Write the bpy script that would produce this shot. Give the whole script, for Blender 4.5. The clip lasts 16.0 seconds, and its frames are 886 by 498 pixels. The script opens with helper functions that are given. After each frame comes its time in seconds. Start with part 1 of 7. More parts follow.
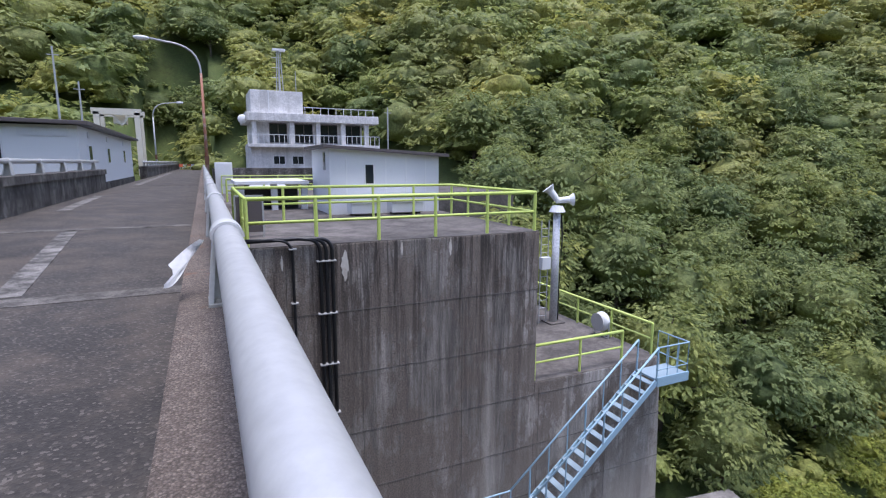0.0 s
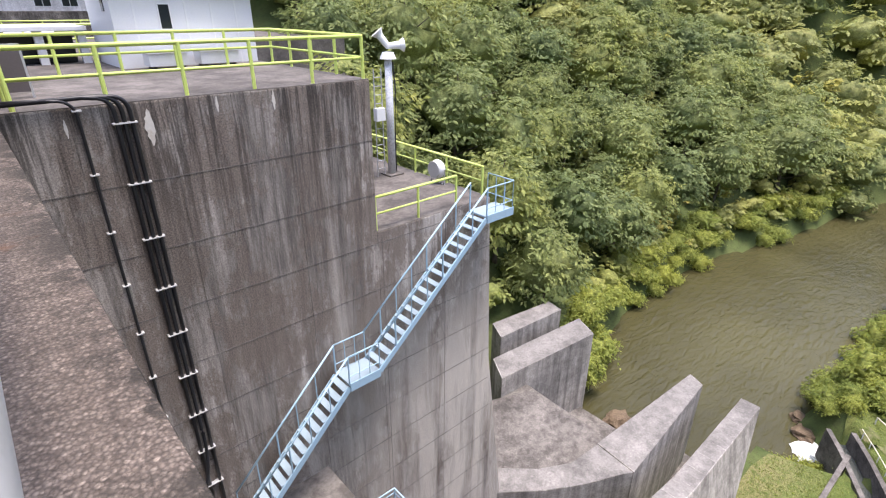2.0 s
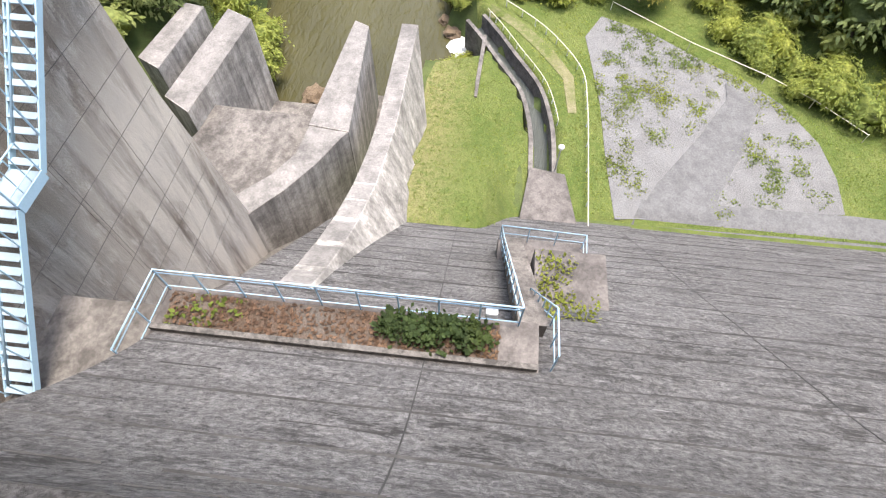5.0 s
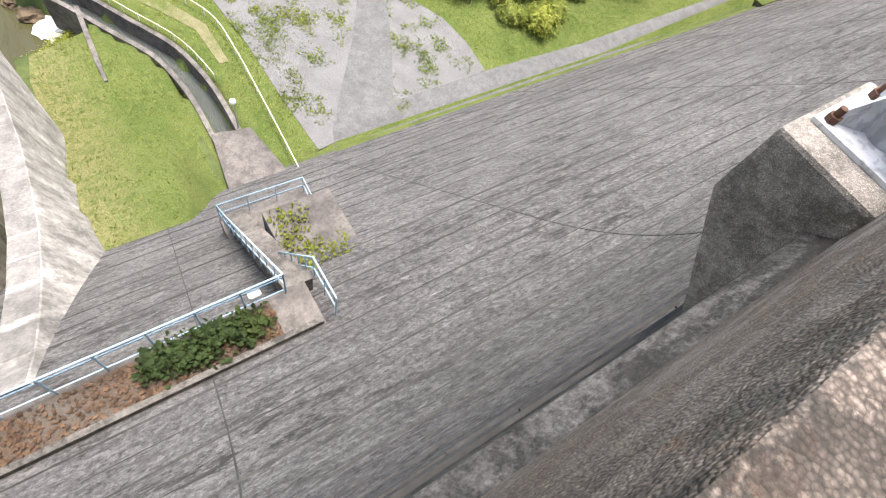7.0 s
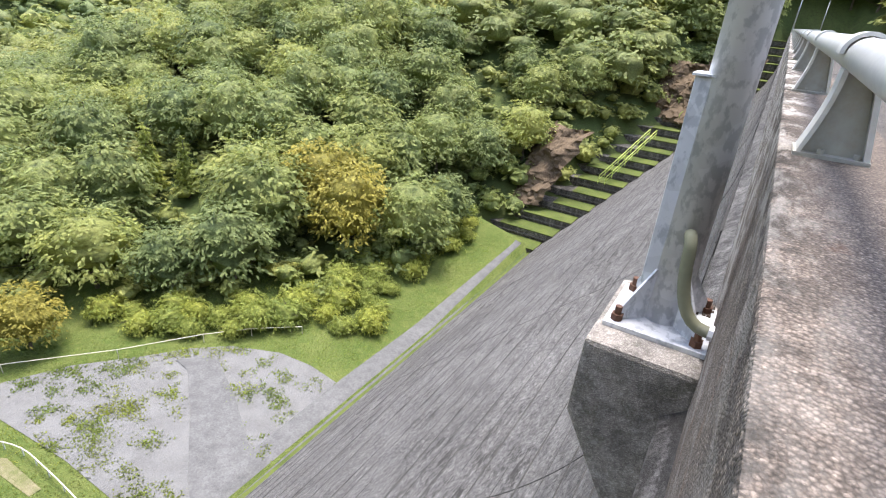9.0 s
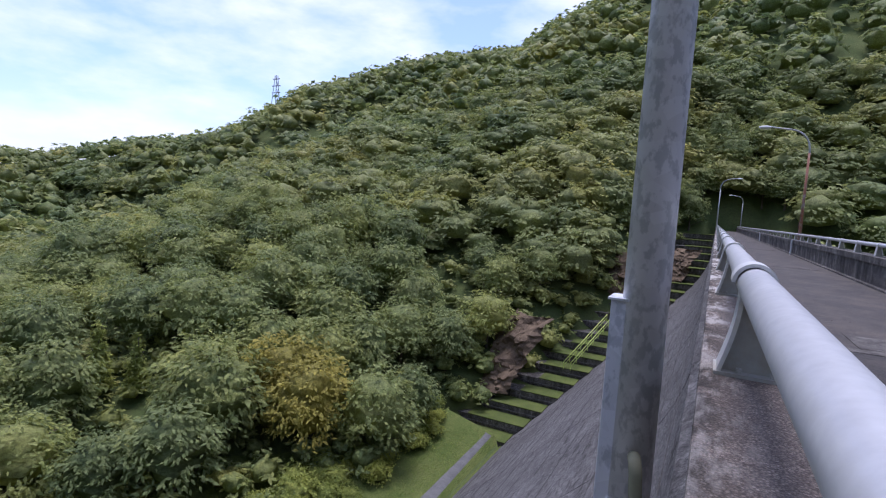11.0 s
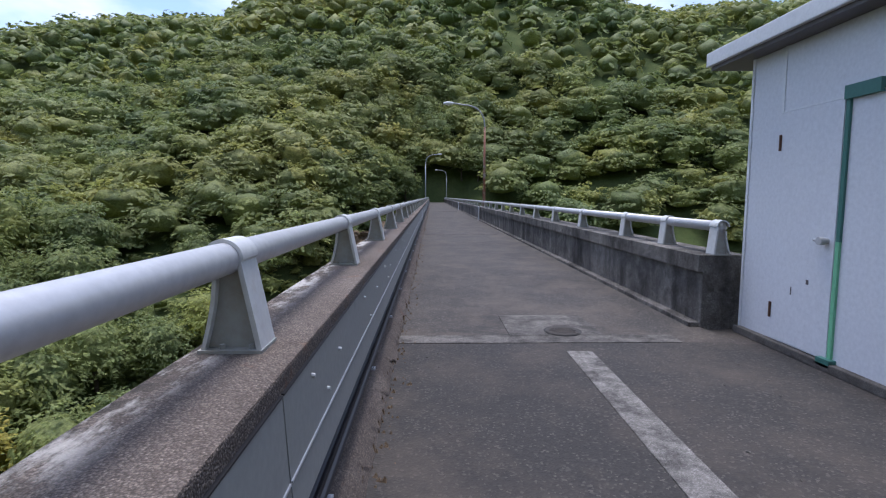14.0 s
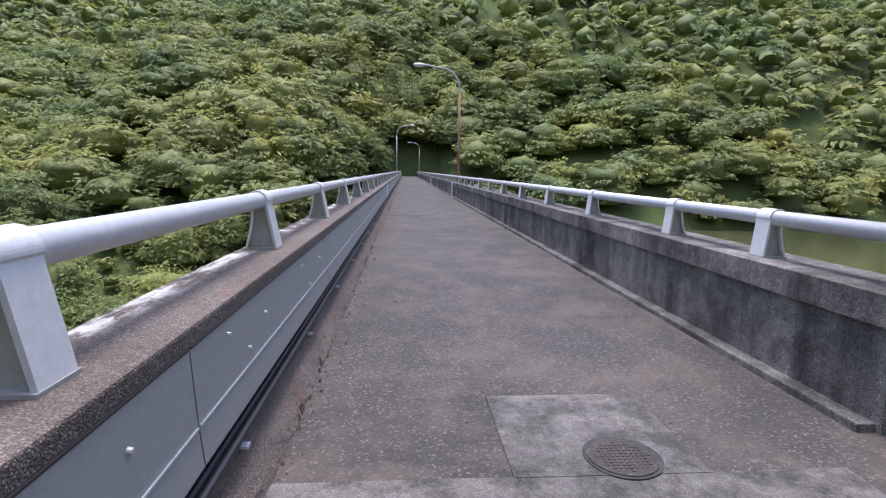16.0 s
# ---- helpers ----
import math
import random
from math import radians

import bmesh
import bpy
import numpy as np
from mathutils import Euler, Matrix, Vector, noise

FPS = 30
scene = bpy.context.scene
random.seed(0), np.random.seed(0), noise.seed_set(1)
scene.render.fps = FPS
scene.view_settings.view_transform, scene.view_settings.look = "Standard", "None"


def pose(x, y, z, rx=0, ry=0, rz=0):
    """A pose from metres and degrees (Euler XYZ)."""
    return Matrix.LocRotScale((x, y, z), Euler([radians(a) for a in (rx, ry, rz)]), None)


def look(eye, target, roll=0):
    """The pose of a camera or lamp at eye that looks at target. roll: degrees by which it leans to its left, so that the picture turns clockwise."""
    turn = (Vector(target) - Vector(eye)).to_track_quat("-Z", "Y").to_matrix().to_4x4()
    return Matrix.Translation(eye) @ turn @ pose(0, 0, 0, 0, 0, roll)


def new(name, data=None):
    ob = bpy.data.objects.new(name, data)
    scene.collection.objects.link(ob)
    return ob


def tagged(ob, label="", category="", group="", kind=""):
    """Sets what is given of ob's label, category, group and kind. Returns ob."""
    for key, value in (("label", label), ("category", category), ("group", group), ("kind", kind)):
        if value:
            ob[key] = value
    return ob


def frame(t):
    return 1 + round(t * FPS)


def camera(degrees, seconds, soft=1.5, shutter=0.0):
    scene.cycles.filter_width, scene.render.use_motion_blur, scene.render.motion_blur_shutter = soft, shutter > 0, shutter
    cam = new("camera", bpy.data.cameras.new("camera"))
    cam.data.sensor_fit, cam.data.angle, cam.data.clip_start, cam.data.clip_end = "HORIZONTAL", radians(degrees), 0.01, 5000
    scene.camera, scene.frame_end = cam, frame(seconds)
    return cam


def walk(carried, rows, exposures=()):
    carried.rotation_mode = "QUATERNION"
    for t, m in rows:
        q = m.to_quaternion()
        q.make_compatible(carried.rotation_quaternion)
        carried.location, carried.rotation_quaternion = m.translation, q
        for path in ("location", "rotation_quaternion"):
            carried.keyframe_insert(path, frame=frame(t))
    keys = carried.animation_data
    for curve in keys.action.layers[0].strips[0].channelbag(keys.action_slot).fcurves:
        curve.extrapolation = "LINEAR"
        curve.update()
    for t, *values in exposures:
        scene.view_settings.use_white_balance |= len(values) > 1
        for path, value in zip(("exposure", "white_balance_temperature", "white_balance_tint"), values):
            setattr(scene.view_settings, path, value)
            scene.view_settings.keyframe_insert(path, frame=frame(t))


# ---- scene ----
cam = camera(81.0, 16.0, soft=1.2)
PATH = [
    (0, (0.016, 2.074, 1.411), (0.837, 3.868, 1.084), 0.2),
    (0.5, (0.069, 2.093, 1.379), (1.025, 3.792, 0.933), 0.3),
    (1, (0.11, 2.051, 1.335), (1.17, 3.65, 0.769), 0.6),
    (1.5, (0.169, 1.97, 1.282), (1.319, 3.451, 0.587), 0.5),
    (2, (0.174, 1.897, 1.299), (1.391, 3.242, 0.455), 0.3),
    (2.5, (0.3, 1.981, 1.221), (1.56, 3.171, 0.223), 0.0),
    (3, (0.33, 2.001, 1.201), (1.615, 3.009, 0.046), -0.3),
    (3.5, (0.277, 2.026, 1.059), (1.575, 2.83, -0.233), -1.9),
    (4, (0.251, 2.124, 0.957), (1.511, 2.716, -0.478), -4.2),
    (4.2, (0.248, 2.156, 0.938), (1.475, 2.662, -0.558), -4.7),
    (6.3, (0.371, 2.202, 1.17), (1.04, 1.749, -0.66), 20.8),
    (6.5, (0.371, 2.202, 1.17), (1.025, 1.65, -0.638), 22.7),
    (7, (0.371, 2.201, 1.175), (1.019, 1.413, -0.545), 21.3),
    (7.5, (0.371, 2.221, 1.18), (1.084, 1.221, -0.399), 16.0),
    (8, (0.366, 2.201, 1.179), (1.145, 0.975, -0.195), 11.0),
    (8.5, (0.361, 2.122, 1.181), (1.189, 0.703, 0.04), 6.7),
    (9, (0.336, 2.105, 1.19), (1.234, 0.54, 0.329), 4.6),
    (9.5, (0.331, 2.078, 1.214), (1.261, 0.415, 0.607), 4.3),
    (9.7, (0.325, 2.077, 1.217), (1.272, 0.392, 0.703), 4.6),
    (11.8, (0.052, 1.799, 1.371), (0.853, -0.031, 1.28), 0.1),
    (12, (-0.064, 1.594, 1.369), (0.674, -0.263, 1.275), -0.5),
    (12.5, (-0.26, 1.177, 1.385), (0.275, -0.747, 1.265), -0.8),
    (13, (-0.325, 0.537, 1.37), (-0.117, -1.447, 1.231), -0.2),
    (13.5, (-0.492, 0.141, 1.38), (-0.426, -1.853, 1.235), -0.5),
    (14, (-0.576, -0.528, 1.343), (-0.62, -2.518, 1.141), 0.1),
    (14.5, (-0.701, -1.201, 1.328), (-0.801, -3.18, 1.056), 0.1),
    (15, (-0.745, -1.911, 1.331), (-0.866, -3.886, 1.041), 0.3),
    (15.5, (-0.833, -2.597, 1.34), (-0.948, -4.571, 1.04), 0.4),
    (16, (-0.842, -3.333, 1.346), (-0.989, -5.305, 1.047), 0.9),
]
walk(cam, [(t, look(e, a, r)) for t, e, a, r in PATH],
     exposures=((0, 0.8, 5750, 20), (1, 1.15, 6050, 19), (2, 1.5, 6500, 20), (3.5, 1.85, 6500, 17), (6.5, 1.9, 6800, 13), (8.2, 1.95, 6600, 12), (9.0, 1.85, 6400, 14), (9.7, 1.55, 5950, 19), (11.8, 0.2, 5580, 28), (13.5, 0.5, 5680, 20), (14.5, 0.85, 5750, 16), (15.2, 1.2, 5850, 21), (16, 1.2, 5850, 21)))

# ---- world ----
SUN_DIR = Vector((0.07, -0.17, 0.98)).normalized()   # towards the sun: close to the zenith
world = bpy.data.worlds.new("sky")
scene.world = world
world.use_nodes = True
wn, wl = world.node_tree.nodes, world.node_tree.links
wn.clear()
w_out = wn.new("ShaderNodeOutputWorld")
w_bg = wn.new("ShaderNodeBackground")
w_sky = wn.new("ShaderNodeTexSky")
w_sky.sky_type = "NISHITA"
w_sky.sun_disc = False
w_sky.sun_elevation = math.asin(SUN_DIR.z)
w_sky.sun_rotation = math.atan2(SUN_DIR.x, SUN_DIR.y)
w_sky.air_density, w_sky.dust_density, w_sky.ozone_density = 1.0, 1.5, 1.0
# drifting cumulus over the blue
w_geo = wn.new("ShaderNodeTexCoord")
w_map = wn.new("ShaderNodeMapping")
w_map.inputs["Scale"].default_value = (1.5, 1.5, 4.0)
w_noise = wn.new("ShaderNodeTexNoise")
w_noise.inputs["Scale"].default_value = 2.3
w_noise.inputs["Detail"].default_value = 7
w_noise.inputs["Roughness"].default_value = 0.55
w_ramp = wn.new("ShaderNodeValToRGB")
w_ramp.color_ramp.elements[0].position, w_ramp.color_ramp.elements[1].position = 0.43, 0.70
w_mix = wn.new("ShaderNodeMix")
w_mix.data_type = "RGBA"
w_mix.inputs["B"].default_value = (5.2, 5.4, 5.8, 1)
wl.new(w_geo.outputs["Generated"], w_map.inputs["Vector"])
wl.new(w_map.outputs[0], w_noise.inputs["Vector"])
wl.new(w_noise.outputs["Fac"], w_ramp.inputs[0])
wl.new(w_ramp.outputs[0], w_mix.inputs["Factor"])
wl.new(w_sky.outputs[0], w_mix.inputs["A"])
wl.new(w_mix.outputs["Result"], w_bg.inputs["Color"])
wl.new(w_bg.outputs[0], w_out.inputs[0])
w_bg.inputs["Strength"].default_value = 0.15

sun = new("sun", bpy.data.lights.new("sun", "SUN"))
sun.data.energy, sun.data.angle, sun.data.color = 2.3, radians(22), (1.0, 0.95, 0.87)
sun.matrix_world = look((0, 0, 60), Vector((0, 0, 60)) - SUN_DIR)

# ---- materials ----


def material(name):
    m = bpy.data.materials.new(name)
    m.use_nodes = True
    return m, m.node_tree.nodes, m.node_tree.links, m.node_tree.nodes["Principled BSDF"]


def tex_noise(n, l, scale, detail=6, rough=0.6, stretch=None, seed=0.0):
    c = n.new("ShaderNodeTexCoord")
    mp = n.new("ShaderNodeMapping")
    mp.inputs["Location"].default_value = (seed, seed * 1.7, seed * 0.6)
    if stretch:
        mp.inputs["Scale"].default_value = stretch
    t = n.new("ShaderNodeTexNoise")
    t.inputs["Scale"].default_value, t.inputs["Detail"].default_value, t.inputs["Roughness"].default_value = scale, detail, rough
    l.new(c.outputs["Object"], mp.inputs["Vector"])
    l.new(mp.outputs[0], t.inputs["Vector"])
    return t.outputs["Fac"]


def ramp(n, l, fac, stops):
    r = n.new("ShaderNodeValToRGB")
    e = r.color_ramp.elements
    while len(e) < len(stops):
        e.new(0.5)
    for el, (p, c) in zip(e, stops):
        el.position = p
        el.color = (*c, 1) if len(c) == 3 else c
    l.new(fac, r.inputs[0])
    return r.outputs[0]


def mix(n, l, fac, a, b, mode="MIX"):
    m = n.new("ShaderNodeMix")
    m.data_type, m.blend_type = "RGBA", mode
    for v, key in ((fac, "Factor"), (a, "A"), (b, "B")):
        if isinstance(v, (int, float)):
            m.inputs[key].default_value = v
        elif isinstance(v, tuple):
            m.inputs[key].default_value = (*v, 1)
        else:
            l.new(v, m.inputs[key])
    return m.outputs["Result"]


def bump(n, l, bsdf, height, strength, dist):
    b = n.new("ShaderNodeBump")
    b.inputs["Strength"].default_value, b.inputs["Distance"].default_value = strength, dist
    l.new(height, b.inputs["Height"])
    l.new(b.outputs[0], bsdf.inputs["Normal"])


GREY = lambda v: (v, v, v)


def concrete(name, light, dark, streak=0.0, grit=0.0, stain=0.5, moss=0.0, pale=0.0, tint=(1, 0.97, 0.92), k=1.0):
    """Weathered concrete: two scales of staining, downward streaks, exposed aggregate, moss."""
    m, n, l, b = material(name)
    big = tex_noise(n, l, 0.35 * k, 8, 0.62)
    fine = tex_noise(n, l, 9.0 * k, 8, 0.7, seed=3)
    col = ramp(n, l, big, [(0.30, tuple(dark * c for c in tint)), (0.68, tuple(light * c for c in tint))])
    col = mix(n, l, 0.55, col, ramp(n, l, fine, [(0.3, GREY(0.45)), (0.7, GREY(1.35))]), "MULTIPLY")
    if streak:
        s = tex_noise(n, l, 1.0, 6, 0.65, stretch=(2.2, 2.2, 0.10), seed=9)
        s2 = tex_noise(n, l, 1.0, 5, 0.6, stretch=(0.5, 0.5, 0.05), seed=5)
        col = mix(n, l, streak, col, ramp(n, l, s, [(0.36, GREY(0.22)), (0.55, GREY(0.95)), (0.72, GREY(1.45))]), "MULTIPLY")
        col = mix(n, l, streak * 0.8, col, ramp(n, l, s2, [(0.38, GREY(0.45)), (0.62, GREY(1.25))]), "MULTIPLY")
    if stain:
        st = tex_noise(n, l, 1.3 * k, 9, 0.72, seed=21)
        col = mix(n, l, stain, col, ramp(n, l, st, [(0.40, GREY(0.35)), (0.58, GREY(1.1))]), "MULTIPLY")
    h = fine
    if grit:
        c = n.new("ShaderNodeTexCoord")
        v = n.new("ShaderNodeTexVoronoi")
        v.inputs["Scale"].default_value = 230
        v.inputs["Randomness"].default_value = 1.0
        l.new(c.outputs["Object"], v.inputs["Vector"])
        bw = n.new("ShaderNodeSeparateColor")
        l.new(v.outputs["Color"], bw.inputs[0])
        peb = ramp(n, l, bw.outputs[0], [(0.0, (0.30, 0.24, 0.20)), (0.4, (0.62, 0.55, 0.49)), (0.75, (0.95, 0.9, 0.84)), (1.0, (1.8, 1.75, 1.65))])
        col = mix(n, l, grit, col, peb, "MULTIPLY")
        h = mix(n, l, 0.6, fine, v.outputs["Distance"])
    if moss:
        ms = tex_noise(n, l, 2.1 * k, 10, 0.75, seed=40)
        col = mix(n, l, ramp(n, l, ms, [(0.52, GREY(0)), (0.60, GREY(moss))]), col, (0.05, 0.06, 0.02))
    if pale:
        li = tex_noise(n, l, 3.5 * k, 10, 0.8, seed=70)
        col = mix(n, l, ramp(n, l, li, [(0.57, GREY(0)), (0.63, GREY(pale))]), col, (0.50, 0.47, 0.43))
    l.new(col, b.inputs["Base Color"])
    b.inputs["Roughness"].default_value = 0.9
    b.inputs["Specular IOR Level"].default_value = 0.25
    bump(n, l, b, h, 0.55, 0.012)
    return m


m_chute = concrete("pale_chute_concrete", 0.52, 0.31, streak=0.55, stain=0.45, tint=(1, 0.94, 0.85))
m_pier_top = concrete("pier_top_concrete", 0.28, 0.15, stain=0.45, tint=(1, 0.94, 0.87))
m_top = concrete("block_top_concrete", 0.18, 0.09, stain=0.6, tint=(1, 0.90, 0.82))
m_par_in = concrete("parapet_inner_concrete", 0.27, 0.14, streak=0.75, stain=0.7, grit=0.85, k=2.5, tint=(1, 0.98, 0.93))
m_ped = concrete("mossy_pedestal_concrete", 0.50, 0.26, stain=0.65, grit=0.5, moss=0.3, pale=0.4, k=4.0, tint=(1, 0.93, 0.85))
m_old = concrete("old_brown_concrete", 0.22, 0.12, stain=0.7, grit=0.3, tint=(1, 0.93, 0.85))
m_joint = concrete("dark_joint_concrete", 0.07, 0.04, stain=0.4)
m_path = concrete("path_concrete", 0.15, 0.12, stain=0.3, tint=(1.0, 0.99, 0.965))
m_stripe = concrete("worn_pale_stripe", 0.31, 0.14, stain=0.95, grit=0.5, k=3.0, tint=(1, 0.97, 0.92))
m_strip = concrete("pale_joint_concrete", 0.20, 0.11, stain=0.85, grit=0.45, k=3.0, tint=(1, 0.95, 0.88))


def ramp_of(n, l, axis, lo, hi):
    """0 to 1 as the object's own x, y or z runs from lo to hi."""
    c = n.new("ShaderNodeTexCoord")
    sp = n.new("ShaderNodeSeparateXYZ")
    l.new(c.outputs["Object"], sp.inputs[0])
    mr = n.new("ShaderNodeMapRange")
    mr.inputs["From Min"].default_value, mr.inputs["From Max"].default_value = lo, hi
    l.new(sp.outputs[axis], mr.inputs["Value"])
    return mr.outputs[0]


def times(n, l, a, b):
    m = n.new("ShaderNodeMath")
    m.operation = "MULTIPLY"
    for i, v in enumerate((a, b)):
        if isinstance(v, (int, float)):
            m.inputs[i].default_value = v
        else:
            l.new(v, m.inputs[i])
    return m.outputs[0]


def pebbles(n, l, scale):
    """Round stones of mixed colour: (grey value per stone, distance from its middle)."""
    c = n.new("ShaderNodeTexCoord")
    v = n.new("ShaderNodeTexVoronoi")
    v.inputs["Scale"].default_value = scale
    l.new(c.outputs["Object"], v.inputs["Vector"])
    bw = n.new("ShaderNodeSeparateColor")
    l.new(v.outputs["Color"], bw.inputs[0])
    return bw.outputs[0], v.outputs["Distance"]


def parapet_material():
    """Washed-out aggregate: brown mortar, pebbles of mixed colour, black lichen and lime along the outer edge."""
    m, n, l, b = material("aggregate_parapet")
    big = tex_noise(n, l, 0.9, 8, 0.65)
    fine = tex_noise(n, l, 22, 8, 0.75, seed=3)
    val, dist = pebbles(n, l, 150)
    val2, dist2 = pebbles(n, l, 260)
    col = ramp(n, l, big, [(0.32, (0.15, 0.124, 0.105)), (0.68, (0.245, 0.21, 0.182))])
    col = mix(n, l, 0.55, col, ramp(n, l, fine, [(0.3, GREY(0.45)), (0.7, GREY(1.4))]), "MULTIPLY")
    stone = ramp(n, l, val, [(0.0, (0.30, 0.24, 0.20)), (0.45, (0.7, 0.62, 0.55)), (0.8, (1.0, 0.94, 0.88)), (1.0, (1.7, 1.62, 1.5))])
    col = mix(n, l, 0.55, col, stone, "MULTIPLY")
    col = mix(n, l, 0.5, col, ramp(n, l, val2, [(0.0, GREY(0.45)), (1.0, GREY(1.6))]), "MULTIPLY")
    col = mix(n, l, ramp(n, l, dist, [(0.35, GREY(0)), (0.75, GREY(0.75))]), col, (0.055, 0.045, 0.038))
    rust = tex_noise(n, l, 3.0, 7, 0.7, seed=31)
    col = mix(n, l, ramp(n, l, rust, [(0.60, GREY(0)), (0.72, GREY(0.5))]), col, (0.20, 0.085, 0.035))
    edge = times(n, l, ramp_of(n, l, "X", 0.12, 0.25), ramp_of(n, l, "Z", 0.45, 0.80))
    black = tex_noise(n, l, 7.0, 9, 0.78, seed=40)
    col = mix(n, l, times(n, l, edge, ramp(n, l, black, [(0.44, GREY(0)), (0.52, GREY(0.85))])), col, (0.030, 0.027, 0.023))
    lime = tex_noise(n, l, 1.0, 8, 0.72, stretch=(9.0, 3.0, 9.0), seed=52)
    col = mix(n, l, times(n, l, times(n, l, ramp_of(n, l, "X", 0.09, 0.18), ramp_of(n, l, "Y", 2.4, -3.0)), ramp(n, l, lime, [(0.47, GREY(0)), (0.58, GREY(0.9))])), col, mix(n, l, fine, (0.36, 0.33, 0.29), (0.66, 0.63, 0.58)))
    l.new(col, b.inputs["Base Color"])
    b.inputs["Roughness"].default_value = 0.9
    b.inputs["Specular IOR Level"].default_value = 0.25
    bump(n, l, b, mix(n, l, 0.35, ramp(n, l, dist, [(0.0, GREY(1)), (0.8, GREY(0))]), fine), 0.9, 0.007)
    return m


m_par = parapet_material()


def face_material():
    """Dark dam concrete: long rough rows along the lifts, speckled grain, pale scuffs, black lichen in rows."""
    m, n, l, b = material("dam_face_concrete")
    big = tex_noise(n, l, 0.16, 7, 0.6)
    rows = tex_noise(n, l, 1.0, 8, 0.7, stretch=(3.2, 0.8, 3.2), seed=3)
    thin = tex_noise(n, l, 1.0, 7, 0.7, stretch=(13.0, 5.0, 13.0), seed=8)
    grain = tex_noise(n, l, 7, 9, 0.88, seed=5)
    speck = tex_noise(n, l, 45, 4, 0.8, seed=6)
    patch = tex_noise(n, l, 1.0, 10, 0.82, stretch=(2.4, 0.7, 2.4), seed=15)
    where = tex_noise(n, l, 0.25, 3, 0.5, seed=17)
    scuff = tex_noise(n, l, 1.0, 6, 0.7, stretch=(6.0, 0.6, 6.0), seed=33)
    col = ramp(n, l, big, [(0.3, (0.092, 0.088, 0.084)), (0.7, (0.142, 0.136, 0.131))])
    col = mix(n, l, 0.8, col, ramp(n, l, rows, [(0.36, GREY(0.68)), (0.5, GREY(1.0)), (0.64, GREY(1.3))]), "MULTIPLY")
    col = mix(n, l, 0.8, col, ramp(n, l, thin, [(0.36, GREY(0.6)), (0.5, GREY(1.0)), (0.64, GREY(1.35))]), "MULTIPLY")
    col = mix(n, l, 0.85, col, ramp(n, l, grain, [(0.40, GREY(0.35)), (0.5, GREY(1.0)), (0.60, GREY(1.6))]), "MULTIPLY")
    col = mix(n, l, 0.6, col, ramp(n, l, speck, [(0.38, GREY(0.4)), (0.62, GREY(1.6))]), "MULTIPLY")
    col = mix(n, l, times(n, l, ramp(n, l, where, [(0.42, GREY(0.15)), (0.62, GREY(1))]), ramp(n, l, patch, [(0.52, GREY(0)), (0.57, GREY(0.85))])), col, (0.030, 0.028, 0.026))
    col = mix(n, l, ramp(n, l, scuff, [(0.67, GREY(0)), (0.71, GREY(0.6))]), col, (0.42, 0.40, 0.38))
    l.new(col, b.inputs["Base Color"])
    b.inputs["Roughness"].default_value = 0.92
    b.inputs["Specular IOR Level"].default_value = 0.2
    bump(n, l, b, mix(n, l, 0.5, rows, grain), 0.9, 0.06)
    return m


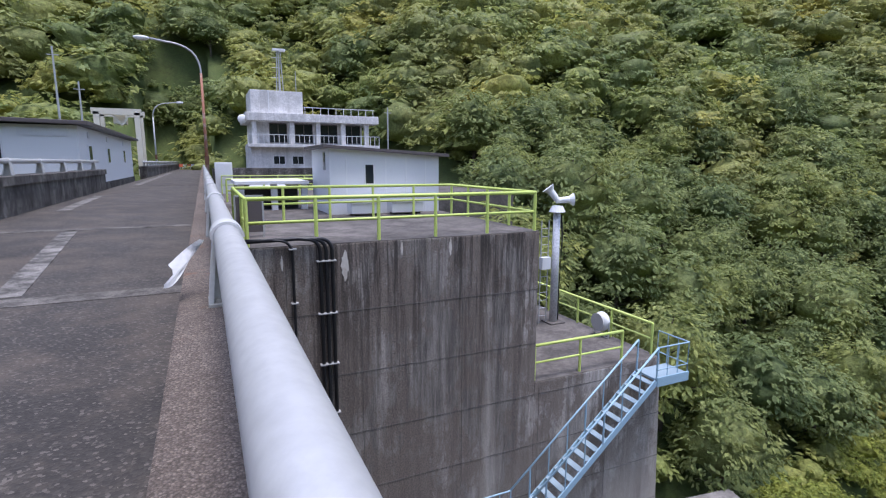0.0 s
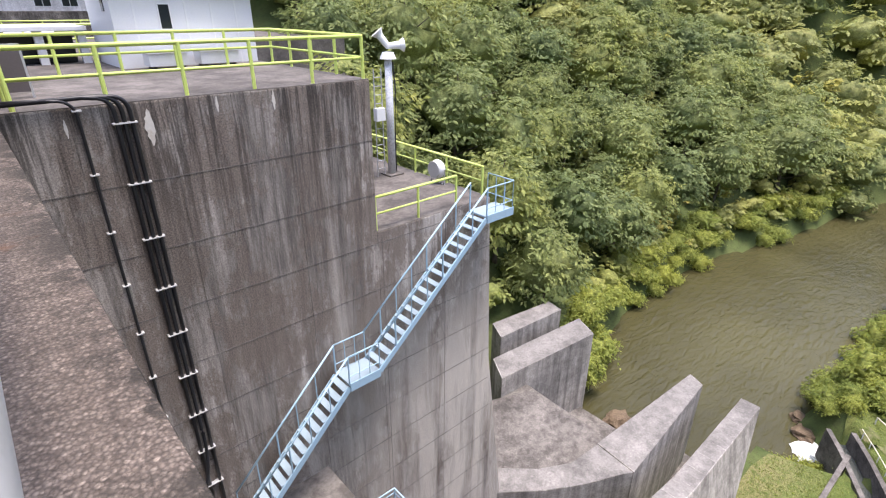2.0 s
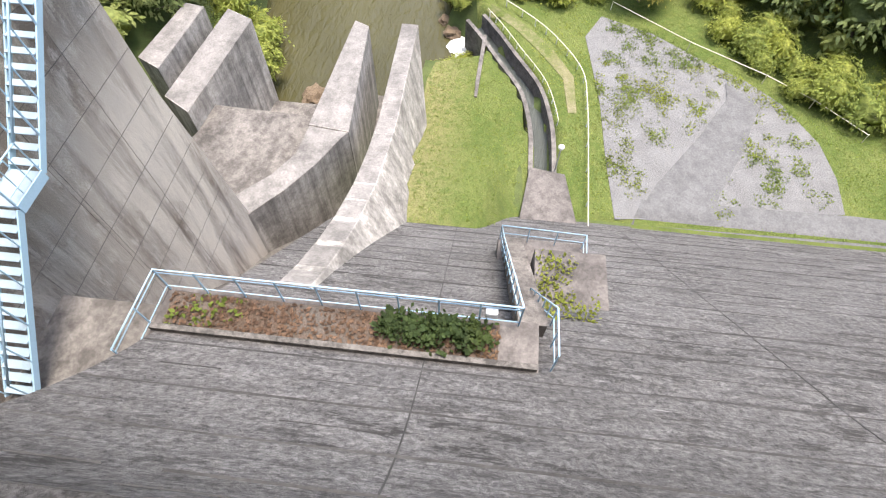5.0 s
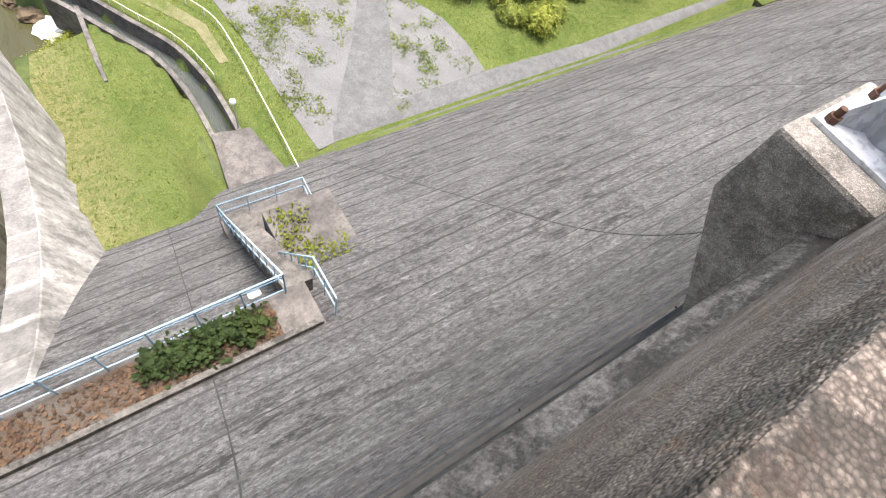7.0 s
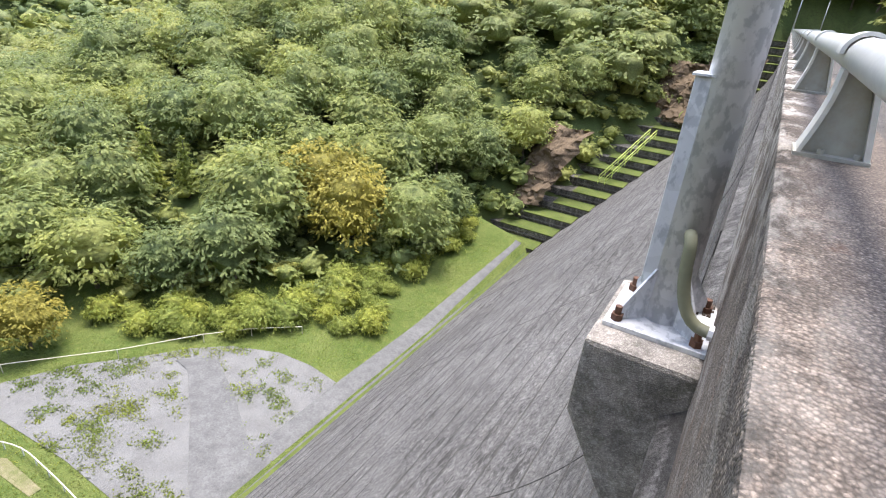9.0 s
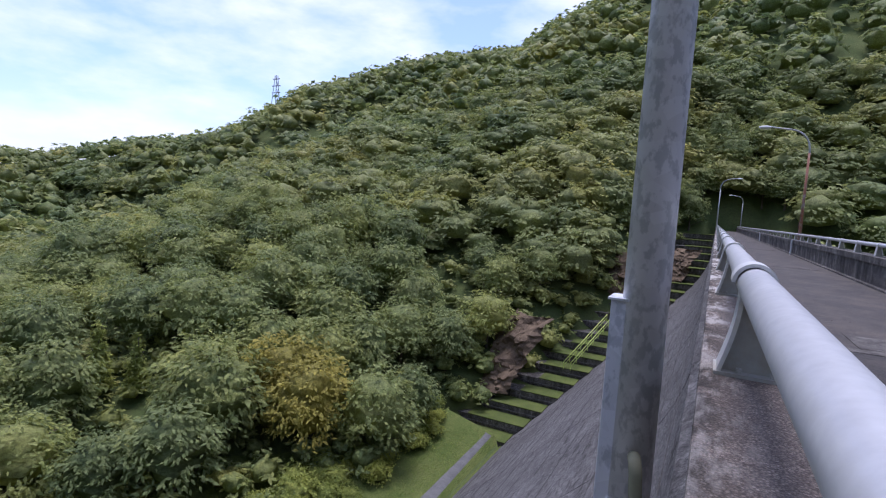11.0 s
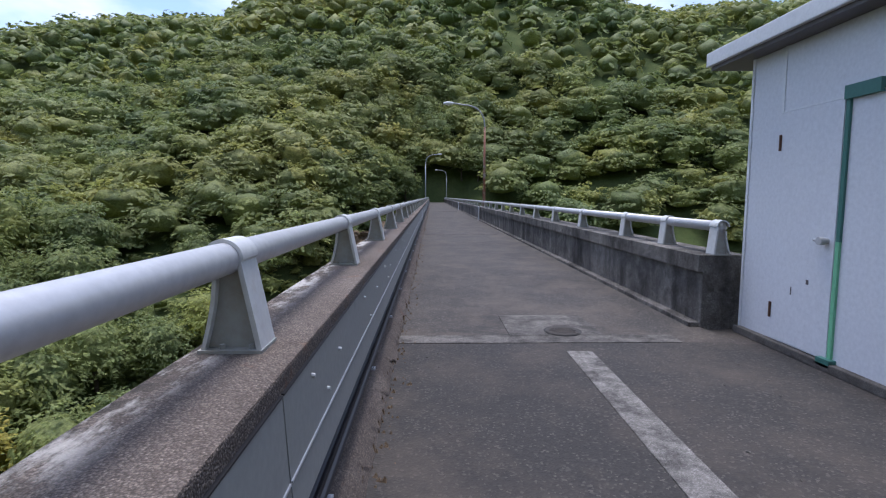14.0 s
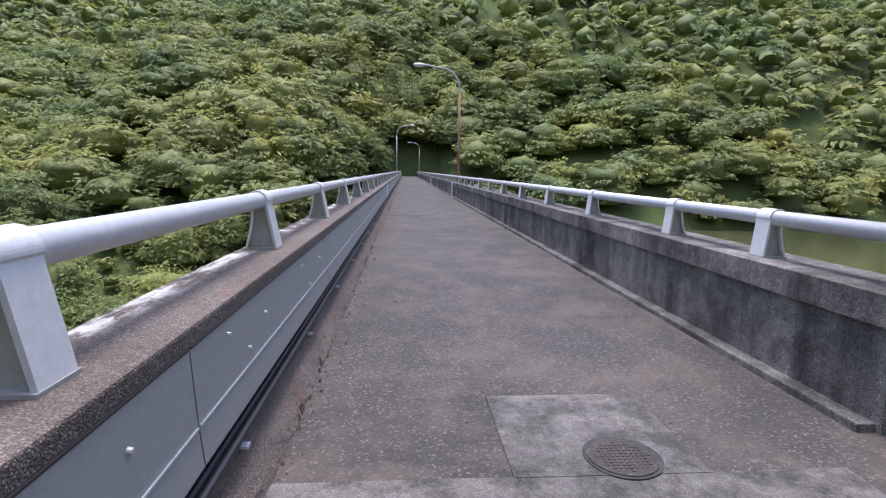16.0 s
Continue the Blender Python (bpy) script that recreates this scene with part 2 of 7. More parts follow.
def pier_wall_material():
    """Old pier concrete: brown-grey, black runs down from the top, rubbed aggregate, lime wash in wide pale streaks."""
    m, n, l, b = material("old_concrete_wall")
    big = tex_noise(n, l, 0.3, 7, 0.6)
    run = tex_noise(n, l, 1.0, 8, 0.72, stretch=(3.2, 3.2, 0.16), seed=9)
    thin = tex_noise(n, l, 1.0, 8, 0.78, stretch=(9.0, 9.0, 0.9), seed=4)
    wide = tex_noise(n, l, 1.0, 5, 0.6, stretch=(0.55, 0.55, 0.06), seed=5)
    rub = tex_noise(n, l, 0.8, 10, 0.82, stretch=(1.0, 1.0, 0.5), seed=21)
    grain = tex_noise(n, l, 30, 6, 0.8, seed=7)
    lime = tex_noise(n, l, 1.0, 6, 0.62, stretch=(0.9, 0.9, 0.05), seed=60)
    col = ramp(n, l, big, [(0.3, (0.26, 0.234, 0.206)), (0.7, (0.41, 0.372, 0.33))])
    col = mix(n, l, 0.65, col, ramp(n, l, run, [(0.38, GREY(0.25)), (0.52, GREY(0.95)), (0.7, GREY(1.4))]), "MULTIPLY")
    col = mix(n, l, 0.6, col, ramp(n, l, thin, [(0.36, GREY(0.4)), (0.5, GREY(1.0)), (0.68, GREY(1.45))]), "MULTIPLY")
    col = mix(n, l, 0.7, col, ramp(n, l, wide, [(0.40, GREY(0.55)), (0.60, GREY(1.25))]), "MULTIPLY")
    col = mix(n, l, ramp(n, l, rub, [(0.46, GREY(0)), (0.52, GREY(0.8))]), col, mix(n, l, grain, (0.04, 0.032, 0.027), (0.27, 0.22, 0.18)))
    col = mix(n, l, ramp(n, l, lime, [(0.58, GREY(0)), (0.70, GREY(0.5))]), col, (0.50, 0.46, 0.40))
    drip = tex_noise(n, l, 1.0, 8, 0.75, stretch=(4.5, 4.5, 0.22), seed=91)
    col = mix(n, l, times(n, l, ramp_of(n, l, "Z", -5.5, -0.4), ramp(n, l, drip, [(0.42, GREY(0.85)), (0.51, GREY(0))])), col, (0.035, 0.031, 0.027))
    wash = tex_noise(n, l, 1.0, 7, 0.66, stretch=(1.1, 1.1, 0.10), seed=66)
    low = times(n, l, ramp_of(n, l, "X", 5.5, 10.5), ramp_of(n, l, "Z", -6.0, -11.5))
    col = mix(n, l, times(n, l, low, ramp(n, l, wash, [(0.37, GREY(0)), (0.54, GREY(0.9))])), col, mix(n, l, grain, (0.44, 0.40, 0.34), (0.70, 0.65, 0.57)))
    pale = tex_noise(n, l, 1.0, 7, 0.7, stretch=(0.8, 0.8, 0.22), seed=81)
    col = mix(n, l, times(n, l, ramp_of(n, l, "Z", -6.0, -10.0), ramp(n, l, pale, [(0.46, GREY(0)), (0.62, GREY(0.55))])), col, (0.40, 0.37, 0.33))
    col = mix(n, l, 0.5, col, ramp(n, l, grain, [(0.41, GREY(0.4)), (0.59, GREY(1.6))]), "MULTIPLY")
    l.new(col, b.inputs["Base Color"])
    b.inputs["Roughness"].default_value = 0.9
    b.inputs["Specular IOR Level"].default_value = 0.2
    bump(n, l, b, mix(n, l, 0.5, rub, grain), 0.6, 0.02)
    return m


m_wall = pier_wall_material()
m_face = face_material()


def road_material():
    m, n, l, b = material("worn_asphalt")
    big = tex_noise(n, l, 0.5, 7, 0.6)
    c = n.new("ShaderNodeTexCoord")
    v = n.new("ShaderNodeTexVoronoi")
    v.inputs["Scale"].default_value = 75
    l.new(c.outputs["Object"], v.inputs["Vector"])
    bw = n.new("ShaderNodeSeparateColor")
    l.new(v.outputs["Color"], bw.inputs[0])
    col = ramp(n, l, big, [(0.3, (0.031, 0.027, 0.0235)), (0.7, (0.058, 0.051, 0.044))])
    col = mix(n, l, 0.85, col, ramp(n, l, bw.outputs[0], [(0.0, GREY(0.55)), (0.6, GREY(0.9)), (0.86, GREY(1.2)), (1.0, GREY(3.2))]), "MULTIPLY")
    brown = tex_noise(n, l, 1.7, 8, 0.7, seed=12)
    col = mix(n, l, ramp(n, l, brown, [(0.44, GREY(0)), (0.70, GREY(0.6))]), col, (0.125, 0.098, 0.074))
    fresh = times(n, l, ramp_of(n, l, "Y", -5.20, -5.16), ramp_of(n, l, "Y", 2.4, 0.2))
    col = mix(n, l, times(n, l, fresh, 0.42), col, (0.012, 0.0115, 0.011))
    l.new(col, b.inputs["Base Color"])
    b.inputs["Roughness"].default_value = 0.85
    bump(n, l, b, v.outputs["Distance"], 0.35, 0.006)
    return m


m_road = road_material()


def painted(name, col, rough=0.45, metal=0.0, wear=0.35, wear_col=(0.25, 0.17, 0.11), wscale=3.0, lo=0.62):
    m, n, l, b = material(name)
    a = tex_noise(n, l, wscale, 8, 0.7, seed=2)
    f = tex_noise(n, l, 30, 5, 0.6, seed=7)
    c = mix(n, l, 0.35, col, ramp(n, l, f, [(0.3, GREY(0.75)), (0.7, GREY(1.15))]), "MULTIPLY")
    c = mix(n, l, ramp(n, l, a, [(lo, GREY(0)), (lo + 0.12, GREY(wear))]), c, wear_col)
    l.new(c, b.inputs["Base Color"])
    b.inputs["Roughness"].default_value, b.inputs["Metallic"].default_value = rough, metal
    bump(n, l, b, f, 0.12, 0.002)
    return m


def galvanised(name, base, rough=0.42, metal=0.75, scale=14):
    m, n, l, b = material(name)
    c = n.new("ShaderNodeTexCoord")
    v = n.new("ShaderNodeTexVoronoi")
    v.inputs["Scale"].default_value = scale
    l.new(c.outputs["Object"], v.inputs["Vector"])
    bw = n.new("ShaderNodeSeparateColor")
    l.new(v.outputs["Color"], bw.inputs[0])
    blotch = tex_noise(n, l, 24, 5, 0.6, stretch=(1, 1, 0.6), seed=4)
    col = ramp(n, l, blotch, [(0.42, tuple(base * c for c in (0.76, 0.79, 0.84))), (0.50, tuple(base * c for c in (1.08, 1.10, 1.14)))])
    col = mix(n, l, 0.3, col, ramp(n, l, bw.outputs[0], [(0, GREY(0.7)), (1, GREY(1.2))]), "MULTIPLY")
    l.new(col, b.inputs["Base Color"])
    b.inputs["Roughness"].default_value, b.inputs["Metallic"].default_value = rough, metal
    return m


m_pipe = painted("aluminium_rail_pipe", (0.51, 0.51, 0.505), rough=0.42, metal=0.35, wear=0.25, wear_col=(0.75, 0.74, 0.72), lo=0.55)
m_post = painted("aluminium_rail_post", (0.62, 0.62, 0.60), rough=0.5, metal=0.3, wear=0.4, wear_col=(0.45, 0.36, 0.25), lo=0.58)
m_post_in = painted("dull_aluminium_web", (0.36, 0.36, 0.33), rough=0.6, metal=0.3, wear=0.5, wear_col=(0.3, 0.25, 0.18), lo=0.55)
m_galv = galvanised("galvanised_steel", 0.56, rough=0.5, metal=0.2)
m_tray = painted("grey_cable_tray_cover", (0.26, 0.26, 0.238), rough=0.55, metal=0.0, wear=0.25, wear_col=(0.13, 0.13, 0.13))
m_tray_edge = painted("bare_tray_edge", (0.62, 0.63, 0.65), rough=0.35, metal=0.6, wear=0.1)
m_blue = painted("pale_blue_paint", (0.33, 0.49, 0.60), rough=0.45, wear=0.35, wear_col=(0.50, 0.58, 0.64))
m_tread = painted("blue_grey_chequer_plate", (0.27, 0.35, 0.40), rough=0.5, wear=0.4, wear_col=(0.35, 0.38, 0.4))
m_green = painted("yellow_green_paint", (0.55, 0.66, 0.16), rough=0.45, wear=0.2, wear_col=(0.62, 0.66, 0.35))
m_black = painted("black_cable", (0.012, 0.012, 0.014), rough=0.45, wear=0.2, wear_col=(0.05, 0.05, 0.05))
m_clip = painted("pale_cable_clip", (0.45, 0.45, 0.44), rough=0.4, wear=0.1)
m_white = painted("white_paint", (0.72, 0.73, 0.73), rough=0.5, wear=0.25, wear_col=(0.5, 0.46, 0.4), lo=0.6)
m_shed = painted("pale_blue_grey_panel", (0.67, 0.68, 0.695), rough=0.55, wear=0.25, wear_col=(0.45, 0.43, 0.4), lo=0.62)
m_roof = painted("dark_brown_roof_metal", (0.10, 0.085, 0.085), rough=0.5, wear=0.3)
m_glass = painted("dark_window_glass", (0.02, 0.025, 0.03), rough=0.08, wear=0.0)
m_lampgrey = painted("weathered_lamp_pole", (0.42, 0.43, 0.43), rough=0.5, metal=0.2, wear=0.4)
m_lamprust = painted("rust_streaked_lamp_pole", (0.36, 0.31, 0.28), rough=0.6, wear=0.9, wear_col=(0.30, 0.11, 0.05), wscale=1.2, lo=0.42)
m_rust = painted("rusted_bolt", (0.10, 0.045, 0.025), rough=0.8, wear=0.5, wear_col=(0.2, 0.09, 0.04))
m_sheet = painted("grey_corrugated_sheet", (0.26, 0.265, 0.28), rough=0.5, metal=0.2, wear=0.3)
m_conduit = painted("lichen_conduit", (0.19, 0.19, 0.12), rough=0.8, wear=0.5, wear_col=(0.3, 0.3, 0.28))
m_doorgreen = painted("faded_green_tape", (0.18, 0.48, 0.27), rough=0.6, wear=0.3, wear_col=(0.4, 0.55, 0.42))
m_doorteal = painted("dark_green_metal", (0.05, 0.16, 0.13), rough=0.5, wear=0.2)
m_cream = painted("cream_gantry_paint", (0.62, 0.58, 0.47), rough=0.5, wear=0.4)
m_blueroof = painted("sky_blue_roof_paint", (0.25, 0.42, 0.58), rough=0.5, wear=0.2)
m_bldg = concrete("white_painted_concrete", 0.80, 0.66, streak=0.22, stain=0.25, tint=(1, 0.98, 0.96))
m_redbrown = painted("red_brown_iron", (0.15, 0.07, 0.05), rough=0.6, wear=0.4)
m_lime = painted("lime_crust", (0.55, 0.52, 0.46), rough=0.9, wear=0.5, wear_col=(0.36, 0.28, 0.2), wscale=5.0, lo=0.5)
m_orange = painted("orange_plastic", (0.75, 0.16, 0.08), rough=0.5, wear=0.1)


def ground_material(name, a, b_, c_, scale=0.8, hi=0.6):
    m, n, l, b = material(name)
    big = tex_noise(n, l, scale * 0.25, 6, 0.6)
    mid = tex_noise(n, l, scale * 3, 8, 0.7, seed=5)
    fine = tex_noise(n, l, scale * 25, 6, 0.7, seed=8)
    col = ramp(n, l, big, [(0.38, a), (0.62, b_)])
    col = mix(n, l, ramp(n, l, mid, [(0.45, GREY(0)), (0.66, GREY(hi))]), col, c_)
    col = mix(n, l, 0.7, col, ramp(n, l, fine, [(0.3, GREY(0.45)), (0.7, GREY(1.4))]), "MULTIPLY")
    l.new(col, b.inputs["Base Color"])
    b.inputs["Roughness"].default_value = 0.95
    b.inputs["Specular IOR Level"].default_value = 0.1
    bump(n, l, b, fine, 0.8, 0.05)
    return m




def lawn_material():
    """Mown grass, bright green, dry and straw-coloured on the bank under the chute wall."""
    m, n, l, b = material("mown_grass")
    big = tex_noise(n, l, 0.2, 6, 0.6)
    mid = tex_noise(n, l, 2.4, 8, 0.7, seed=5)
    fine = tex_noise(n, l, 17, 7, 0.75, seed=8)
    col = ramp(n, l, big, [(0.38, (0.076, 0.110, 0.026)), (0.62, (0.118, 0.145, 0.042))])
    col = mix(n, l, ramp(n, l, mid, [(0.45, GREY(0)), (0.66, GREY(0.5))]), col, (0.16, 0.17, 0.055))
    dry = times(n, l, ramp_of(n, l, "Y", 2.8, 5.6), ramp(n, l, mid, [(0.36, GREY(0.1)), (0.56, GREY(0.85))]))
    col = mix(n, l, dry, col, (0.205, 0.19, 0.085))
    col = mix(n, l, 0.7, col, ramp(n, l, fine, [(0.36, GREY(0.35)), (0.64, GREY(1.55))]), "MULTIPLY")
    l.new(col, b.inputs["Base Color"])
    b.inputs["Roughness"].default_value = 0.95
    b.inputs["Specular IOR Level"].default_value = 0.1
    bump(n, l, b, fine, 0.9, 0.08)
    return m


m_grass = lawn_material()
m_forest_floor = ground_material("forest_floor", (0.075, 0.105, 0.035), (0.105, 0.13, 0.045), (0.06, 0.065, 0.03))
m_gravel = ground_material("pale_gravel", (0.185, 0.184, 0.178), (0.15, 0.148, 0.143), (0.235, 0.232, 0.225), scale=2.6, hi=0.45)
m_dirtpath = ground_material("trodden_path", (0.20, 0.18, 0.10), (0.10, 0.125, 0.035), (0.27, 0.23, 0.15))
m_litter = ground_material("leaf_litter", (0.10, 0.072, 0.052), (0.13, 0.115, 0.098), (0.19, 0.125, 0.09), scale=3)
m_rock = ground_material("weathered_rock", (0.17, 0.125, 0.082), (0.10, 0.074, 0.05), (0.25, 0.19, 0.13), scale=2)
m_mossledge = ground_material("mossy_ledge", (0.07, 0.10, 0.02), (0.11, 0.14, 0.03), (0.12, 0.11, 0.08), scale=2)


def water_material(name, deep, rough=0.06, wave=0.8, scale=1.3):
    m, n, l, b = material(name)
    c = n.new("ShaderNodeTexCoord")
    mp = n.new("ShaderNodeMapping")
    mp.inputs["Scale"].default_value = (0.55, 1.5, 1.0)
    mp.inputs["Rotation"].default_value = (0, 0, 0.4)
    t = n.new("ShaderNodeTexNoise")
    t.inputs["Scale"].default_value, t.inputs["Detail"].default_value, t.inputs["Distortion"].default_value = scale, 4, 0.6
    l.new(c.outputs["Object"], mp.inputs[0])
    l.new(mp.outputs[0], t.inputs["Vector"])
    big = tex_noise(n, l, 0.06, 3, 0.5)
    l.new(ramp(n, l, big, [(0.35, tuple(0.8 * v for v in deep)), (0.65, tuple(1.2 * v for v in deep))]), b.inputs["Base Color"])
    b.inputs["Roughness"].default_value = rough
    b.inputs["IOR"].default_value = 1.33
    bump(n, l, b, t.outputs["Fac"], wave, 0.25)
    return m


m_water = water_material("muddy_green_water", (0.062, 0.057, 0.024), rough=0.1)
m_lake = water_material("reservoir_water", (0.07, 0.075, 0.035), wave=0.2)
m_foam = painted("white_water_foam", (0.62, 0.64, 0.63), rough=0.7, wear=0.6, wear_col=(0.4, 0.42, 0.38), wscale=6)


def leaf_material(name, dark, light, warm, warm_amt):
    """Summer foliage: each leaf its own green, patches that differ from tree to tree, small leaf shadows put into the
    colour, a waxy sheen.
    """
    m, n, l, b = material(name)
    g = n.new("ShaderNodeNewGeometry")
    oi = n.new("ShaderNodeObjectInfo")
    tint = ramp(n, l, g.outputs["Random Per Island"], [(0.0, dark), (0.55, tuple((p + q) / 2 for p, q in zip(dark, light))), (1.0, light)])
    hill = tex_noise(n, l, 0.03, 5, 0.6, seed=2)
    col = mix(n, l, ramp(n, l, hill, [(0.42, GREY(0)), (0.66, GREY(warm_amt))]), tint, warm)
    c = n.new("ShaderNodeTexCoord")
    v = n.new("ShaderNodeTexVoronoi")
    v.inputs["Scale"].default_value = 0.13
    l.new(c.outputs["Object"], v.inputs["Vector"])
    vs = n.new("ShaderNodeSeparateColor")
    l.new(v.outputs["Color"], vs.inputs[0])
    col = mix(n, l, 0.75, col, ramp(n, l, vs.outputs[0], [(0.0, (0.72, 0.80, 0.86)), (0.45, (1, 1, 1)), (0.8, (1.15, 1.12, 0.95)), (1.0, (1.45, 1.25, 0.9))]), "MULTIPLY")
    # noise paints the small shadows between leaves into the colour, and drives the bump
    shade_noise = tex_noise(n, l, 2.6, 6, 0.75, seed=9)
    col = mix(n, l, 0.8, col, ramp(n, l, shade_noise, [(0.34, GREY(0.45)), (0.64, GREY(1.5))]), "MULTIPLY")
    col = mix(n, l, 0.6, col, ramp(n, l, oi.outputs["Random"], [(0.0, (0.7, 0.78, 0.84)), (0.5, (1, 1, 1)), (1.0, (1.3, 1.2, 0.95))]), "MULTIPLY")
    l.new(col, b.inputs["Base Color"])
    b.inputs["Roughness"].default_value = 0.55
    b.inputs["Specular IOR Level"].default_value = 0.28
    bump(n, l, b, shade_noise, 0.7, 0.25)
    tr = n.new("ShaderNodeBsdfTranslucent")
    l.new(col, tr.inputs["Color"])
    ms = n.new("ShaderNodeMixShader")
    ms.inputs[0].default_value = 0.42
    out = n["Material Output"]
    l.new(b.outputs[0], ms.inputs[1])
    l.new(tr.outputs[0], ms.inputs[2])
    l.new(ms.outputs[0], out.inputs["Surface"])
    return m


m_leaf = leaf_material("broadleaf_foliage", (0.15, 0.20, 0.070), (0.31, 0.355, 0.128), (0.38, 0.37, 0.125), 0.75)
# near-bank sunlight and haze are put into this brighter, yellower leaf colour
m_leaf_lit = leaf_material("lit_hazy_foliage", (0.18, 0.23, 0.070), (0.35, 0.385, 0.128), (0.41, 0.39, 0.125), 0.7)
m_leaf_bright = leaf_material("sunny_shrub_foliage", (0.16, 0.21, 0.045), (0.33, 0.37, 0.09), (0.42, 0.40, 0.10), 0.6)
m_leaf_gold = leaf_material("yellowing_foliage", (0.34, 0.30, 0.060), (0.54, 0.45, 0.095), (0.46, 0.35, 0.08), 0.5)
m_leaf_con = leaf_material("conifer_foliage", (0.04, 0.07, 0.024), (0.08, 0.12, 0.04), (0.06, 0.08, 0.03), 0.4)
m_leaf_low = leaf_material("low_grass_leaves", (0.12, 0.175, 0.028), (0.20, 0.25, 0.05), (0.24, 0.23, 0.06), 0.5)
m_deadleaf = leaf_material("dead_leaf", (0.10, 0.055, 0.035), (0.26, 0.15, 0.09), (0.2, 0.14, 0.08), 0.4)
m_bark = ground_material("grey_brown_bark", (0.10, 0.08, 0.06), (0.14, 0.12, 0.10), (0.2, 0.18, 0.15), scale=4)

# ---- builders ----


def finish(name, bm, mat, parent=None, label="", smooth=False):
    me = bpy.data.meshes.new(name)
    bm.normal_update()
    bm.to_mesh(me)
    bm.free()
    me.materials.append(mat)
    if smooth:
        me.shade_smooth()
    ob = new(name, me)
    if parent is not None:
        ob.parent = parent
    if label:
        ob["label"] = label
    return ob


def part(name, bm, mat, parent, label="", smooth=False):
    return finish(name, bm, mat, parent, label, smooth)


def thing(name, label, category, at=(0, 0, 0), group="", kind=""):
    ob = new(name)
    ob.location = at
    ob.empty_display_size = 0.2
    return tagged(ob, label, category, group, kind)


def add_box(bm, lo, hi, bevel=0.0):
    r = bmesh.ops.create_cube(bm, size=1.0)
    vs = r["verts"]
    c = [(p + q) / 2 for p, q in zip(lo, hi)]
    d = [q - p for p, q in zip(lo, hi)]
    for v in vs:
        v.co = Vector((c[0] + v.co.x * d[0], c[1] + v.co.y * d[1], c[2] + v.co.z * d[2]))
    if bevel:
        es = list({e for v in vs for e in v.link_edges})
        bmesh.ops.bevel(bm, geom=es, offset=bevel, segments=2, affect="EDGES", profile=0.6)
    return vs


def boxed(lo, hi, bevel=0.0):
    bm = bmesh.new()
    add_box(bm, lo, hi, bevel)
    return bm


def add_rod(bm, a, b, r, seg=10, r2=None, caps=True):
    a, b = Vector(a), Vector(b)
    d = b - a
    res = bmesh.ops.create_cone(bm, cap_ends=caps, segments=seg, radius1=r, radius2=r if r2 is None else r2, depth=d.length)
    m = Matrix.Translation((a + b) / 2) @ d.to_track_quat("Z", "Y").to_matrix().to_4x4()
    bmesh.ops.transform(bm, matrix=m, verts=res["verts"])


def rod(a, b, r, seg=10, r2=None):
    bm = bmesh.new()
    add_rod(bm, a, b, r, seg, r2)
    return bm


def add_bar(bm, a, b, w, h):
    """A rectangular bar from a to b; w across, h upright."""
    a, b = Vector(a), Vector(b)
    d = (b - a)
    up = Vector((0, 0, 1)) if abs(d.normalized().z) < 0.95 else Vector((0, 1, 0))
    s = d.cross(up).normalized() * (w / 2)
    u = s.cross(d).normalized() * (h / 2)
    vs = [bm.verts.new(p + i * s + j * u) for p in (a, b) for i, j in ((-1, -1), (1, -1), (1, 1), (-1, 1))]
    for f in ((0, 1, 2, 3), (7, 6, 5, 4), (0, 4, 5, 1), (1, 5, 6, 2), (2, 6, 7, 3), (3, 7, 4, 0)):
        bm.faces.new([vs[i] for i in f])
    bmesh.ops.recalc_face_normals(bm, faces=list({f for v in vs for f in v.link_faces}))


def bar(a, b, w, h):
    bm = bmesh.new()
    add_bar(bm, a, b, w, h)
    return bm


def tube(pts, r, seg=10):
    """A round tube along a polyline, with mitred bends."""
    bm = bmesh.new()
    P = [Vector(p) for p in pts]
    rings = []
    for i, p in enumerate(P):
        t = ((P[i] - P[i - 1]).normalized() if i else Vector()) + ((P[i + 1] - P[i]).normalized() if i < len(P) - 1 else Vector())
        q = t.normalized().to_track_quat("Z", "Y")
        rings.append([bm.verts.new(p + q @ Vector((r * math.cos(2 * math.pi * k / seg), r * math.sin(2 * math.pi * k / seg), 0))) for k in range(seg)])
    for a, b in zip(rings, rings[1:]):
        for k in range(seg):
            bm.faces.new((a[k], a[(k + 1) % seg], b[(k + 1) % seg], b[k]))
    bm.faces.new(rings[0][::-1])
    bm.faces.new(rings[-1])
    bmesh.ops.recalc_face_normals(bm, faces=bm.faces)
    return bm


def arc(p0, c, p1, k=8):
    """Points of a smooth bend from p0 to p1, drawn towards c."""
    a, c, b = Vector(p0), Vector(c), Vector(p1)
    return [tuple((1 - t) ** 2 * a + 2 * t * (1 - t) * c + t * t * b) for t in [i / k for i in range(k + 1)]]


def prism(poly, axis, lo, hi):
    """A polygon in the plane across axis ('x','y','z'), pulled from lo to hi along it."""
    bm = bmesh.new()
    idx = "xyz".index(axis)

    def put(p, v):
        q = list(p)
        q.insert(idx, v)
        return bm.verts.new(q)
    a = [put(p, lo) for p in poly]
    b = [put(p, hi) for p in poly]
    bm.faces.new(a)
    bm.faces.new(b[::-1])
    for i in range(len(poly)):
        j = (i + 1) % len(poly)
        bm.faces.new((a[j], a[i], b[i], b[j]))
    bmesh.ops.recalc_face_normals(bm, faces=bm.faces)
    return bm


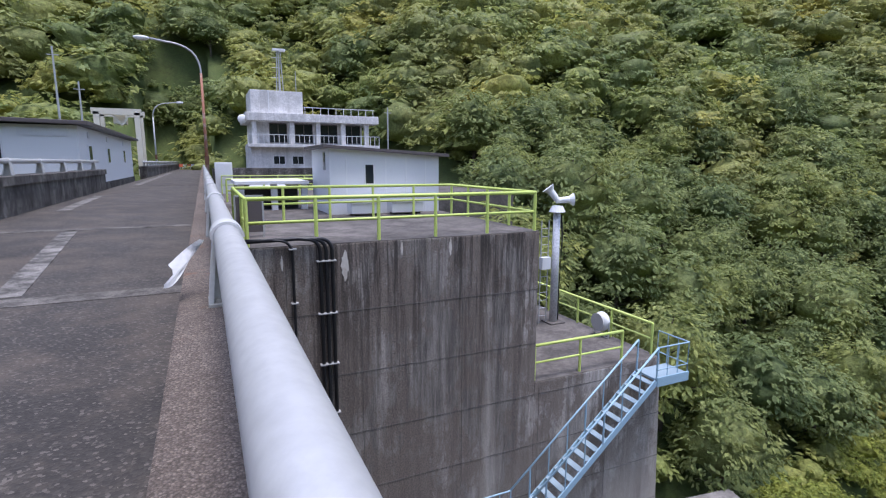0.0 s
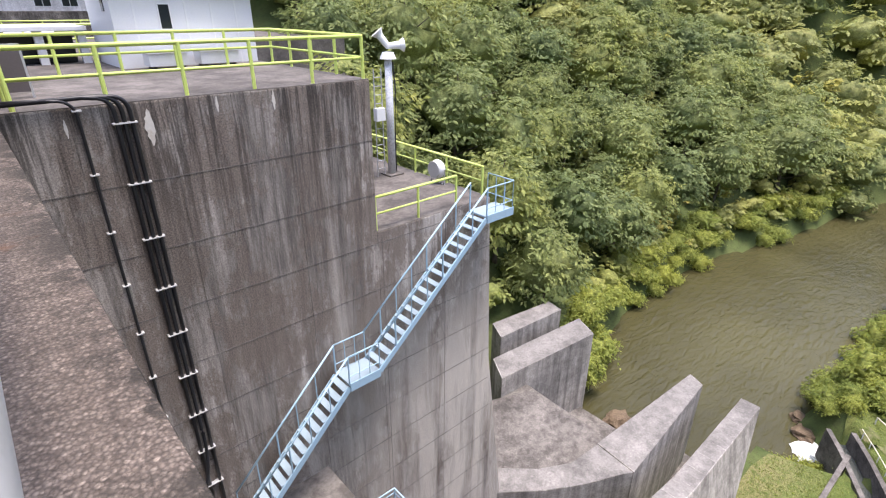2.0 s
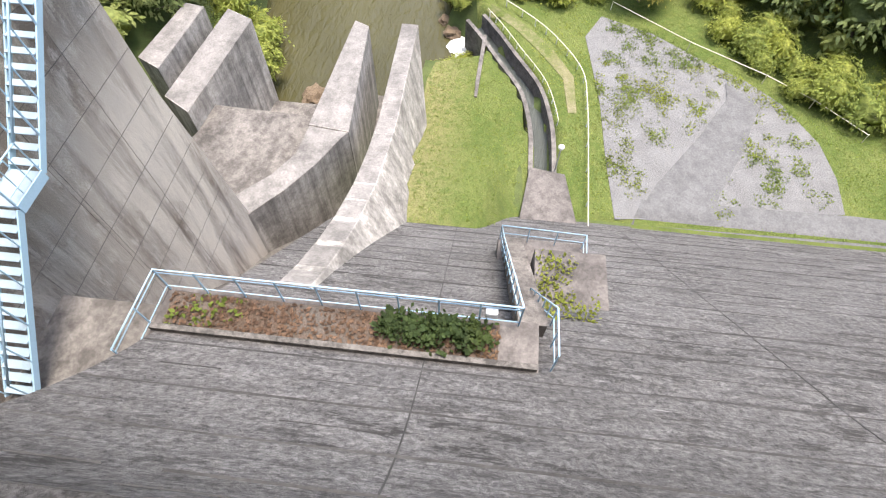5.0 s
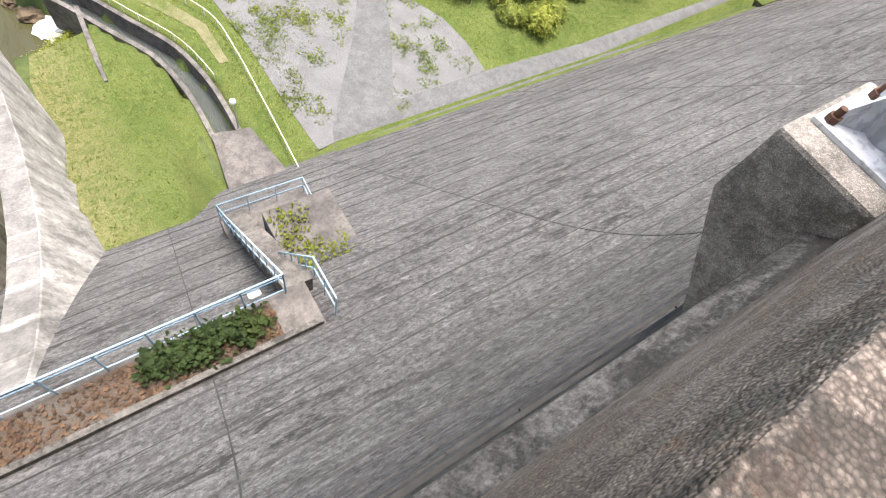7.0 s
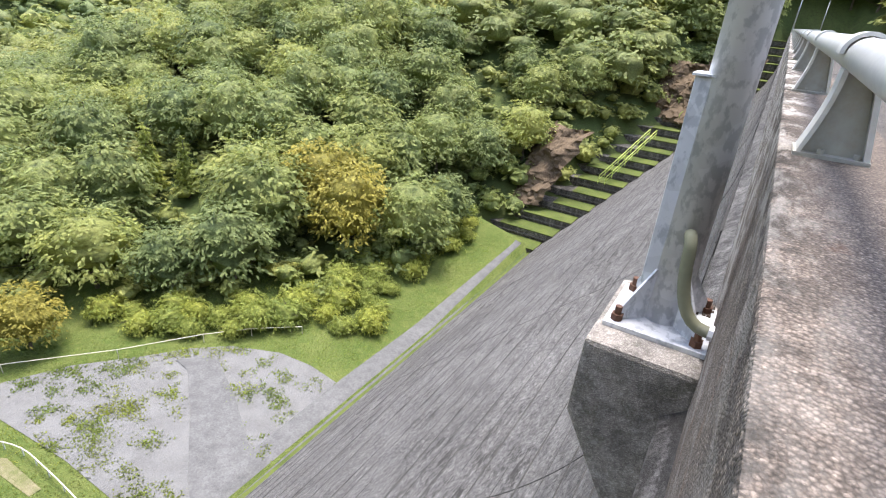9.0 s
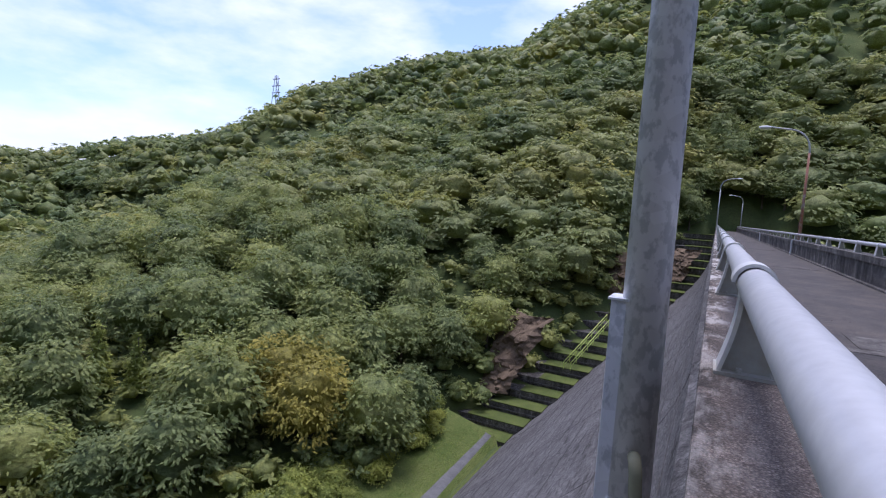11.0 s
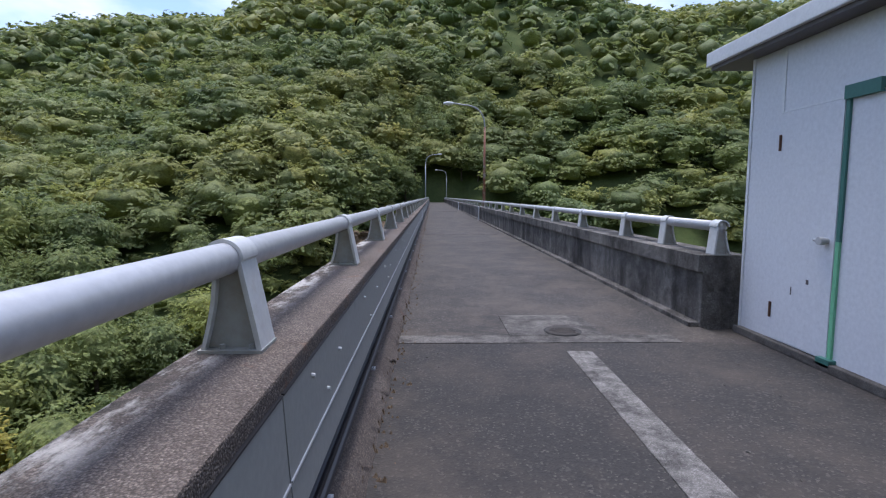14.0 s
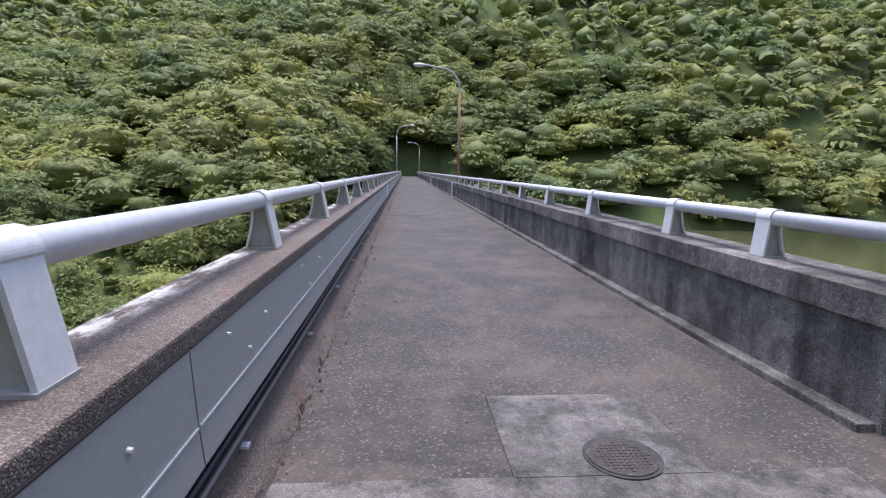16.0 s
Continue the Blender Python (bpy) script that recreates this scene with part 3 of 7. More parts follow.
def bevelled(bm, w, seg=2):
    bmesh.ops.bevel(bm, geom=bm.edges[:], offset=w, segments=seg, affect="EDGES", profile=0.6)
    return bm


# ---- the dam ----
Y0, Y1 = -118.0, 108.0        # ends of the crest
X_OUT, X_IN = 0.26, -0.12     # downstream parapet
Z_PAR = 0.81


def face_x(z):
    """Downstream face: upright at the top, a long bend, then a straight slope to the toe."""
    if z > -3.0:
        return 0.33 + 0.07 * min(1.0, max(0.0, (-0.9 - z) / 2.1))
    if z > -10.6:
        return 0.40 + 0.0684 * (-3.0 - z) ** 2
    return 4.35 + 1.03 * (-10.6 - z)


def face_z(x):
    return -10.6 - (x - 4.35) / 1.03


Z_HI = 0.38     # the crest road lies higher past the ramp


def road_z(y):
    return Z_HI * min(1.0, max(0.0, y / 3.0))


def upstream_x(y):
    """Inner face of the upstream parapet: the crest widens past the spillway."""
    return -3.35


# body: the sloping face, lift by lift, ends at the recess beside the spillway pier
Y_REC = 9.5
zs = [-0.25 - 0.375 * i for i in range(68)]
zs = [z for z in zs if z > -26.5] + [-26.5]
poly = [(face_x(z), z) for z in zs] + [(-4.2, -26.5), (-4.2, -0.25)]
dam_face = tagged(finish("dam_body", prism(poly, "y", Y0, Y_REC), m_face), "dark grey stepped-lift concrete dam face, weathered", "dam wall", kind="structure")
tagged(finish("dam_core", prism([(-4.2, -0.25), (0.40, -0.25), (0.40, -26.5), (-4.2, -26.5)], "y", Y_REC, Y1), m_wall), "stained concrete dam wall behind the spillway pier", "dam wall", kind="structure")

# lift joints of the face: a shallow ledge at every 1.5 m, and upright construction joints
bm = bmesh.new()
jr = random.Random(5)
for k, z in enumerate([-1.3 - 0.75 * i for i in range(32)]):
    y = Y_REC - 0.02
    while y > -88:
        ln = jr.uniform(0.5, 3.2)
        zz = z + jr.uniform(-0.012, 0.012)
        th = jr.uniform(0.018, 0.042) * (1.3 if k % 2 == 0 else 0.8)
        if jr.random() < (0.95 if k % 2 == 0 else 0.6):
            add_bar(bm, (face_x(zz) + 0.004, y - ln, zz), (face_x(zz) + 0.004, y, zz), th, th)
        y -= ln
tagged(finish("lift_joint", bm, m_joint), "horizontal lift joints across the dam face", "joint", kind="structure")
bm = bmesh.new()
for y in (3.0, -6.3, -21, -36, -51, -66):
    for za, zb in zip(zs, zs[1:]):
        add_bar(bm, (face_x(za) + 0.003, y, za), (face_x(zb) + 0.003, y, zb), 0.03, 0.02)
tagged(finish("contraction_joint", bm, m_joint), "upright contraction joints down the dam face", "joint", kind="structure")

# road slab and the strips in it
tagged(finish("road", prism([(Y0, -0.25), (Y0, 0.0), (0.0, 0.0), (3.0, Z_HI), (Y1, Z_HI), (Y1, -0.25)], "x", -3.37, -0.11), m_road), "worn dark asphalt crest road with pale aggregate", "road", kind="structure")
tagged(finish("crest_slab", prism([(-4.3, Y0), (-4.3, Y1), (-3.0, Y1), (-3.0, Y0)], "z", -0.6, -0.02), m_road), "dark worn strip of crest under the upstream parapet", "slab", kind="structure")

# transverse joints and longitudinal stripes let into the road
bm = bmesh.new()
for y in (-5.30, 6.75, 11.6, 28.5, -19, -33, -47):
    xl = upstream_x(y) + 0.45
    zr = road_z(y)
    add_box(bm, (xl, y - 0.13, zr - 0.01), (-0.2, y + 0.13, zr + 0.006))
tagged(finish("road_joint", bm, m_strip), "pale concrete joint strips across the road", "road joint", kind="structure")
bm = bmesh.new()
for (xa, ya, xb, yb, w) in ((-1.86, -4.90, -1.83, -2.2, 0.22), (-1.42, 6.95, -1.85, 11.3, 0.2), (-2.75, 15.5, -2.95, 21.0, 0.25), (-2.75, 29.0, -2.85, 60, 0.28)):
    add_bar(bm, (xa, ya, road_z(ya)), (xb, yb, road_z(yb)), w, 0.014)
tagged(finish("road_stripe", bm, m_stripe), "faded pale stripe along the road", "road marking", kind="structure")
tagged(finish("road_patch", boxed((-2.24, -6.26, -0.01), (-1.33, -5.42, 0.009)), m_strip), "pale square patch round the manhole", "road patch", kind="structure")

# downstream parapet, a rough aggregate kerb wall
par = bevelled(prism([(X_IN, -0.2), (X_IN, Z_PAR), (X_OUT, Z_PAR), (X_OUT, -0.25)], "y", Y0, Y1), 0.012)
tagged(finish("parapet_downstream", par, m_par), "low parapet of coarse exposed aggregate concrete", "parapet", kind="structure")
tagged(finish("parapet_ledge", bevelled(prism([(0.25, -0.30), (0.345, -0.30), (0.345, -0.20), (0.25, -0.12)], "y", Y0, Y1), 0.01), m_face), "stained ledge below the parapet", "ledge", kind="structure")

# upstream parapet: inner face, coping a little proud, in three stretches between the huts


def upstream_parapet(ya, yb, zup=0.0):
    n = max(2, int((yb - ya) / 4))
    bm = bmesh.new()
    bm2 = bmesh.new()
    for b_, prof in ((bm, ((0, 0), (0, 0.58), (-0.42, 0.58), (-0.42, -0.3), (0, -0.3))), (bm2, ((0.05, 0.58), (0.05, 0.75), (-0.47, 0.75), (-0.47, 0.58)))):
        rings = []
        for i in range(n + 1):
            y = ya + (yb - ya) * i / n
            rings.append([b_.verts.new((upstream_x(y) + px, y, pz + zup)) for px, pz in prof])
        for r, s in zip(rings, rings[1:]):
            for k in range(len(prof)):
                b_.faces.new((r[k], r[(k + 1) % len(prof)], s[(k + 1) % len(prof)], s[k]))
        b_.faces.new(rings[0])
        b_.faces.new(rings[-1][::-1])
        bmesh.ops.recalc_face_normals(b_, faces=b_.faces)
    w = tagged(finish("parapet_upstream", bm, m_par_in), "dark streaked concrete parapet wall", "parapet", kind="structure")
    tagged(finish("parapet_coping", bm2, m_par_in, w), "weathered coping")
    return w


upstream_parapet(Y0, -5.72)
upstream_parapet(1.0, 25.3, Z_HI)
upstream_parapet(41.5, Y1, Z_HI)
upstream_parapet(-1.4, 1.0)
# drip kerb at the foot of the upstream wall
tagged(finish("kerb", boxed((-3.36, -118, -0.05), (-3.24, -5.75, 0.05), 0.01), m_par_in), "low kerb at the foot of the parapet", "kerb", kind="structure")

# ---- spillway pier with its platform ----
pier = thing("spillway_pier", "tall streaked concrete spillway pier beside the dam", "pier", kind="structure")
WY = 13.3
part("pier_wall", bevelled(boxed((0.40, WY, -27), (7.95, 24.5, -0.35)), 0.03), m_wall, pier)
part("pier_shoulder", bevelled(prism([(7.95, -27), (7.95, -4.55), (12.65, -4.55), (13.0, -11.4), (14.33, -20.3), (15.0, -27)], "y", WY, 21.0), 0.03), m_wall, pier)
part("pier_top", boxed((0.40, WY + 0.01, -0.352), (7.93, 24.49, -0.335)), m_top, pier, "brown stained top slab")
part("platform_top", boxed((7.96, WY + 0.01, -4.56), (12.63, 20.99, -4.54)), m_top, pier, "brown stained platform")
# formwork lifts on the near face
bm = bmesh.new()
for z in (-1.9, -3.4, -4.9, -6.4, -7.9, -9.4, -10.9, -12.4, -13.9, -15.4, -16.9, -18.4):
    x1 = 7.94 if z > -4.6 else 12.66 + max(0, -4.6 - z) * 0.05
    add_bar(bm, (0.42, WY - 0.002, z), (x1, WY - 0.002, z), 0.010, 0.014)
for x in (3.1, 5.7, 8.1, 10.6):
    add_bar(bm, (x, WY - 0.003, -0.4 if x < 8 else -4.7), (x, WY - 0.002, -24), 0.010, 0.010)
part("formwork_joint", bm, m_old, pier)

# the ground of the recess and the way down to the chutes
tagged(finish("recess_floor", boxed((0.40, Y_REC - 0.01, -13.0), (5.6, WY, -12.0)), m_old), "shaded concrete floor at the foot of the stairs", "floor", kind="structure")

# ---- terrain ----
FENCE = [(18.4, -4.62), (24.4, -4.85), (29.0, -4.95), (32.5, -4.7), (36.0, -2.9), (38.6, -0.74), (41.2, 2.2)]
CANAL = [(22.6, -1.95), (26.0, -1.9), (28.6, -1.55), (31.0, -0.85), (34.0, 0.85), (36.6, 2.3), (38.6, 3.6)]
Z_YARD, Z_WATER, Z_LAKE = -25.0, -28.0, -9.0


def sstep(a, b, x):
    t = np.clip((x - a) / (b - a), 0, 1)
    return t * t * (3 - 2 * t)


def wob(x, y):
    """Slow rolling of the slopes."""
    return (np.sin(x * 0.031 + 1.3) * np.cos(y * 0.027) + 0.6 * np.sin(x * 0.071 - y * 0.053) + 0.4 * np.cos(x * 0.13 + y * 0.11 + 2))


# height of the skyline, in degrees, by bearing from the crest's near end
RIDGE_AZ = [-180, -120, -70, -45, -37, -27, -23, -17, -8, 0, 8, 10.5, 16.7, 21, 25, 32.6, 37, 44, 50, 54, 59, 64, 70, 80, 90, 100, 130, 180]
RIDGE_EL = [34, 24, 15, 16.4, 16.6, 17.6, 17.4, 19.7, 24, 26, 24.5, 22.4, 19.9, 16.9, 16.5, 15.2, 13.6, 11, 6.8, 5.4, 4.4, 3.2, 2.4, 3.5, 7, 12, 28, 34]


def terrace_edge(y):
    """Outer edge of the terraces beside the dam's end."""
    z = -25.6 + 0.407 * np.maximum(0, -51 - y)
    return np.where(z > -10.6, 4.35 - 3.95 * np.clip((z + 10.6) / 7.6, 0, 1), 4.35 - 1.03 * (z + 10.6)) + 6.0


def terrain(x, y):
    """Height of the natural ground: a river bend below the dam, wooded hills on both banks, a lake behind."""
    x, y = np.asarray(x, float), np.asarray(y, float)
    # downstream valley: left bank line and right bank line of the river
    left = 19.0 + 4.5 * sstep(25, 50, x) - 7 * sstep(60, 95, x) - 40 * sstep(95, 170, x)
    right = 7.5 - 4.6 * sstep(33.0, 34.5, x) * (1 - sstep(38.6, 41.4, x)) - 2.5 * sstep(40, 55, x) - 0.8 * sstep(60, 90, x) - 45 * sstep(88, 170, x)
    # hill on the far side of the spillway, steep
    d = y - left
    hl = np.where(d > 0, -28.5 + 2.5 * sstep(0, 2, d) + 0.62 * np.maximum(0, d - 1) + 9 * sstep(15, 60, d), -29.5)
    low = -1.5 + 0.72 * np.maximum(0, y - 76)
    near = np.maximum(np.minimum(hl, low), np.minimum(-26 + 0.75 * np.maximum(0, y - 21), low))
    wx = sstep(20, 44, x)
    hl = near * (1 - wx) + hl * wx
    # ground of the yard, rising to the wooded slope on the near bank
    ed = np.maximum(0, (-y - 22.0) * 0.75 + (x - 31.0) * 0.62)   # past the yard's edge, down valley
    ed2 = np.maximum(0, -50.0 - y)                               # past the end of the toe path
    hr = -25.0 + 0.10 * ed + 0.28 * np.maximum(0, ed - 14) + 0.10 * np.maximum(0, ed - 60)
    hr = np.maximum(hr, -25.0 + 0.52 * ed2 + 0.12 * np.maximum(0, ed2 - 70))
    hr = np.where(x > 60, np.minimum(hr, -25 + 0.16 * np.maximum(0, right - 6 - y) + 0.24 * np.maximum(0, right - 45 - y)), hr)
    bank = right - y
    run = 3.0 - 2.6 * sstep(32.0, 33.0, x) * (1 - sstep(37.5, 41.0, x))   # walled and steep by the channel's mouth
    hr = np.where(bank < run, -29.5 + 4.5 * np.clip(bank / run, 0, 1), hr)
    down = np.where(y > left - 0.01, hl, np.where(y > right, -29.5, hr))
    # hill across the end of the valley
    down = np.maximum(down, -29.5 + 0.42 * np.maximum(0, x - 150 + 0.25 * y))
    # upstream: lake between two wooded shores
    up = np.where(y > 62, -14 + 0.75 * (y - 62), np.where(y < -92, -14 + 0.80 * (-92 - y), -16.0))
    up = np.maximum(up, -16 + 0.55 * np.maximum(0, -x - 190 - 0.25 * y))
    w = sstep(-5.0, -4.6, x)
    h = up * (1 - w) + down * w
    # abutments carry the crest at both ends
    h = np.where(y > 100, np.maximum(h, -3 + 0.75 * (y - 100)), h)
    h = np.where(y < -112, np.maximum(h, -2 + 0.72 * (-112 - y)), h)
    h = np.where((y < -50) & (x > -5), np.maximum(h, -25 + 0.62 * (-50 - y) - 0.30 * np.maximum(0, x - 50)), h)
    amp = np.clip((h + 22) / 20, 0, 1)
    h = h + amp * 1.6 * wob(x, y)
    # ridge line: no slope climbs past it
    r = np.hypot(x, y)
    az = np.degrees(np.arctan2(x, -y))
    lim = np.interp(az, RIDGE_AZ, RIDGE_EL)
    cap = np.where(r > 60, 1.3 + r * np.tan(np.radians(lim)) - 8.0, 1e4)
    cap = np.where(r > 330, np.minimum(cap, cap - 0.5 * (r - 330)), cap)
    h = np.minimum(h, np.maximum(cap, -20))
    # nothing of the hill inside the dam or on its crest
    inside = (x > -9) & (x < 1.2) & (y > Y0) & (y < Y1)
    h = np.where(inside, np.minimum(h, -2.2 + 0.85 * np.maximum(0, y - 97)), h)
    h = np.where((x >= -9) & (x < 19.6) & (y < 9.5) & (y > -51), np.minimum(h, np.where(x < 4.4, -10.6 + 0 * x, -10.6 - (x - 4.35) / 1.03) - 0.4), h)
    # stepped ground where the dam runs into the near bank
    step = -25.6 + 0.407 * np.maximum(0, -51 - y) + 0.75 * np.maximum(0, -117 - y)
    h = np.where((x >= -9) & (y <= -51), np.minimum(h, step + 0.9 * np.maximum(0, x - terrace_edge(y))), h)
    h = np.where((x < -9) & (y <= -92), np.minimum(h, step + 1.1 * np.maximum(0, -9 - x)), h)
    # spillway and pier stand in a hollow
    h = np.where((x > -3) & (x < 31.5) & (y >= 9.5) & (y < 24.5), np.minimum(h, -29.0), h)
    # raised grass beside the chute wall
    g = -25.0 + 3.4 * sstep(-0.6, 2.2, y) * (1 - sstep(15.8, 28, x))
    h = np.where((x > 13.5) & (x < 33) & (y > -1) & (y < 9.5), np.maximum(h, g), h)
    # trench of the water channel
    ca = np.array(CANAL)
    dist = np.full(np.shape(x), 1e3)
    for (xa, ya), (xb, yb) in zip(ca[:-1], ca[1:]):
        t = np.clip(((x - xa) * (xb - xa) + (y - ya) * (yb - ya)) / ((xb - xa) ** 2 + (yb - ya) ** 2), 0, 1)
        dist = np.minimum(dist, np.hypot(x - xa - t * (xb - xa), y - ya - t * (yb - ya)))
    h = np.where(dist < 0.8, np.minimum(h, -26.9), h)
    return h


def terrain_mesh(name, xs, ys, mat, label):
    X, Y = np.meshgrid(xs, ys, indexing="ij")
    Z = terrain(X, Y)
    nx, ny = len(xs), len(ys)
    co = np.stack([X, Y, Z], -1).reshape(-1, 3)
    i, j = np.meshgrid(np.arange(nx - 1), np.arange(ny - 1), indexing="ij")
    a = (i * ny + j).ravel()
    faces = np.stack([a, a + ny, a + ny + 1, a + 1], -1)
    me = bpy.data.meshes.new(name)
    me.from_pydata(co.tolist(), [], faces.tolist())
    me.shade_smooth()
    me.materials.append(mat)
    return tagged(new(name, me), label, "ground", kind="structure")


def span(lo, hi, fine_lo, fine_hi, fine, coarse):
    return np.concatenate([np.arange(lo, fine_lo, coarse), np.arange(fine_lo, fine_hi, fine), np.arange(fine_hi, hi + coarse, coarse)])


gx = span(-620, 900, -12, 60, 1.0, 8.0)
gy = span(-700, 760, -60, 30, 1.0, 8.0)
ground = terrain_mesh("ground", gx, gy, m_forest_floor, "wooded valley ground running to the horizon")


def flat_sheet(name, poly, z, mat, label, category, kind="structure"):
    bm = bmesh.new()
    bm.faces.new([bm.verts.new((*p, z)) for p in poly])
    bmesh.ops.recalc_face_normals(bm, faces=bm.faces)
    if bm.faces[:][0].normal.z < 0:
        bmesh.ops.reverse_faces(bm, faces=bm.faces[:])
    return tagged(finish(name, bm, mat), label, category, kind=kind)


flat_sheet("river", [(14, 5.5), (420, 5.5 - 160), (420, 60), (14, 60)], Z_WATER, m_water, "muddy green river with wind ripples", "river")
flat_sheet("lake", [(-4.3, Y0 - 60), (-4.3, Y1 + 60), (-700, 400), (-700, -400)], Z_LAKE, m_lake, "grey green reservoir behind the dam", "lake")


def draped(name, poly, mat, label, category, lift=0.03, step=0.8, base=terrain, thick=0.0):
    """A ground cover inside a polygon, laid on the terrain."""
    P = np.array(poly, float)
    xs = np.arange(P[:, 0].min(), P[:, 0].max() + step, step)
    ys = np.arange(P[:, 1].min(), P[:, 1].max() + step, step)
    bm = bmesh.new()
    f = bm.faces.new([bm.verts.new((*p, 0)) for p in poly])
    for k, arr in ((0, xs), (1, ys)):
        for v in arr[1:-1]:
            no = (1, 0, 0) if k == 0 else (0, 1, 0)
            co = (v, 0, 0) if k == 0 else (0, v, 0)
            bmesh.ops.bisect_plane(bm, geom=bm.verts[:] + bm.edges[:] + bm.faces[:], plane_co=co, plane_no=no)
    for v in bm.verts:
        v.co.z = float(base(v.co.x, v.co.y)) + lift
    bmesh.ops.recalc_face_normals(bm, faces=bm.faces)
    if sum(f.normal.z for f in bm.faces) < 0:
        bmesh.ops.reverse_faces(bm, faces=bm.faces[:])
    return tagged(finish(name, bm, mat, smooth=True), label, category, kind="structure")


yard_grass = [(18.2, -52), (18.0, -4), (13.2, 6.6), (30.8, 6.6), (32.8, 6.2), (34.0, 2.8), (37.4, 2.6), (41.6, 4.0), (46, 3.5), (60, 2), (72, -4), (60, -20), (46, -26), (36, -34), (26, -50), (24, -56)]
draped("lawn", yard_grass, m_grass, "bright green mown grass below the dam", "lawn", 0.05, 0.5)
gravel = [(21.6, -20.6), (19.6, -6.4), (24.5, -6.1), (29.5, -6.0), (33.5, -5.6), (37.2, -5.2), (40.0, -6.6), (38.2, -10.5), (35.2, -14.2), (33.4, -16.8), (31.2, -18.9), (27.5, -20.6), (24.5, -20.9)]
draped("gravel_yard", gravel, m_gravel, "pale grey gravel yard with weeds", "gravel", 0.09)
draped("toe_path", [(19.2, -7.3), (21.3, -8.2), (21.5, -21.0), (20.6, -50), (19.15, -50), (19.15, -20)], m_path, "grey concrete path along the foot of the dam", "path", 0.13)
draped("yard_path", [(19.25, -7.3), (22.6, -9.2), (27.4, -12.7), (31.25, -15.1), (32.9, -15.3), (31.4, -16.8), (30.5, -17.2), (26.0, -15.2), (22.0, -13.0), (19.3, -12.0)], m_path, "grey concrete path across the gravel", "path", 0.15)
draped("canal_path", [(28.5, -4.3), (32.3, -4.2), (35.6, -2.5), (38.2, -0.4), (40.6, 2.4), (40.0, 2.8), (37.5, 0.3), (34.8, -1.7), (32.0, -3.4), (28.5, -3.7)], m_dirtpath, "trodden pale path beside the water channel", "path", 0.09)
flat_sheet("toe_kerb_grass", [(18.6, -52), (19.2, -52), (19.25, -7.3), (18.9, -7.3)], -24.80, m_mossledge, "mossy strip at the foot of the dam", "verge")

# ---- woods ----
rng = np.random.default_rng(11)


def unit(v):
    return v / np.maximum(np.linalg.norm(v, axis=-1, keepdims=True), 1e-9)


def crown_form(lumps):
    """A lumpy dome: returns a function from directions (n, 3) to how far the crown reaches that way."""
    u = unit(rng.normal(size=(lumps, 3)) * np.array([1, 1, 0.8]) + np.array([0, 0, 0.35]))
    amp, wide = rng.uniform(0.5, 1.0, lumps), rng.uniform(0.30, 0.50, lumps)

    def reach(d):
        ang = np.arccos(np.clip(unit(d) @ u.T, -1, 1))
        return 0.66 + 0.40 * np.max(amp * np.exp(-(ang / wide) ** 2), axis=1)
    return reach


def crown_points(form, d, mid, half, r):
    return np.array([0, 0, mid]) + d * form(d)[:, None] * np.array([r, r, half])


def leaf_sprays(form, mid, half, r, sprays, per, size, wide=0.85, aspect=0.42, low=-0.55):
    """Leaf sprays: flat drooping fans of leaves that stand out from the crown's surface in loose shelves. Returns (n, 4, 3)."""
    d = unit(rng.normal(size=(sprays * 2, 3)))
    d = d[d[:, 2] > low][:sprays]
    n = len(d)
    c = crown_points(form, d, mid, half, r) * rng.uniform(0.93, 1.03, (n, 1)) + np.array([0, 0, 0.02 * half])
    out = unit(d * np.array([1, 1, 0.25]) + rng.normal(size=(n, 3)) * 0.15)
    side = unit(np.cross(out, np.array([0, 0, 1.0])))
    w = wide * rng.uniform(0.6, 1.4, n)
    k = np.repeat(np.arange(n), per)
    a, b = rng.normal(size=len(k)) * 0.42, rng.normal(size=len(k)) * 0.55
    p = c[k] + (out[k] * a[:, None] + side[k] * b[:, None]) * w[k][:, None]
    p[:, 2] -= (0.22 * np.abs(b) + 0.30 * np.maximum(a, 0)) * w[k] + rng.normal(size=len(k)) * 0.10 * w[k]
    nrm = unit(d[k] * np.array([0.55, 0.55, 0.5]) + np.array([0, 0, 0.75]) + rng.normal(size=(len(k), 3)) * 0.42)
    ax = unit(out[k] + side[k] * b[:, None] * 0.9 + rng.normal(size=(len(k), 3)) * 0.5)
    ax = unit(ax - nrm * np.sum(ax * nrm, axis=1)[:, None])
    bx = np.cross(nrm, ax)
    s = (size * rng.uniform(0.6, 1.4, len(k)))[:, None]
    droop = np.array([0, 0, -0.22]) * s
    return np.stack([p - ax * s * 0.8, p + bx * s * aspect, p + ax * s + droop, p - bx * s * aspect], 1)


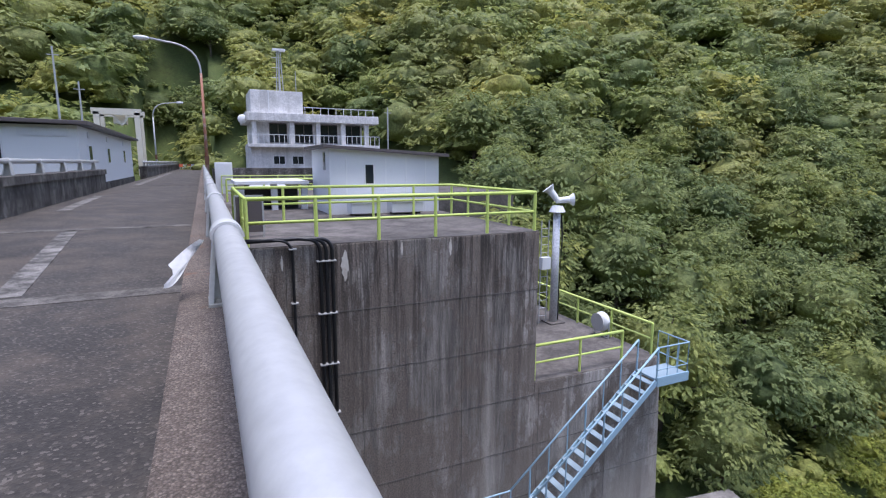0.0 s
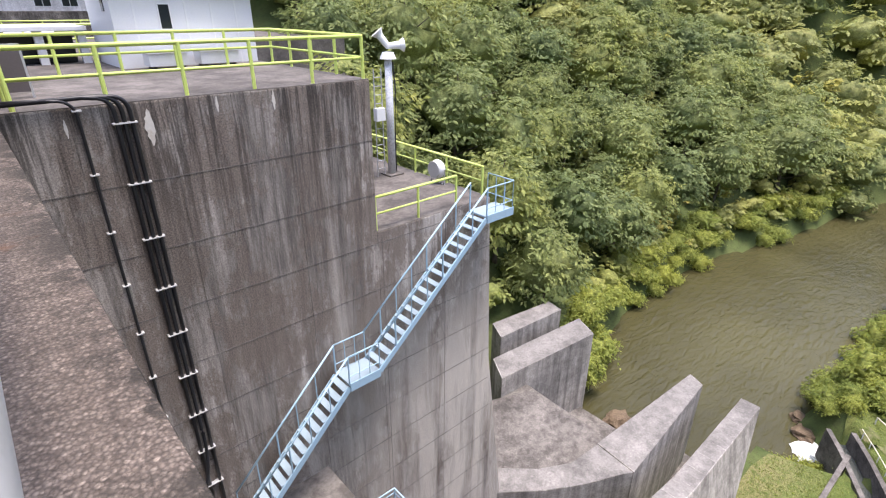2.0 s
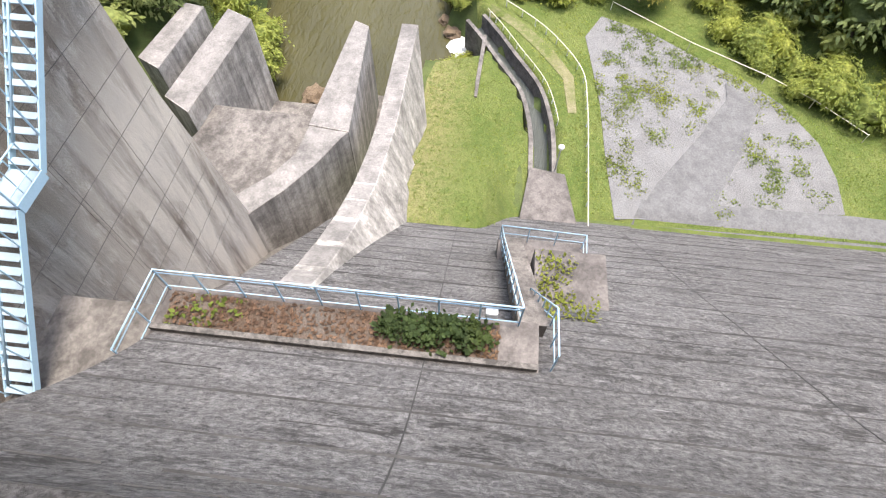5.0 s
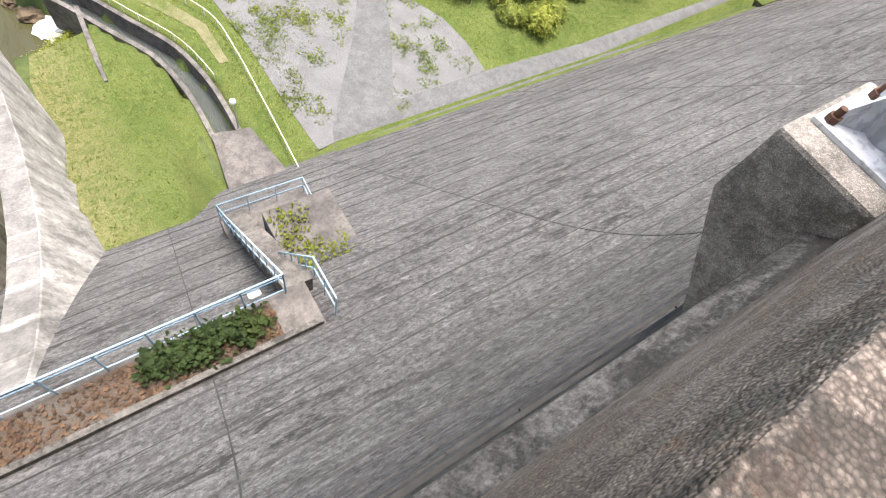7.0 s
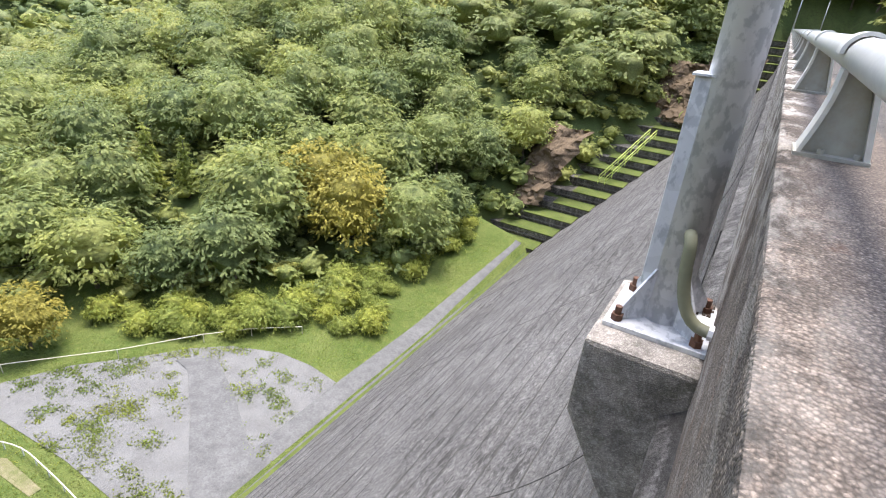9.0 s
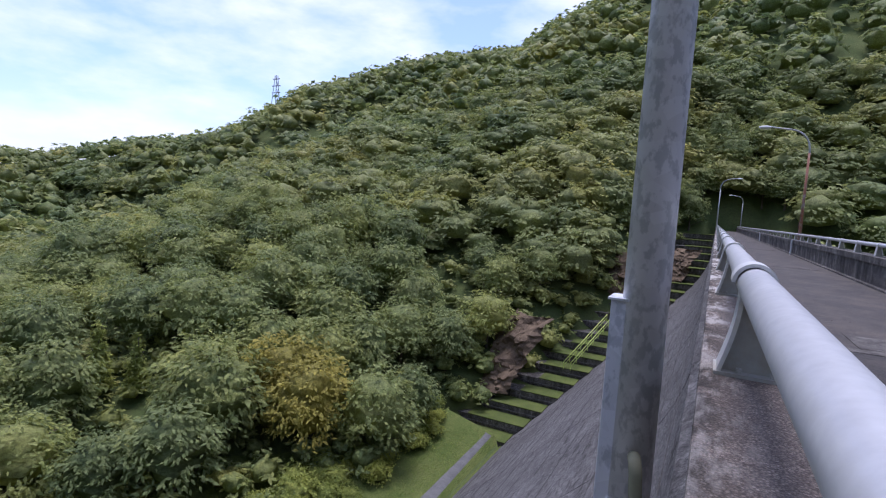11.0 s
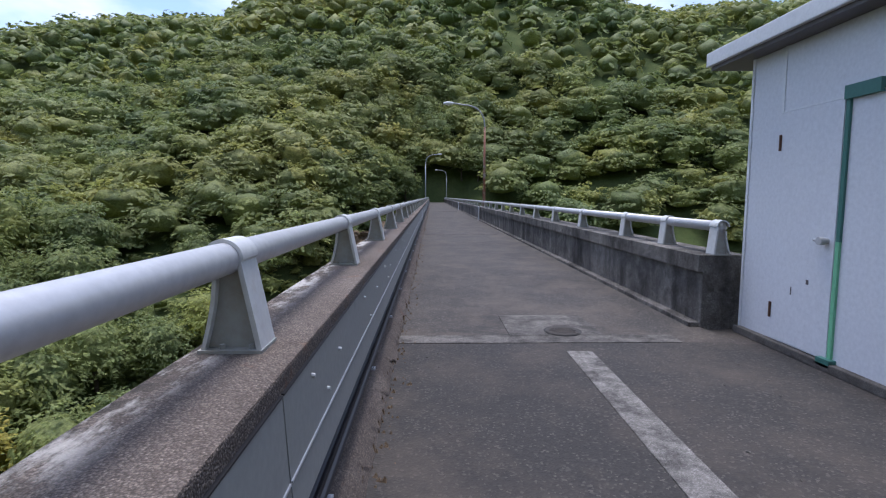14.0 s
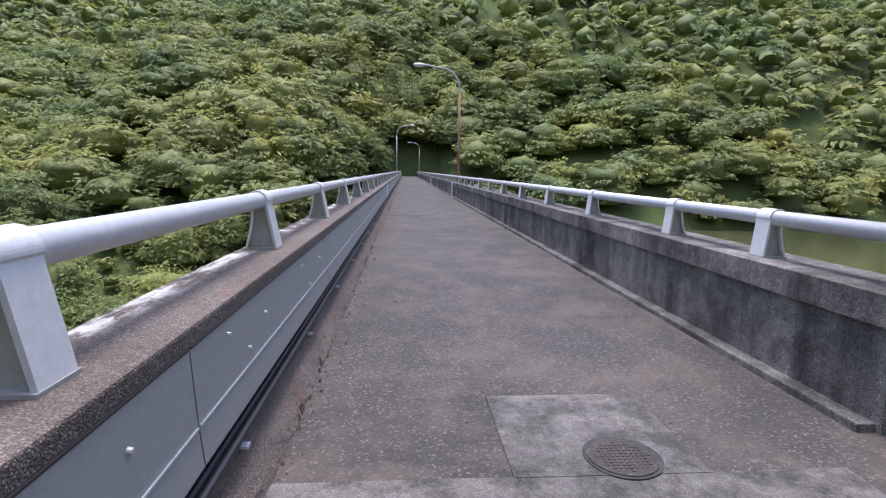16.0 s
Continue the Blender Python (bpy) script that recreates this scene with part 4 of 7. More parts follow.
def crown_core(form, mid, half, r, rings, seg, shrink=0.86, rough=0.07, low=-0.6):
    """The dense twigs and inner leaves: a crumpled dome inside the sprays. Returns (vertices, triangles)."""
    rows = []
    for i in range(1, rings + 1):
        z = 1 - (1 - low) * i / rings
        a = np.arange(seg) * 2 * math.pi / seg + 0.5 * (i % 2) + rng.uniform(-0.12, 0.12, seg)
        q = math.sqrt(max(0.02, 1 - z * z))
        rows.append(np.stack([np.cos(a) * q, np.sin(a) * q, np.full(seg, z)], -1))
    d = np.concatenate([np.array([[0, 0, 1.0]])] + rows + [np.array([[0, 0, low - 0.15]])])
    co = (crown_points(form, d, 0.0, half, r) * shrink) * (1 + rng.normal(size=(len(d), 1)) * rough) + np.array([0, 0, mid])
    tri, last = [], len(d) - 1
    for e in range(seg):
        g = (e + 1) % seg
        tri.append((0, 1 + e, 1 + g))
        for i in range(rings - 1):
            b = 1 + i * seg
            tri += [(b + e, b + seg + e, b + seg + g), (b + e, b + seg + g, b + g)]
        b = 1 + (rings - 1) * seg
        tri.append((b + e, last, b + g))
    return co, np.array(tri, dtype=np.int32)


def quads_mesh(name, q, mat, hull=None):
    """Leaf quads (n, 4, 3), with the triangles of a hull after them."""
    me = bpy.data.meshes.new(name)
    n = len(q)
    co, loops = q.reshape(-1, 3), np.arange(n * 4, dtype=np.int32)
    start, total = np.arange(0, n * 4, 4, dtype=np.int32), np.full(n, 4, dtype=np.int32)
    if hull is not None:
        hc, ht = hull
        loops = np.concatenate([loops, (ht + n * 4).reshape(-1).astype(np.int32)])
        start = np.concatenate([start, n * 4 + 3 * np.arange(len(ht), dtype=np.int32)])
        total = np.concatenate([total, np.full(len(ht), 3, dtype=np.int32)])
        co = np.concatenate([co, hc])
    me.vertices.add(len(co))
    me.vertices.foreach_set("co", np.ascontiguousarray(co, dtype=np.float32).reshape(-1))
    me.loops.add(len(loops))
    me.loops.foreach_set("vertex_index", loops)
    me.polygons.add(len(start))
    me.polygons.foreach_set("loop_start", start)
    me.polygons.foreach_set("loop_total", total)
    me.materials.append(mat)
    me.update(calc_edges=True)
    return me


def limb_mesh(name, h, r, k=9):
    bm = bmesh.new()
    z0 = -1.2
    lean = [Vector((rng.uniform(-0.15, 0.15) * i, rng.uniform(-0.15, 0.15) * i, z0 + (h * 0.85 - z0) * i / 4)) for i in range(5)]
    rad = [0.026 * h, 0.020 * h, 0.015 * h, 0.010 * h, 0.004 * h]
    for i in range(4):
        add_rod(bm, lean[i], lean[i + 1], rad[i], 7, rad[i + 1], caps=False)
    for j in range(k):
        a = j * 2.4
        s = lean[1].lerp(lean[3], j / k)
        e = s + Vector((0.75 * r * math.cos(a), 0.75 * r * math.sin(a), 0.16 * h))
        add_rod(bm, s, e, 0.008 * h, 5, 0.002 * h, caps=False)
    me = bpy.data.meshes.new(name)
    bm.to_mesh(me)
    bm.free()
    me.materials.append(m_bark)
    me.shade_smooth()
    return me


def tree_kind(kind, h, r, lumps, sprays, per, size, mat):
    if kind == "conifer":
        q, co, tri, nv = [], [], [], 0
        for i in range(9):
            k = i / 9
            f = crown_form(5)
            zz, rr = h * (0.16 + 0.78 * k), r * (1.05 - k)
            q.append(leaf_sprays(f, zz, h * 0.12, rr, int(sprays * (1.1 - k) / 5), per, size, 0.4, 0.4, -0.3))
            c, t = crown_core(f, zz, h * 0.14, rr, 3, 9, 0.72, 0.08, -0.3)
            co.append(c), tri.append(t + nv)
            nv += len(c)
        return quads_mesh("crown", np.concatenate(q), mat, (np.concatenate(co), np.concatenate(tri))), limb_mesh("trunk", h, r * 0.5)
    f = crown_form(lumps)
    mid, half = (0.52 * h, 0.48 * h) if kind == "broad" else (0.42 * h, 0.56 * h)
    q = leaf_sprays(f, mid, half, r, sprays, per, size, 0.20 * r)
    return quads_mesh("crown", q, mat, crown_core(f, mid, half, r, 6, 12, 0.76)), limb_mesh("trunk", h, r)


KINDS = [tree_kind("broad", 10.5, 5.0, 26, 220, 9, 0.32, m_leaf), tree_kind("broad", 12.0, 5.2, 30, 230, 9, 0.33, m_leaf), tree_kind("broad", 9.5, 4.4, 22, 205, 9, 0.30, m_leaf),
         tree_kind("broad", 9.0, 4.4, 24, 280, 9, 0.24, m_leaf_gold), tree_kind("conifer", 9.0, 1.9, 6, 200, 8, 0.19, m_leaf_bright), tree_kind("shrub", 3.4, 2.5, 14, 110, 8, 0.19, m_leaf_bright),
         tree_kind("broad", 10.0, 5.2, 28, 230, 9, 0.30, m_leaf_lit)]
LABELS = [("spreading broadleaf tree with layered dark green foliage", "tree"), ("tall broadleaf tree in full summer leaf", "tree"), ("rounded broadleaf tree on the valley slope", "tree"),
          ("broadleaf tree with yellowing orange-green crown", "tree"), ("slender pale green conifer above the yard", "conifer"), ("bright green bushy shrub on the river bank", "shrub"),
          ("spreading broadleaf tree, light and haze put into its yellow-green foliage", "tree")]


def plant(kind, x, y, scale, turn, z=None):
    crown, trunk = KINDS[kind]
    lab, cat = LABELS[kind]
    ob = thing("shrub" if cat == "shrub" else "tree", lab, cat, group="shrubs on the bank" if cat == "shrub" else "trees of the valley")
    ob.matrix_basis = Matrix.LocRotScale((x, y, (float(terrain(x, y)) if z is None else z) - 0.1), Euler((0, 0, turn)), (scale, scale, scale * rng.uniform(0.9, 1.12)))
    for nm, me in (("crown", crown), ("trunk", trunk)):
        p = new(nm, me)
        p.parent = ob
    return ob


def spread(n, x0, x1, y0, y1, keep, gap):
    """Random places in a box, at least gap apart, where keep(x, y) holds."""
    pts = []
    for _ in range(n * 12):
        if len(pts) >= n:
            break
        x, y = rng.uniform(x0, x1), rng.uniform(y0, y1)
        if keep(x, y) and all((x - a) ** 2 + (y - b) ** 2 > gap * gap for a, b in pts):
            pts.append((x, y))
    return pts


def edge_l(x):
    return float(19.0 + 4.5 * sstep(25, 50, x) - 7 * sstep(60, 95, x) - 40 * sstep(95, 170, x))


def edge_r(x):
    return float(7.5 - 2.5 * sstep(40, 55, x) - 0.8 * sstep(60, 90, x) - 45 * sstep(88, 170, x))


# far bank, nearest trees one by one
for x, y in spread(80, 12, 100, 20, 62, lambda x, y: y > edge_l(x) + 3.6 and (x > 31 or y > 27) and (x > 27 or y < 40), 4.6):
    plant(int(rng.choice([0, 1, 2], p=[.4, .35, .25])), x, y, rng.uniform(0.7, 1.05), rng.uniform(0, 6.28))
for x, y in spread(75, 25, 98, 18, 32, lambda x, y: 0.2 < y - edge_l(x) < 3.6 and (x > 30 or y > 25.5), 1.5):
    plant(5, x, y, rng.uniform(0.55, 1.0), rng.uniform(0, 6.28))
for x, y in spread(22, 41.5, 51, -7, 3.2, lambda x, y: y < 2.6 - 0.9 * max(0, 44 - x), 1.5):
    plant(5, x, y, rng.uniform(0.45, 0.8), rng.uniform(0, 6.28))
# near bank: shrubs by the water, then the trees past the yard
for x, y in spread(150, 41, 95, -18, 8, lambda x, y: (0.4 < edge_r(x) - y < 8.5 and x > 44.5) or (x > 74 and edge_r(x) - y > 0.6), 1.7):
    plant(5, x, y, rng.uniform(0.5, 1.0), rng.uniform(0, 6.28))
CONIFERS = ((55.9, -28.6, 1.0), (53.2, -31.0, 0.92))
GOLDEN = ((33.6, -36.0, 1.1), (38.2, -37.6, 1.15), (42.4, -9.8, 0.62))


def near_wood(x, y):
    """Room for a tree past the yard: behind the wood's edge, clear of the conifers and the golden trees."""
    ahead = any(math.hypot(x - a, y - b) < 4.6 or (abs(x * b - y * a) / math.hypot(a, b) < 3.0 and 0.8 * math.hypot(a, b) < math.hypot(x, y) < math.hypot(a, b)) for a, b, _ in CONIFERS + GOLDEN[:2])
    return not ahead and x > float(terrace_edge(y)) + (1.4 if y > -51 else 4.0) and (-y - 22) * 0.75 + (x - 31) * 0.62 > 1.6 and y < edge_r(x) - 16 - 3 * (x > 60)


# kind 6, nearly half of these, has the light in its leaf colour
for x, y in spread(105, 22, 110, -75, -12, near_wood, 4.4):
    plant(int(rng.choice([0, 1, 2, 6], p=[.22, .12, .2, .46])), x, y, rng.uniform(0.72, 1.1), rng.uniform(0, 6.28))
for x, y, s in GOLDEN:
    plant(3, x, y, s, x)
for x, y, s in CONIFERS:
    plant(4, x, y, s, y)
for x, y, s in ((42.3, 5.0, 0.55), (43.6, 5.5, 0.6), (41.7, 3.8, 0.45), (45.2, 5.4, 0.6), (43.0, 4.0, 0.5), (41.2, 4.8, 0.4)):
    plant(5, x, y, s, 2 * x)
# bushes along the wood's edge
for x, y in spread(95, 24, 44, -50, -15, lambda x, y: -0.6 < (-y - 22) * 0.75 + (x - 31) * 0.62 < 2.4 or ((-y - 22) * 0.75 + (x - 31) * 0.62 > 0 and 25.2 < x < 31), 1.7):
    plant(5, x, y, rng.uniform(0.5, 0.85), rng.uniform(0, 6.28))

# trees closing the road's far end
for x, y, k in ((3.2, -120.5, 0), (-2.0, -125, 1), (-7.5, -121, 2), (7.0, -118, 0), (5.2, -113, 2), (9.5, -111, 1), (-11, -118, 0), (1.0, -130, 1), (9.8, -104, 2), (12.5, -107, 0), (-6, -129, 0), (6, -126, 1),
                (-7.6, 105.6, 0), (-4.2, 106.6, 2), (-0.6, 106.2, 1), (2.6, 107.0, 0), (-10.5, 103.0, 2)):
    plant(k, x, y, 0.85, x * 3 + y)


def far_woods(name, pts, label, mat, lumps, sprays, per, size, hmin, hmax, rings, sides, core=0.76):
    """Far trees, too many to count, as one cover of leaf sprays."""
    protos = []
    for _ in range(8):
        f = crown_form(lumps)
        protos.append((leaf_sprays(f, 0.52, 0.46, 0.5, sprays, per, size, 0.10, 0.42, -0.4), crown_core(f, 0.52, 0.46, 0.5, rings, sides, core, 0.05)))
    leaves, hc, ht, nv = [], [], [], 0
    for x, y, z in pts:
        q, (c0, t0) = protos[rng.integers(8)]
        s = rng.uniform(hmin, hmax)
        a = rng.uniform(0, 6.28)
        c, d = math.cos(a), math.sin(a)
        R = np.array([[c, d, 0], [-d, c, 0], [0, 0, 1.0]])
        sc, at = s * np.array([1.05, 1.05, 0.95]), np.array([x, y, z - 0.15 * s])
        leaves.append((q @ R) * sc + at)
        hc.append((c0 @ R) * sc + at)
        ht.append(t0 + nv)
        nv += len(c0)
    me = quads_mesh(name, np.concatenate(leaves), mat, (np.concatenate(hc), np.concatenate(ht)))
    return tagged(new(name, me), label, "woodland", kind="stuff")


def hill_points(n, x0, x1, y0, y1, keep, gap):
    """Jittered grid of tree places on the slopes."""
    xs, ys = np.arange(x0, x1, gap), np.arange(y0, y1, gap)
    X, Y = np.meshgrid(xs, ys)
    X = (X + rng.uniform(-0.45, 0.45, X.shape) * gap).ravel()
    Y = (Y + rng.uniform(-0.45, 0.45, Y.shape) * gap).ravel()
    Z = terrain(X, Y)
    k = keep(X, Y, Z)
    return np.stack([X[k], Y[k], Z[k]], -1)


def el(x):
    return 19.0 + 4.5 * sstep(25, 50, x) - 7 * sstep(60, 95, x) - 40 * sstep(95, 170, x)


def er(x):
    return 7.5 - 2.5 * sstep(40, 55, x) - 0.8 * sstep(60, 90, x) - 45 * sstep(88, 170, x)


ridge_cut = lambda X, Y: np.hypot(X - 20, Y)


def in_sight(P, drop=7.0):
    """Leave out trees that stand wholly behind a nearer rise, as seen from the crest, and the far upstream shore."""
    k = np.ones(len(P), bool)
    for f in np.linspace(0.35, 0.97, 24):
        g = terrain(P[:, 0] * f, P[:, 1] * f)
        line = 1.3 + (P[:, 2] + drop + 3 - 1.3) * f
        k &= g < line + 1.0
    k &= P[:, 0] > np.where(P[:, 1] < 0, -1.3, -0.75) * np.abs(P[:, 1]) - 12
    return P[k]


# far bank and the hill above it
A = hill_points(0, 1, 260, 24, 330, lambda X, Y, Z: (Y > el(X) + 4) & (Z > -27) & ~((X < 100) & (Y < 62) & (Y < el(X) + 40) & (X > 12)) & ((X > 27) | (Y > 78) | ((X > 14) & (Y < 40) & (Y > 27))) & (ridge_cut(X, Y) < 150), 5.6)
B = hill_points(0, -240, 330, 30, 460, lambda X, Y, Z: (Z > -8) & (ridge_cut(X, Y) >= 150) & (Y > 40), 9.5)
A2 = hill_points(0, -160, 0, 66, 240, lambda X, Y, Z: (Z > -8.5) & ((X < -9) | (Y > 110)) & (ridge_cut(X, Y) < 150), 6.5)
# near bank
C = hill_points(0, 1.5, 230, -230, 0, lambda X, Y, Z: (Z > -24.5) & (Y < er(X) - 12) & ~((X > 20) & (X < 110) & (Y > -75)) & ((X > terrace_edge(Y) + 5) | (Y < -119)) & (ridge_cut(X, Y) < 160) & ((Y < -62) | (X > 100)), 5.4)
D = hill_points(0, -300, 420, -460, 30, lambda X, Y, Z: ((Z > -8) | ((X > 60) & (Z > -25))) & (ridge_cut(X, Y) >= 160) & ((Y < -40) | (X > 200)), 7.3)
D2 = hill_points(0, -210, 1.5, -260, -92, lambda X, Y, Z: (Z > -8.5) & ((X < -12) | (Y < -119)) & (ridge_cut(X, Y) < 160), 5.0)
E1 = hill_points(0, 100, 420, -120, 330, lambda X, Y, Z: (Z > -26) & (ridge_cut(X, Y) >= 130) & (Y > -40) & ~((ridge_cut(X, Y) >= 150) & (Y > 40)), 9.0)
# closer growth where the ground is steep
def steep(X, Y):
    return np.hypot(terrain(X + 2, Y) - terrain(X - 2, Y), terrain(X, Y + 2) - terrain(X, Y - 2)) / 4


S1 = hill_points(0, -60, 260, -170, -55, lambda X, Y, Z: (steep(X, Y) > 0.95) & (Z > -24) & (X > (terrace_edge(Y) + 5) * (Y > -117)) & ~((X > -9) & (X < 2) & (Y > -119)), 3.8)
S2 = hill_points(0, -60, 220, 40, 170, lambda X, Y, Z: (steep(X, Y) > 0.95) & (Z > -24) & ~((X > -12) & (X < 27) & (Y < 101)), 3.8)
G = hill_points(0, 92, 165, -60, 22, lambda X, Y, Z: (Z > -28.6) & (Y < el(X) + 14), 4.4)
A2, C = np.concatenate([A2, S2]), np.concatenate([C, S1, G])
NORTH, SOUTH, FAR = in_sight(np.concatenate([A, A2])), in_sight(np.concatenate([C, D2])), in_sight(np.concatenate([B, D, E1]), 9.0)
far_woods("wooded_hill_north", NORTH, "dense summer woodland on the steep far bank", m_leaf, 18, 50, 8, 0.048, 6.0, 13.0, 4, 8)
far_woods("wooded_hill_south", SOUTH, "dense dark woodland on the steep near bank", m_leaf, 18, 50, 8, 0.048, 6.0, 12.5, 4, 8)
far_woods("distant_woods", FAR, "distant wooded ridges", m_leaf, 12, 10, 5, 0.105, 8.0, 14.0, 3, 6, 0.62)
# low growth under and between the nearer trees
U = np.concatenate([hill_points(0, 14, 112, 22, 66, lambda X, Y, Z: (Y > el(X) + 1.5) & (Z > -27.5) & ((X > 31) | (Y > 26)) & ((X > 27) | (Y < 42)), 3.0),
                    hill_points(0, 20, 115, -78, 0, lambda X, Y, Z: ((-Y - 22) * 0.75 + (X - 31) * 0.62 > 2.5) & (X > 26.8) & (Y < er(X) - 16) & (Z < 5), 3.2),
                    hill_points(0, 1.5, 30, -120, -52, lambda X, Y, Z: (X > terrace_edge(Y) + 0.4) & (Z > -24) & (Y < -54), 2.3)])
far_woods("undergrowth", U, "green undergrowth between the trees", m_leaf, 9, 14, 6, 0.085, 2.6, 4.8, 3, 7, 0.7)

# ---- crest railings ----
POST_GAP = 2.27


def post_mesh(PX=0.09, PZ=1.10):
    """Cast post: a flat band up the road side and over the pipe, a web behind it, a foot plate."""
    d = 0.075
    out = []
    # band: inner face leaning outwards, then round the pipe
    arc_ = [math.pi * k / 22 for k in range(23)]
    prof = [(0.0, 0.81), (PX - 0.060, PZ - 0.01)] + [(PX - 0.068 * math.cos(a), PZ + 0.068 * math.sin(a)) for a in arc_]
    inner = [(0.018, 0.81), (PX - 0.044, PZ - 0.015)] + [(PX - 0.056 * math.cos(a), PZ + 0.056 * math.sin(a)) for a in arc_]
    bm = bmesh.new()
    rows = []
    for y in (-d, d):
        rows.append(([bm.verts.new((x, y, z)) for x, z in prof], [bm.verts.new((x, y, z)) for x, z in inner]))
    (o0, i0), (o1, i1) = rows
    for k in range(len(prof) - 1):
        bm.faces.new((o0[k], o0[k + 1], o1[k + 1], o1[k]))
        bm.faces.new((i0[k], i1[k], i1[k + 1], i0[k + 1]))
        bm.faces.new((o0[k], i0[k], i0[k + 1], o0[k + 1]))
        bm.faces.new((o1[k], o1[k + 1], i1[k + 1], i1[k]))
    bm.faces.new((o0[0], o1[0], i1[0], i0[0]))
    bm.faces.new((o0[-1], i0[-1], i1[-1], o1[-1]))
    bmesh.ops.recalc_face_normals(bm, faces=bm.faces)
    out.append(("post", bm, m_post))
    # web: hollow casting with a curved outer flange
    curve = [(PX + 0.075 - 0.05 * math.sin(math.pi * k / 2 / 6), 0.815 + (PZ - 0.86) * k / 6) for k in range(7)]
    out.append(("web", prism([(0.017, 0.815), (PX - 0.045, PZ - 0.045)] + curve[::-1], "y", -0.045, 0.045), m_post_in))
    fl = [(x + 0.014, z) for x, z in curve]
    out.append(("flange", prism(curve + fl[::-1], "y", -d, d), m_post))
    bm = boxed((0.0, -0.085, 0.808), (PX + 0.095, 0.085, 0.822))
    for x, y in ((0.04, -0.062), (0.04, 0.062), (0.14, -0.062), (0.14, 0.062)):
        add_rod(bm, (x, y, 0.82), (x, y, 0.838), 0.010, 6)
    out.append(("foot_plate", bm, m_post_in))
    return [(n, finish(n, b, m)) for n, b, m in out]


def post_parts(*args):
    """The meshes of one post, ready to be shared."""
    made = post_mesh(*args)
    kept = [(n, o.data) for n, o in made]
    for n, o in made:
        bpy.data.objects.remove(o)
    return kept


POST_ME, POST_TALL = post_parts(), post_parts(0.122, 1.132)


def railing(name, label, ya, yb, xf, zoff, mirror, start, rise=lambda y: (0.0, 0.0), ends=()):
    """A pipe railing along the crest; xf(y) is the x of the post's road side, rise(y) the pipe's drift out and up."""
    rail = thing(name, label, "railing")
    n = max(2, int((yb - ya) / 12))
    s = -1 if mirror else 1
    Y = sorted([ya + (yb - ya) * i / n for i in range(n + 1)] + [y for y in (-0.4, 0.2, 0.8, 1.4, 2.1) if ya < y < yb and not mirror])
    P = [(xf(y) + s * (0.09 + rise(y)[0]), y, 1.10 + rise(y)[1] + zoff) for y in Y]
    part("pipe", tube(P, 0.055, 20), m_pipe, rail, "satin aluminium top pipe", smooth=True)
    k0 = math.ceil((ya - start) / POST_GAP)
    places = [start + k * POST_GAP for k in range(k0, k0 + 200) if start + k * POST_GAP < (start + 0.01 if ends else yb - 0.1)]
    for y in [y for y in places if mirror or not 2.0 < y < 2.4] + list(ends):
        holder = None
        for nm, me in (POST_TALL if rise(y)[1] > 0.014 else POST_ME):
            o = new(nm, me)
            if nm == "post":
                holder = o
                o.parent = rail
                o.matrix_basis = Matrix.LocRotScale((xf(y), y, zoff), None, (s, 1, 1))
            else:
                o.parent = holder
    return rail


def pipe_rise(y):
    k = 1 - float(sstep(-0.4, 2.1, y))
    return 0.032 * k, 0.032 * k


railing("railing", "silver aluminium pipe railing on cast posts along the crest", Y0, 60, lambda y: 0.0, 0.0, False, -0.07, pipe_rise)
railing("railing", "silver pipe railing on the dark upstream parapet", Y0, -5.75, lambda y: upstream_x(y) - 0.10, -0.06, True, -8.34, ends=(-6.97, -5.80))
railing("railing", "silver pipe railing on the dark upstream parapet", 1.2, 25.2, lambda y: upstream_x(y) - 0.10, Z_HI - 0.06, True, 1.6)
railing("railing", "silver pipe railing on the dark upstream parapet", 41.7, 100, lambda y: upstream_x(y) - 0.10, Z_HI - 0.06, True, 42.2)

# cable tray on the inner side of the parapet
tray = thing("cable_tray", "grey folded sheet cable tray along the parapet", "cable tray")
TY0, TY1 = -100.0, 0.95
ys = [TY1 - 3.0 * i for i in range(int((TY1 - TY0) / 3.0) + 1)]
bolt_bm = rod((0, 0, 0), (-0.014, 0, 0), 0.011, 8, 0.008)
bolt_ob = finish("fixing_bolt", bolt_bm, m_clip)
BOLT = bolt_ob.data
bpy.data.objects.remove(bolt_ob)
for k, (a, b) in enumerate(zip(ys, ys[1:])):
    bm = prism([(-0.118, 0.742), (-0.126, 0.742), (-0.143, 0.465), (-0.158, 0.322), (-0.152, 0.320), (-0.135, 0.465)], "y", b + 0.006, a - 0.006)
    cover = part("tray_cover", bm, m_tray, tray)
    part("tray_edge", bar((-0.1445, b + 0.008, 0.465), (-0.1445, a - 0.008, 0.465), 0.008, 0.008), m_tray_edge, cover, "worn bright folded edge")
    part("tray_lip", bar((-0.124, b + 0.008, 0.744), (-0.124, a - 0.008, 0.744), 0.012, 0.006), m_black, cover)
    for fy, fz in ((0.12, 0.68), (0.20, 0.54), (0.30, 0.62), (0.62, 0.68), (0.70, 0.50), (0.86, 0.62)):
        o = new("fixing_bolt", BOLT)
        o.parent = cover
        o.matrix_basis = Matrix.Translation((-0.126 - 0.019 * (0.742 - fz) / 0.322, a + (b - a) * fy, fz))
bm = bmesh.new()
for k, dx in enumerate((-0.15, -0.165, -0.19)):
    add_rod(bm, (dx + 0.01, TY0, 0.26 - 0.03 * (k % 2)), (dx + 0.01, TY1, 0.26 - 0.03 * (k % 2)), 0.017, 8)
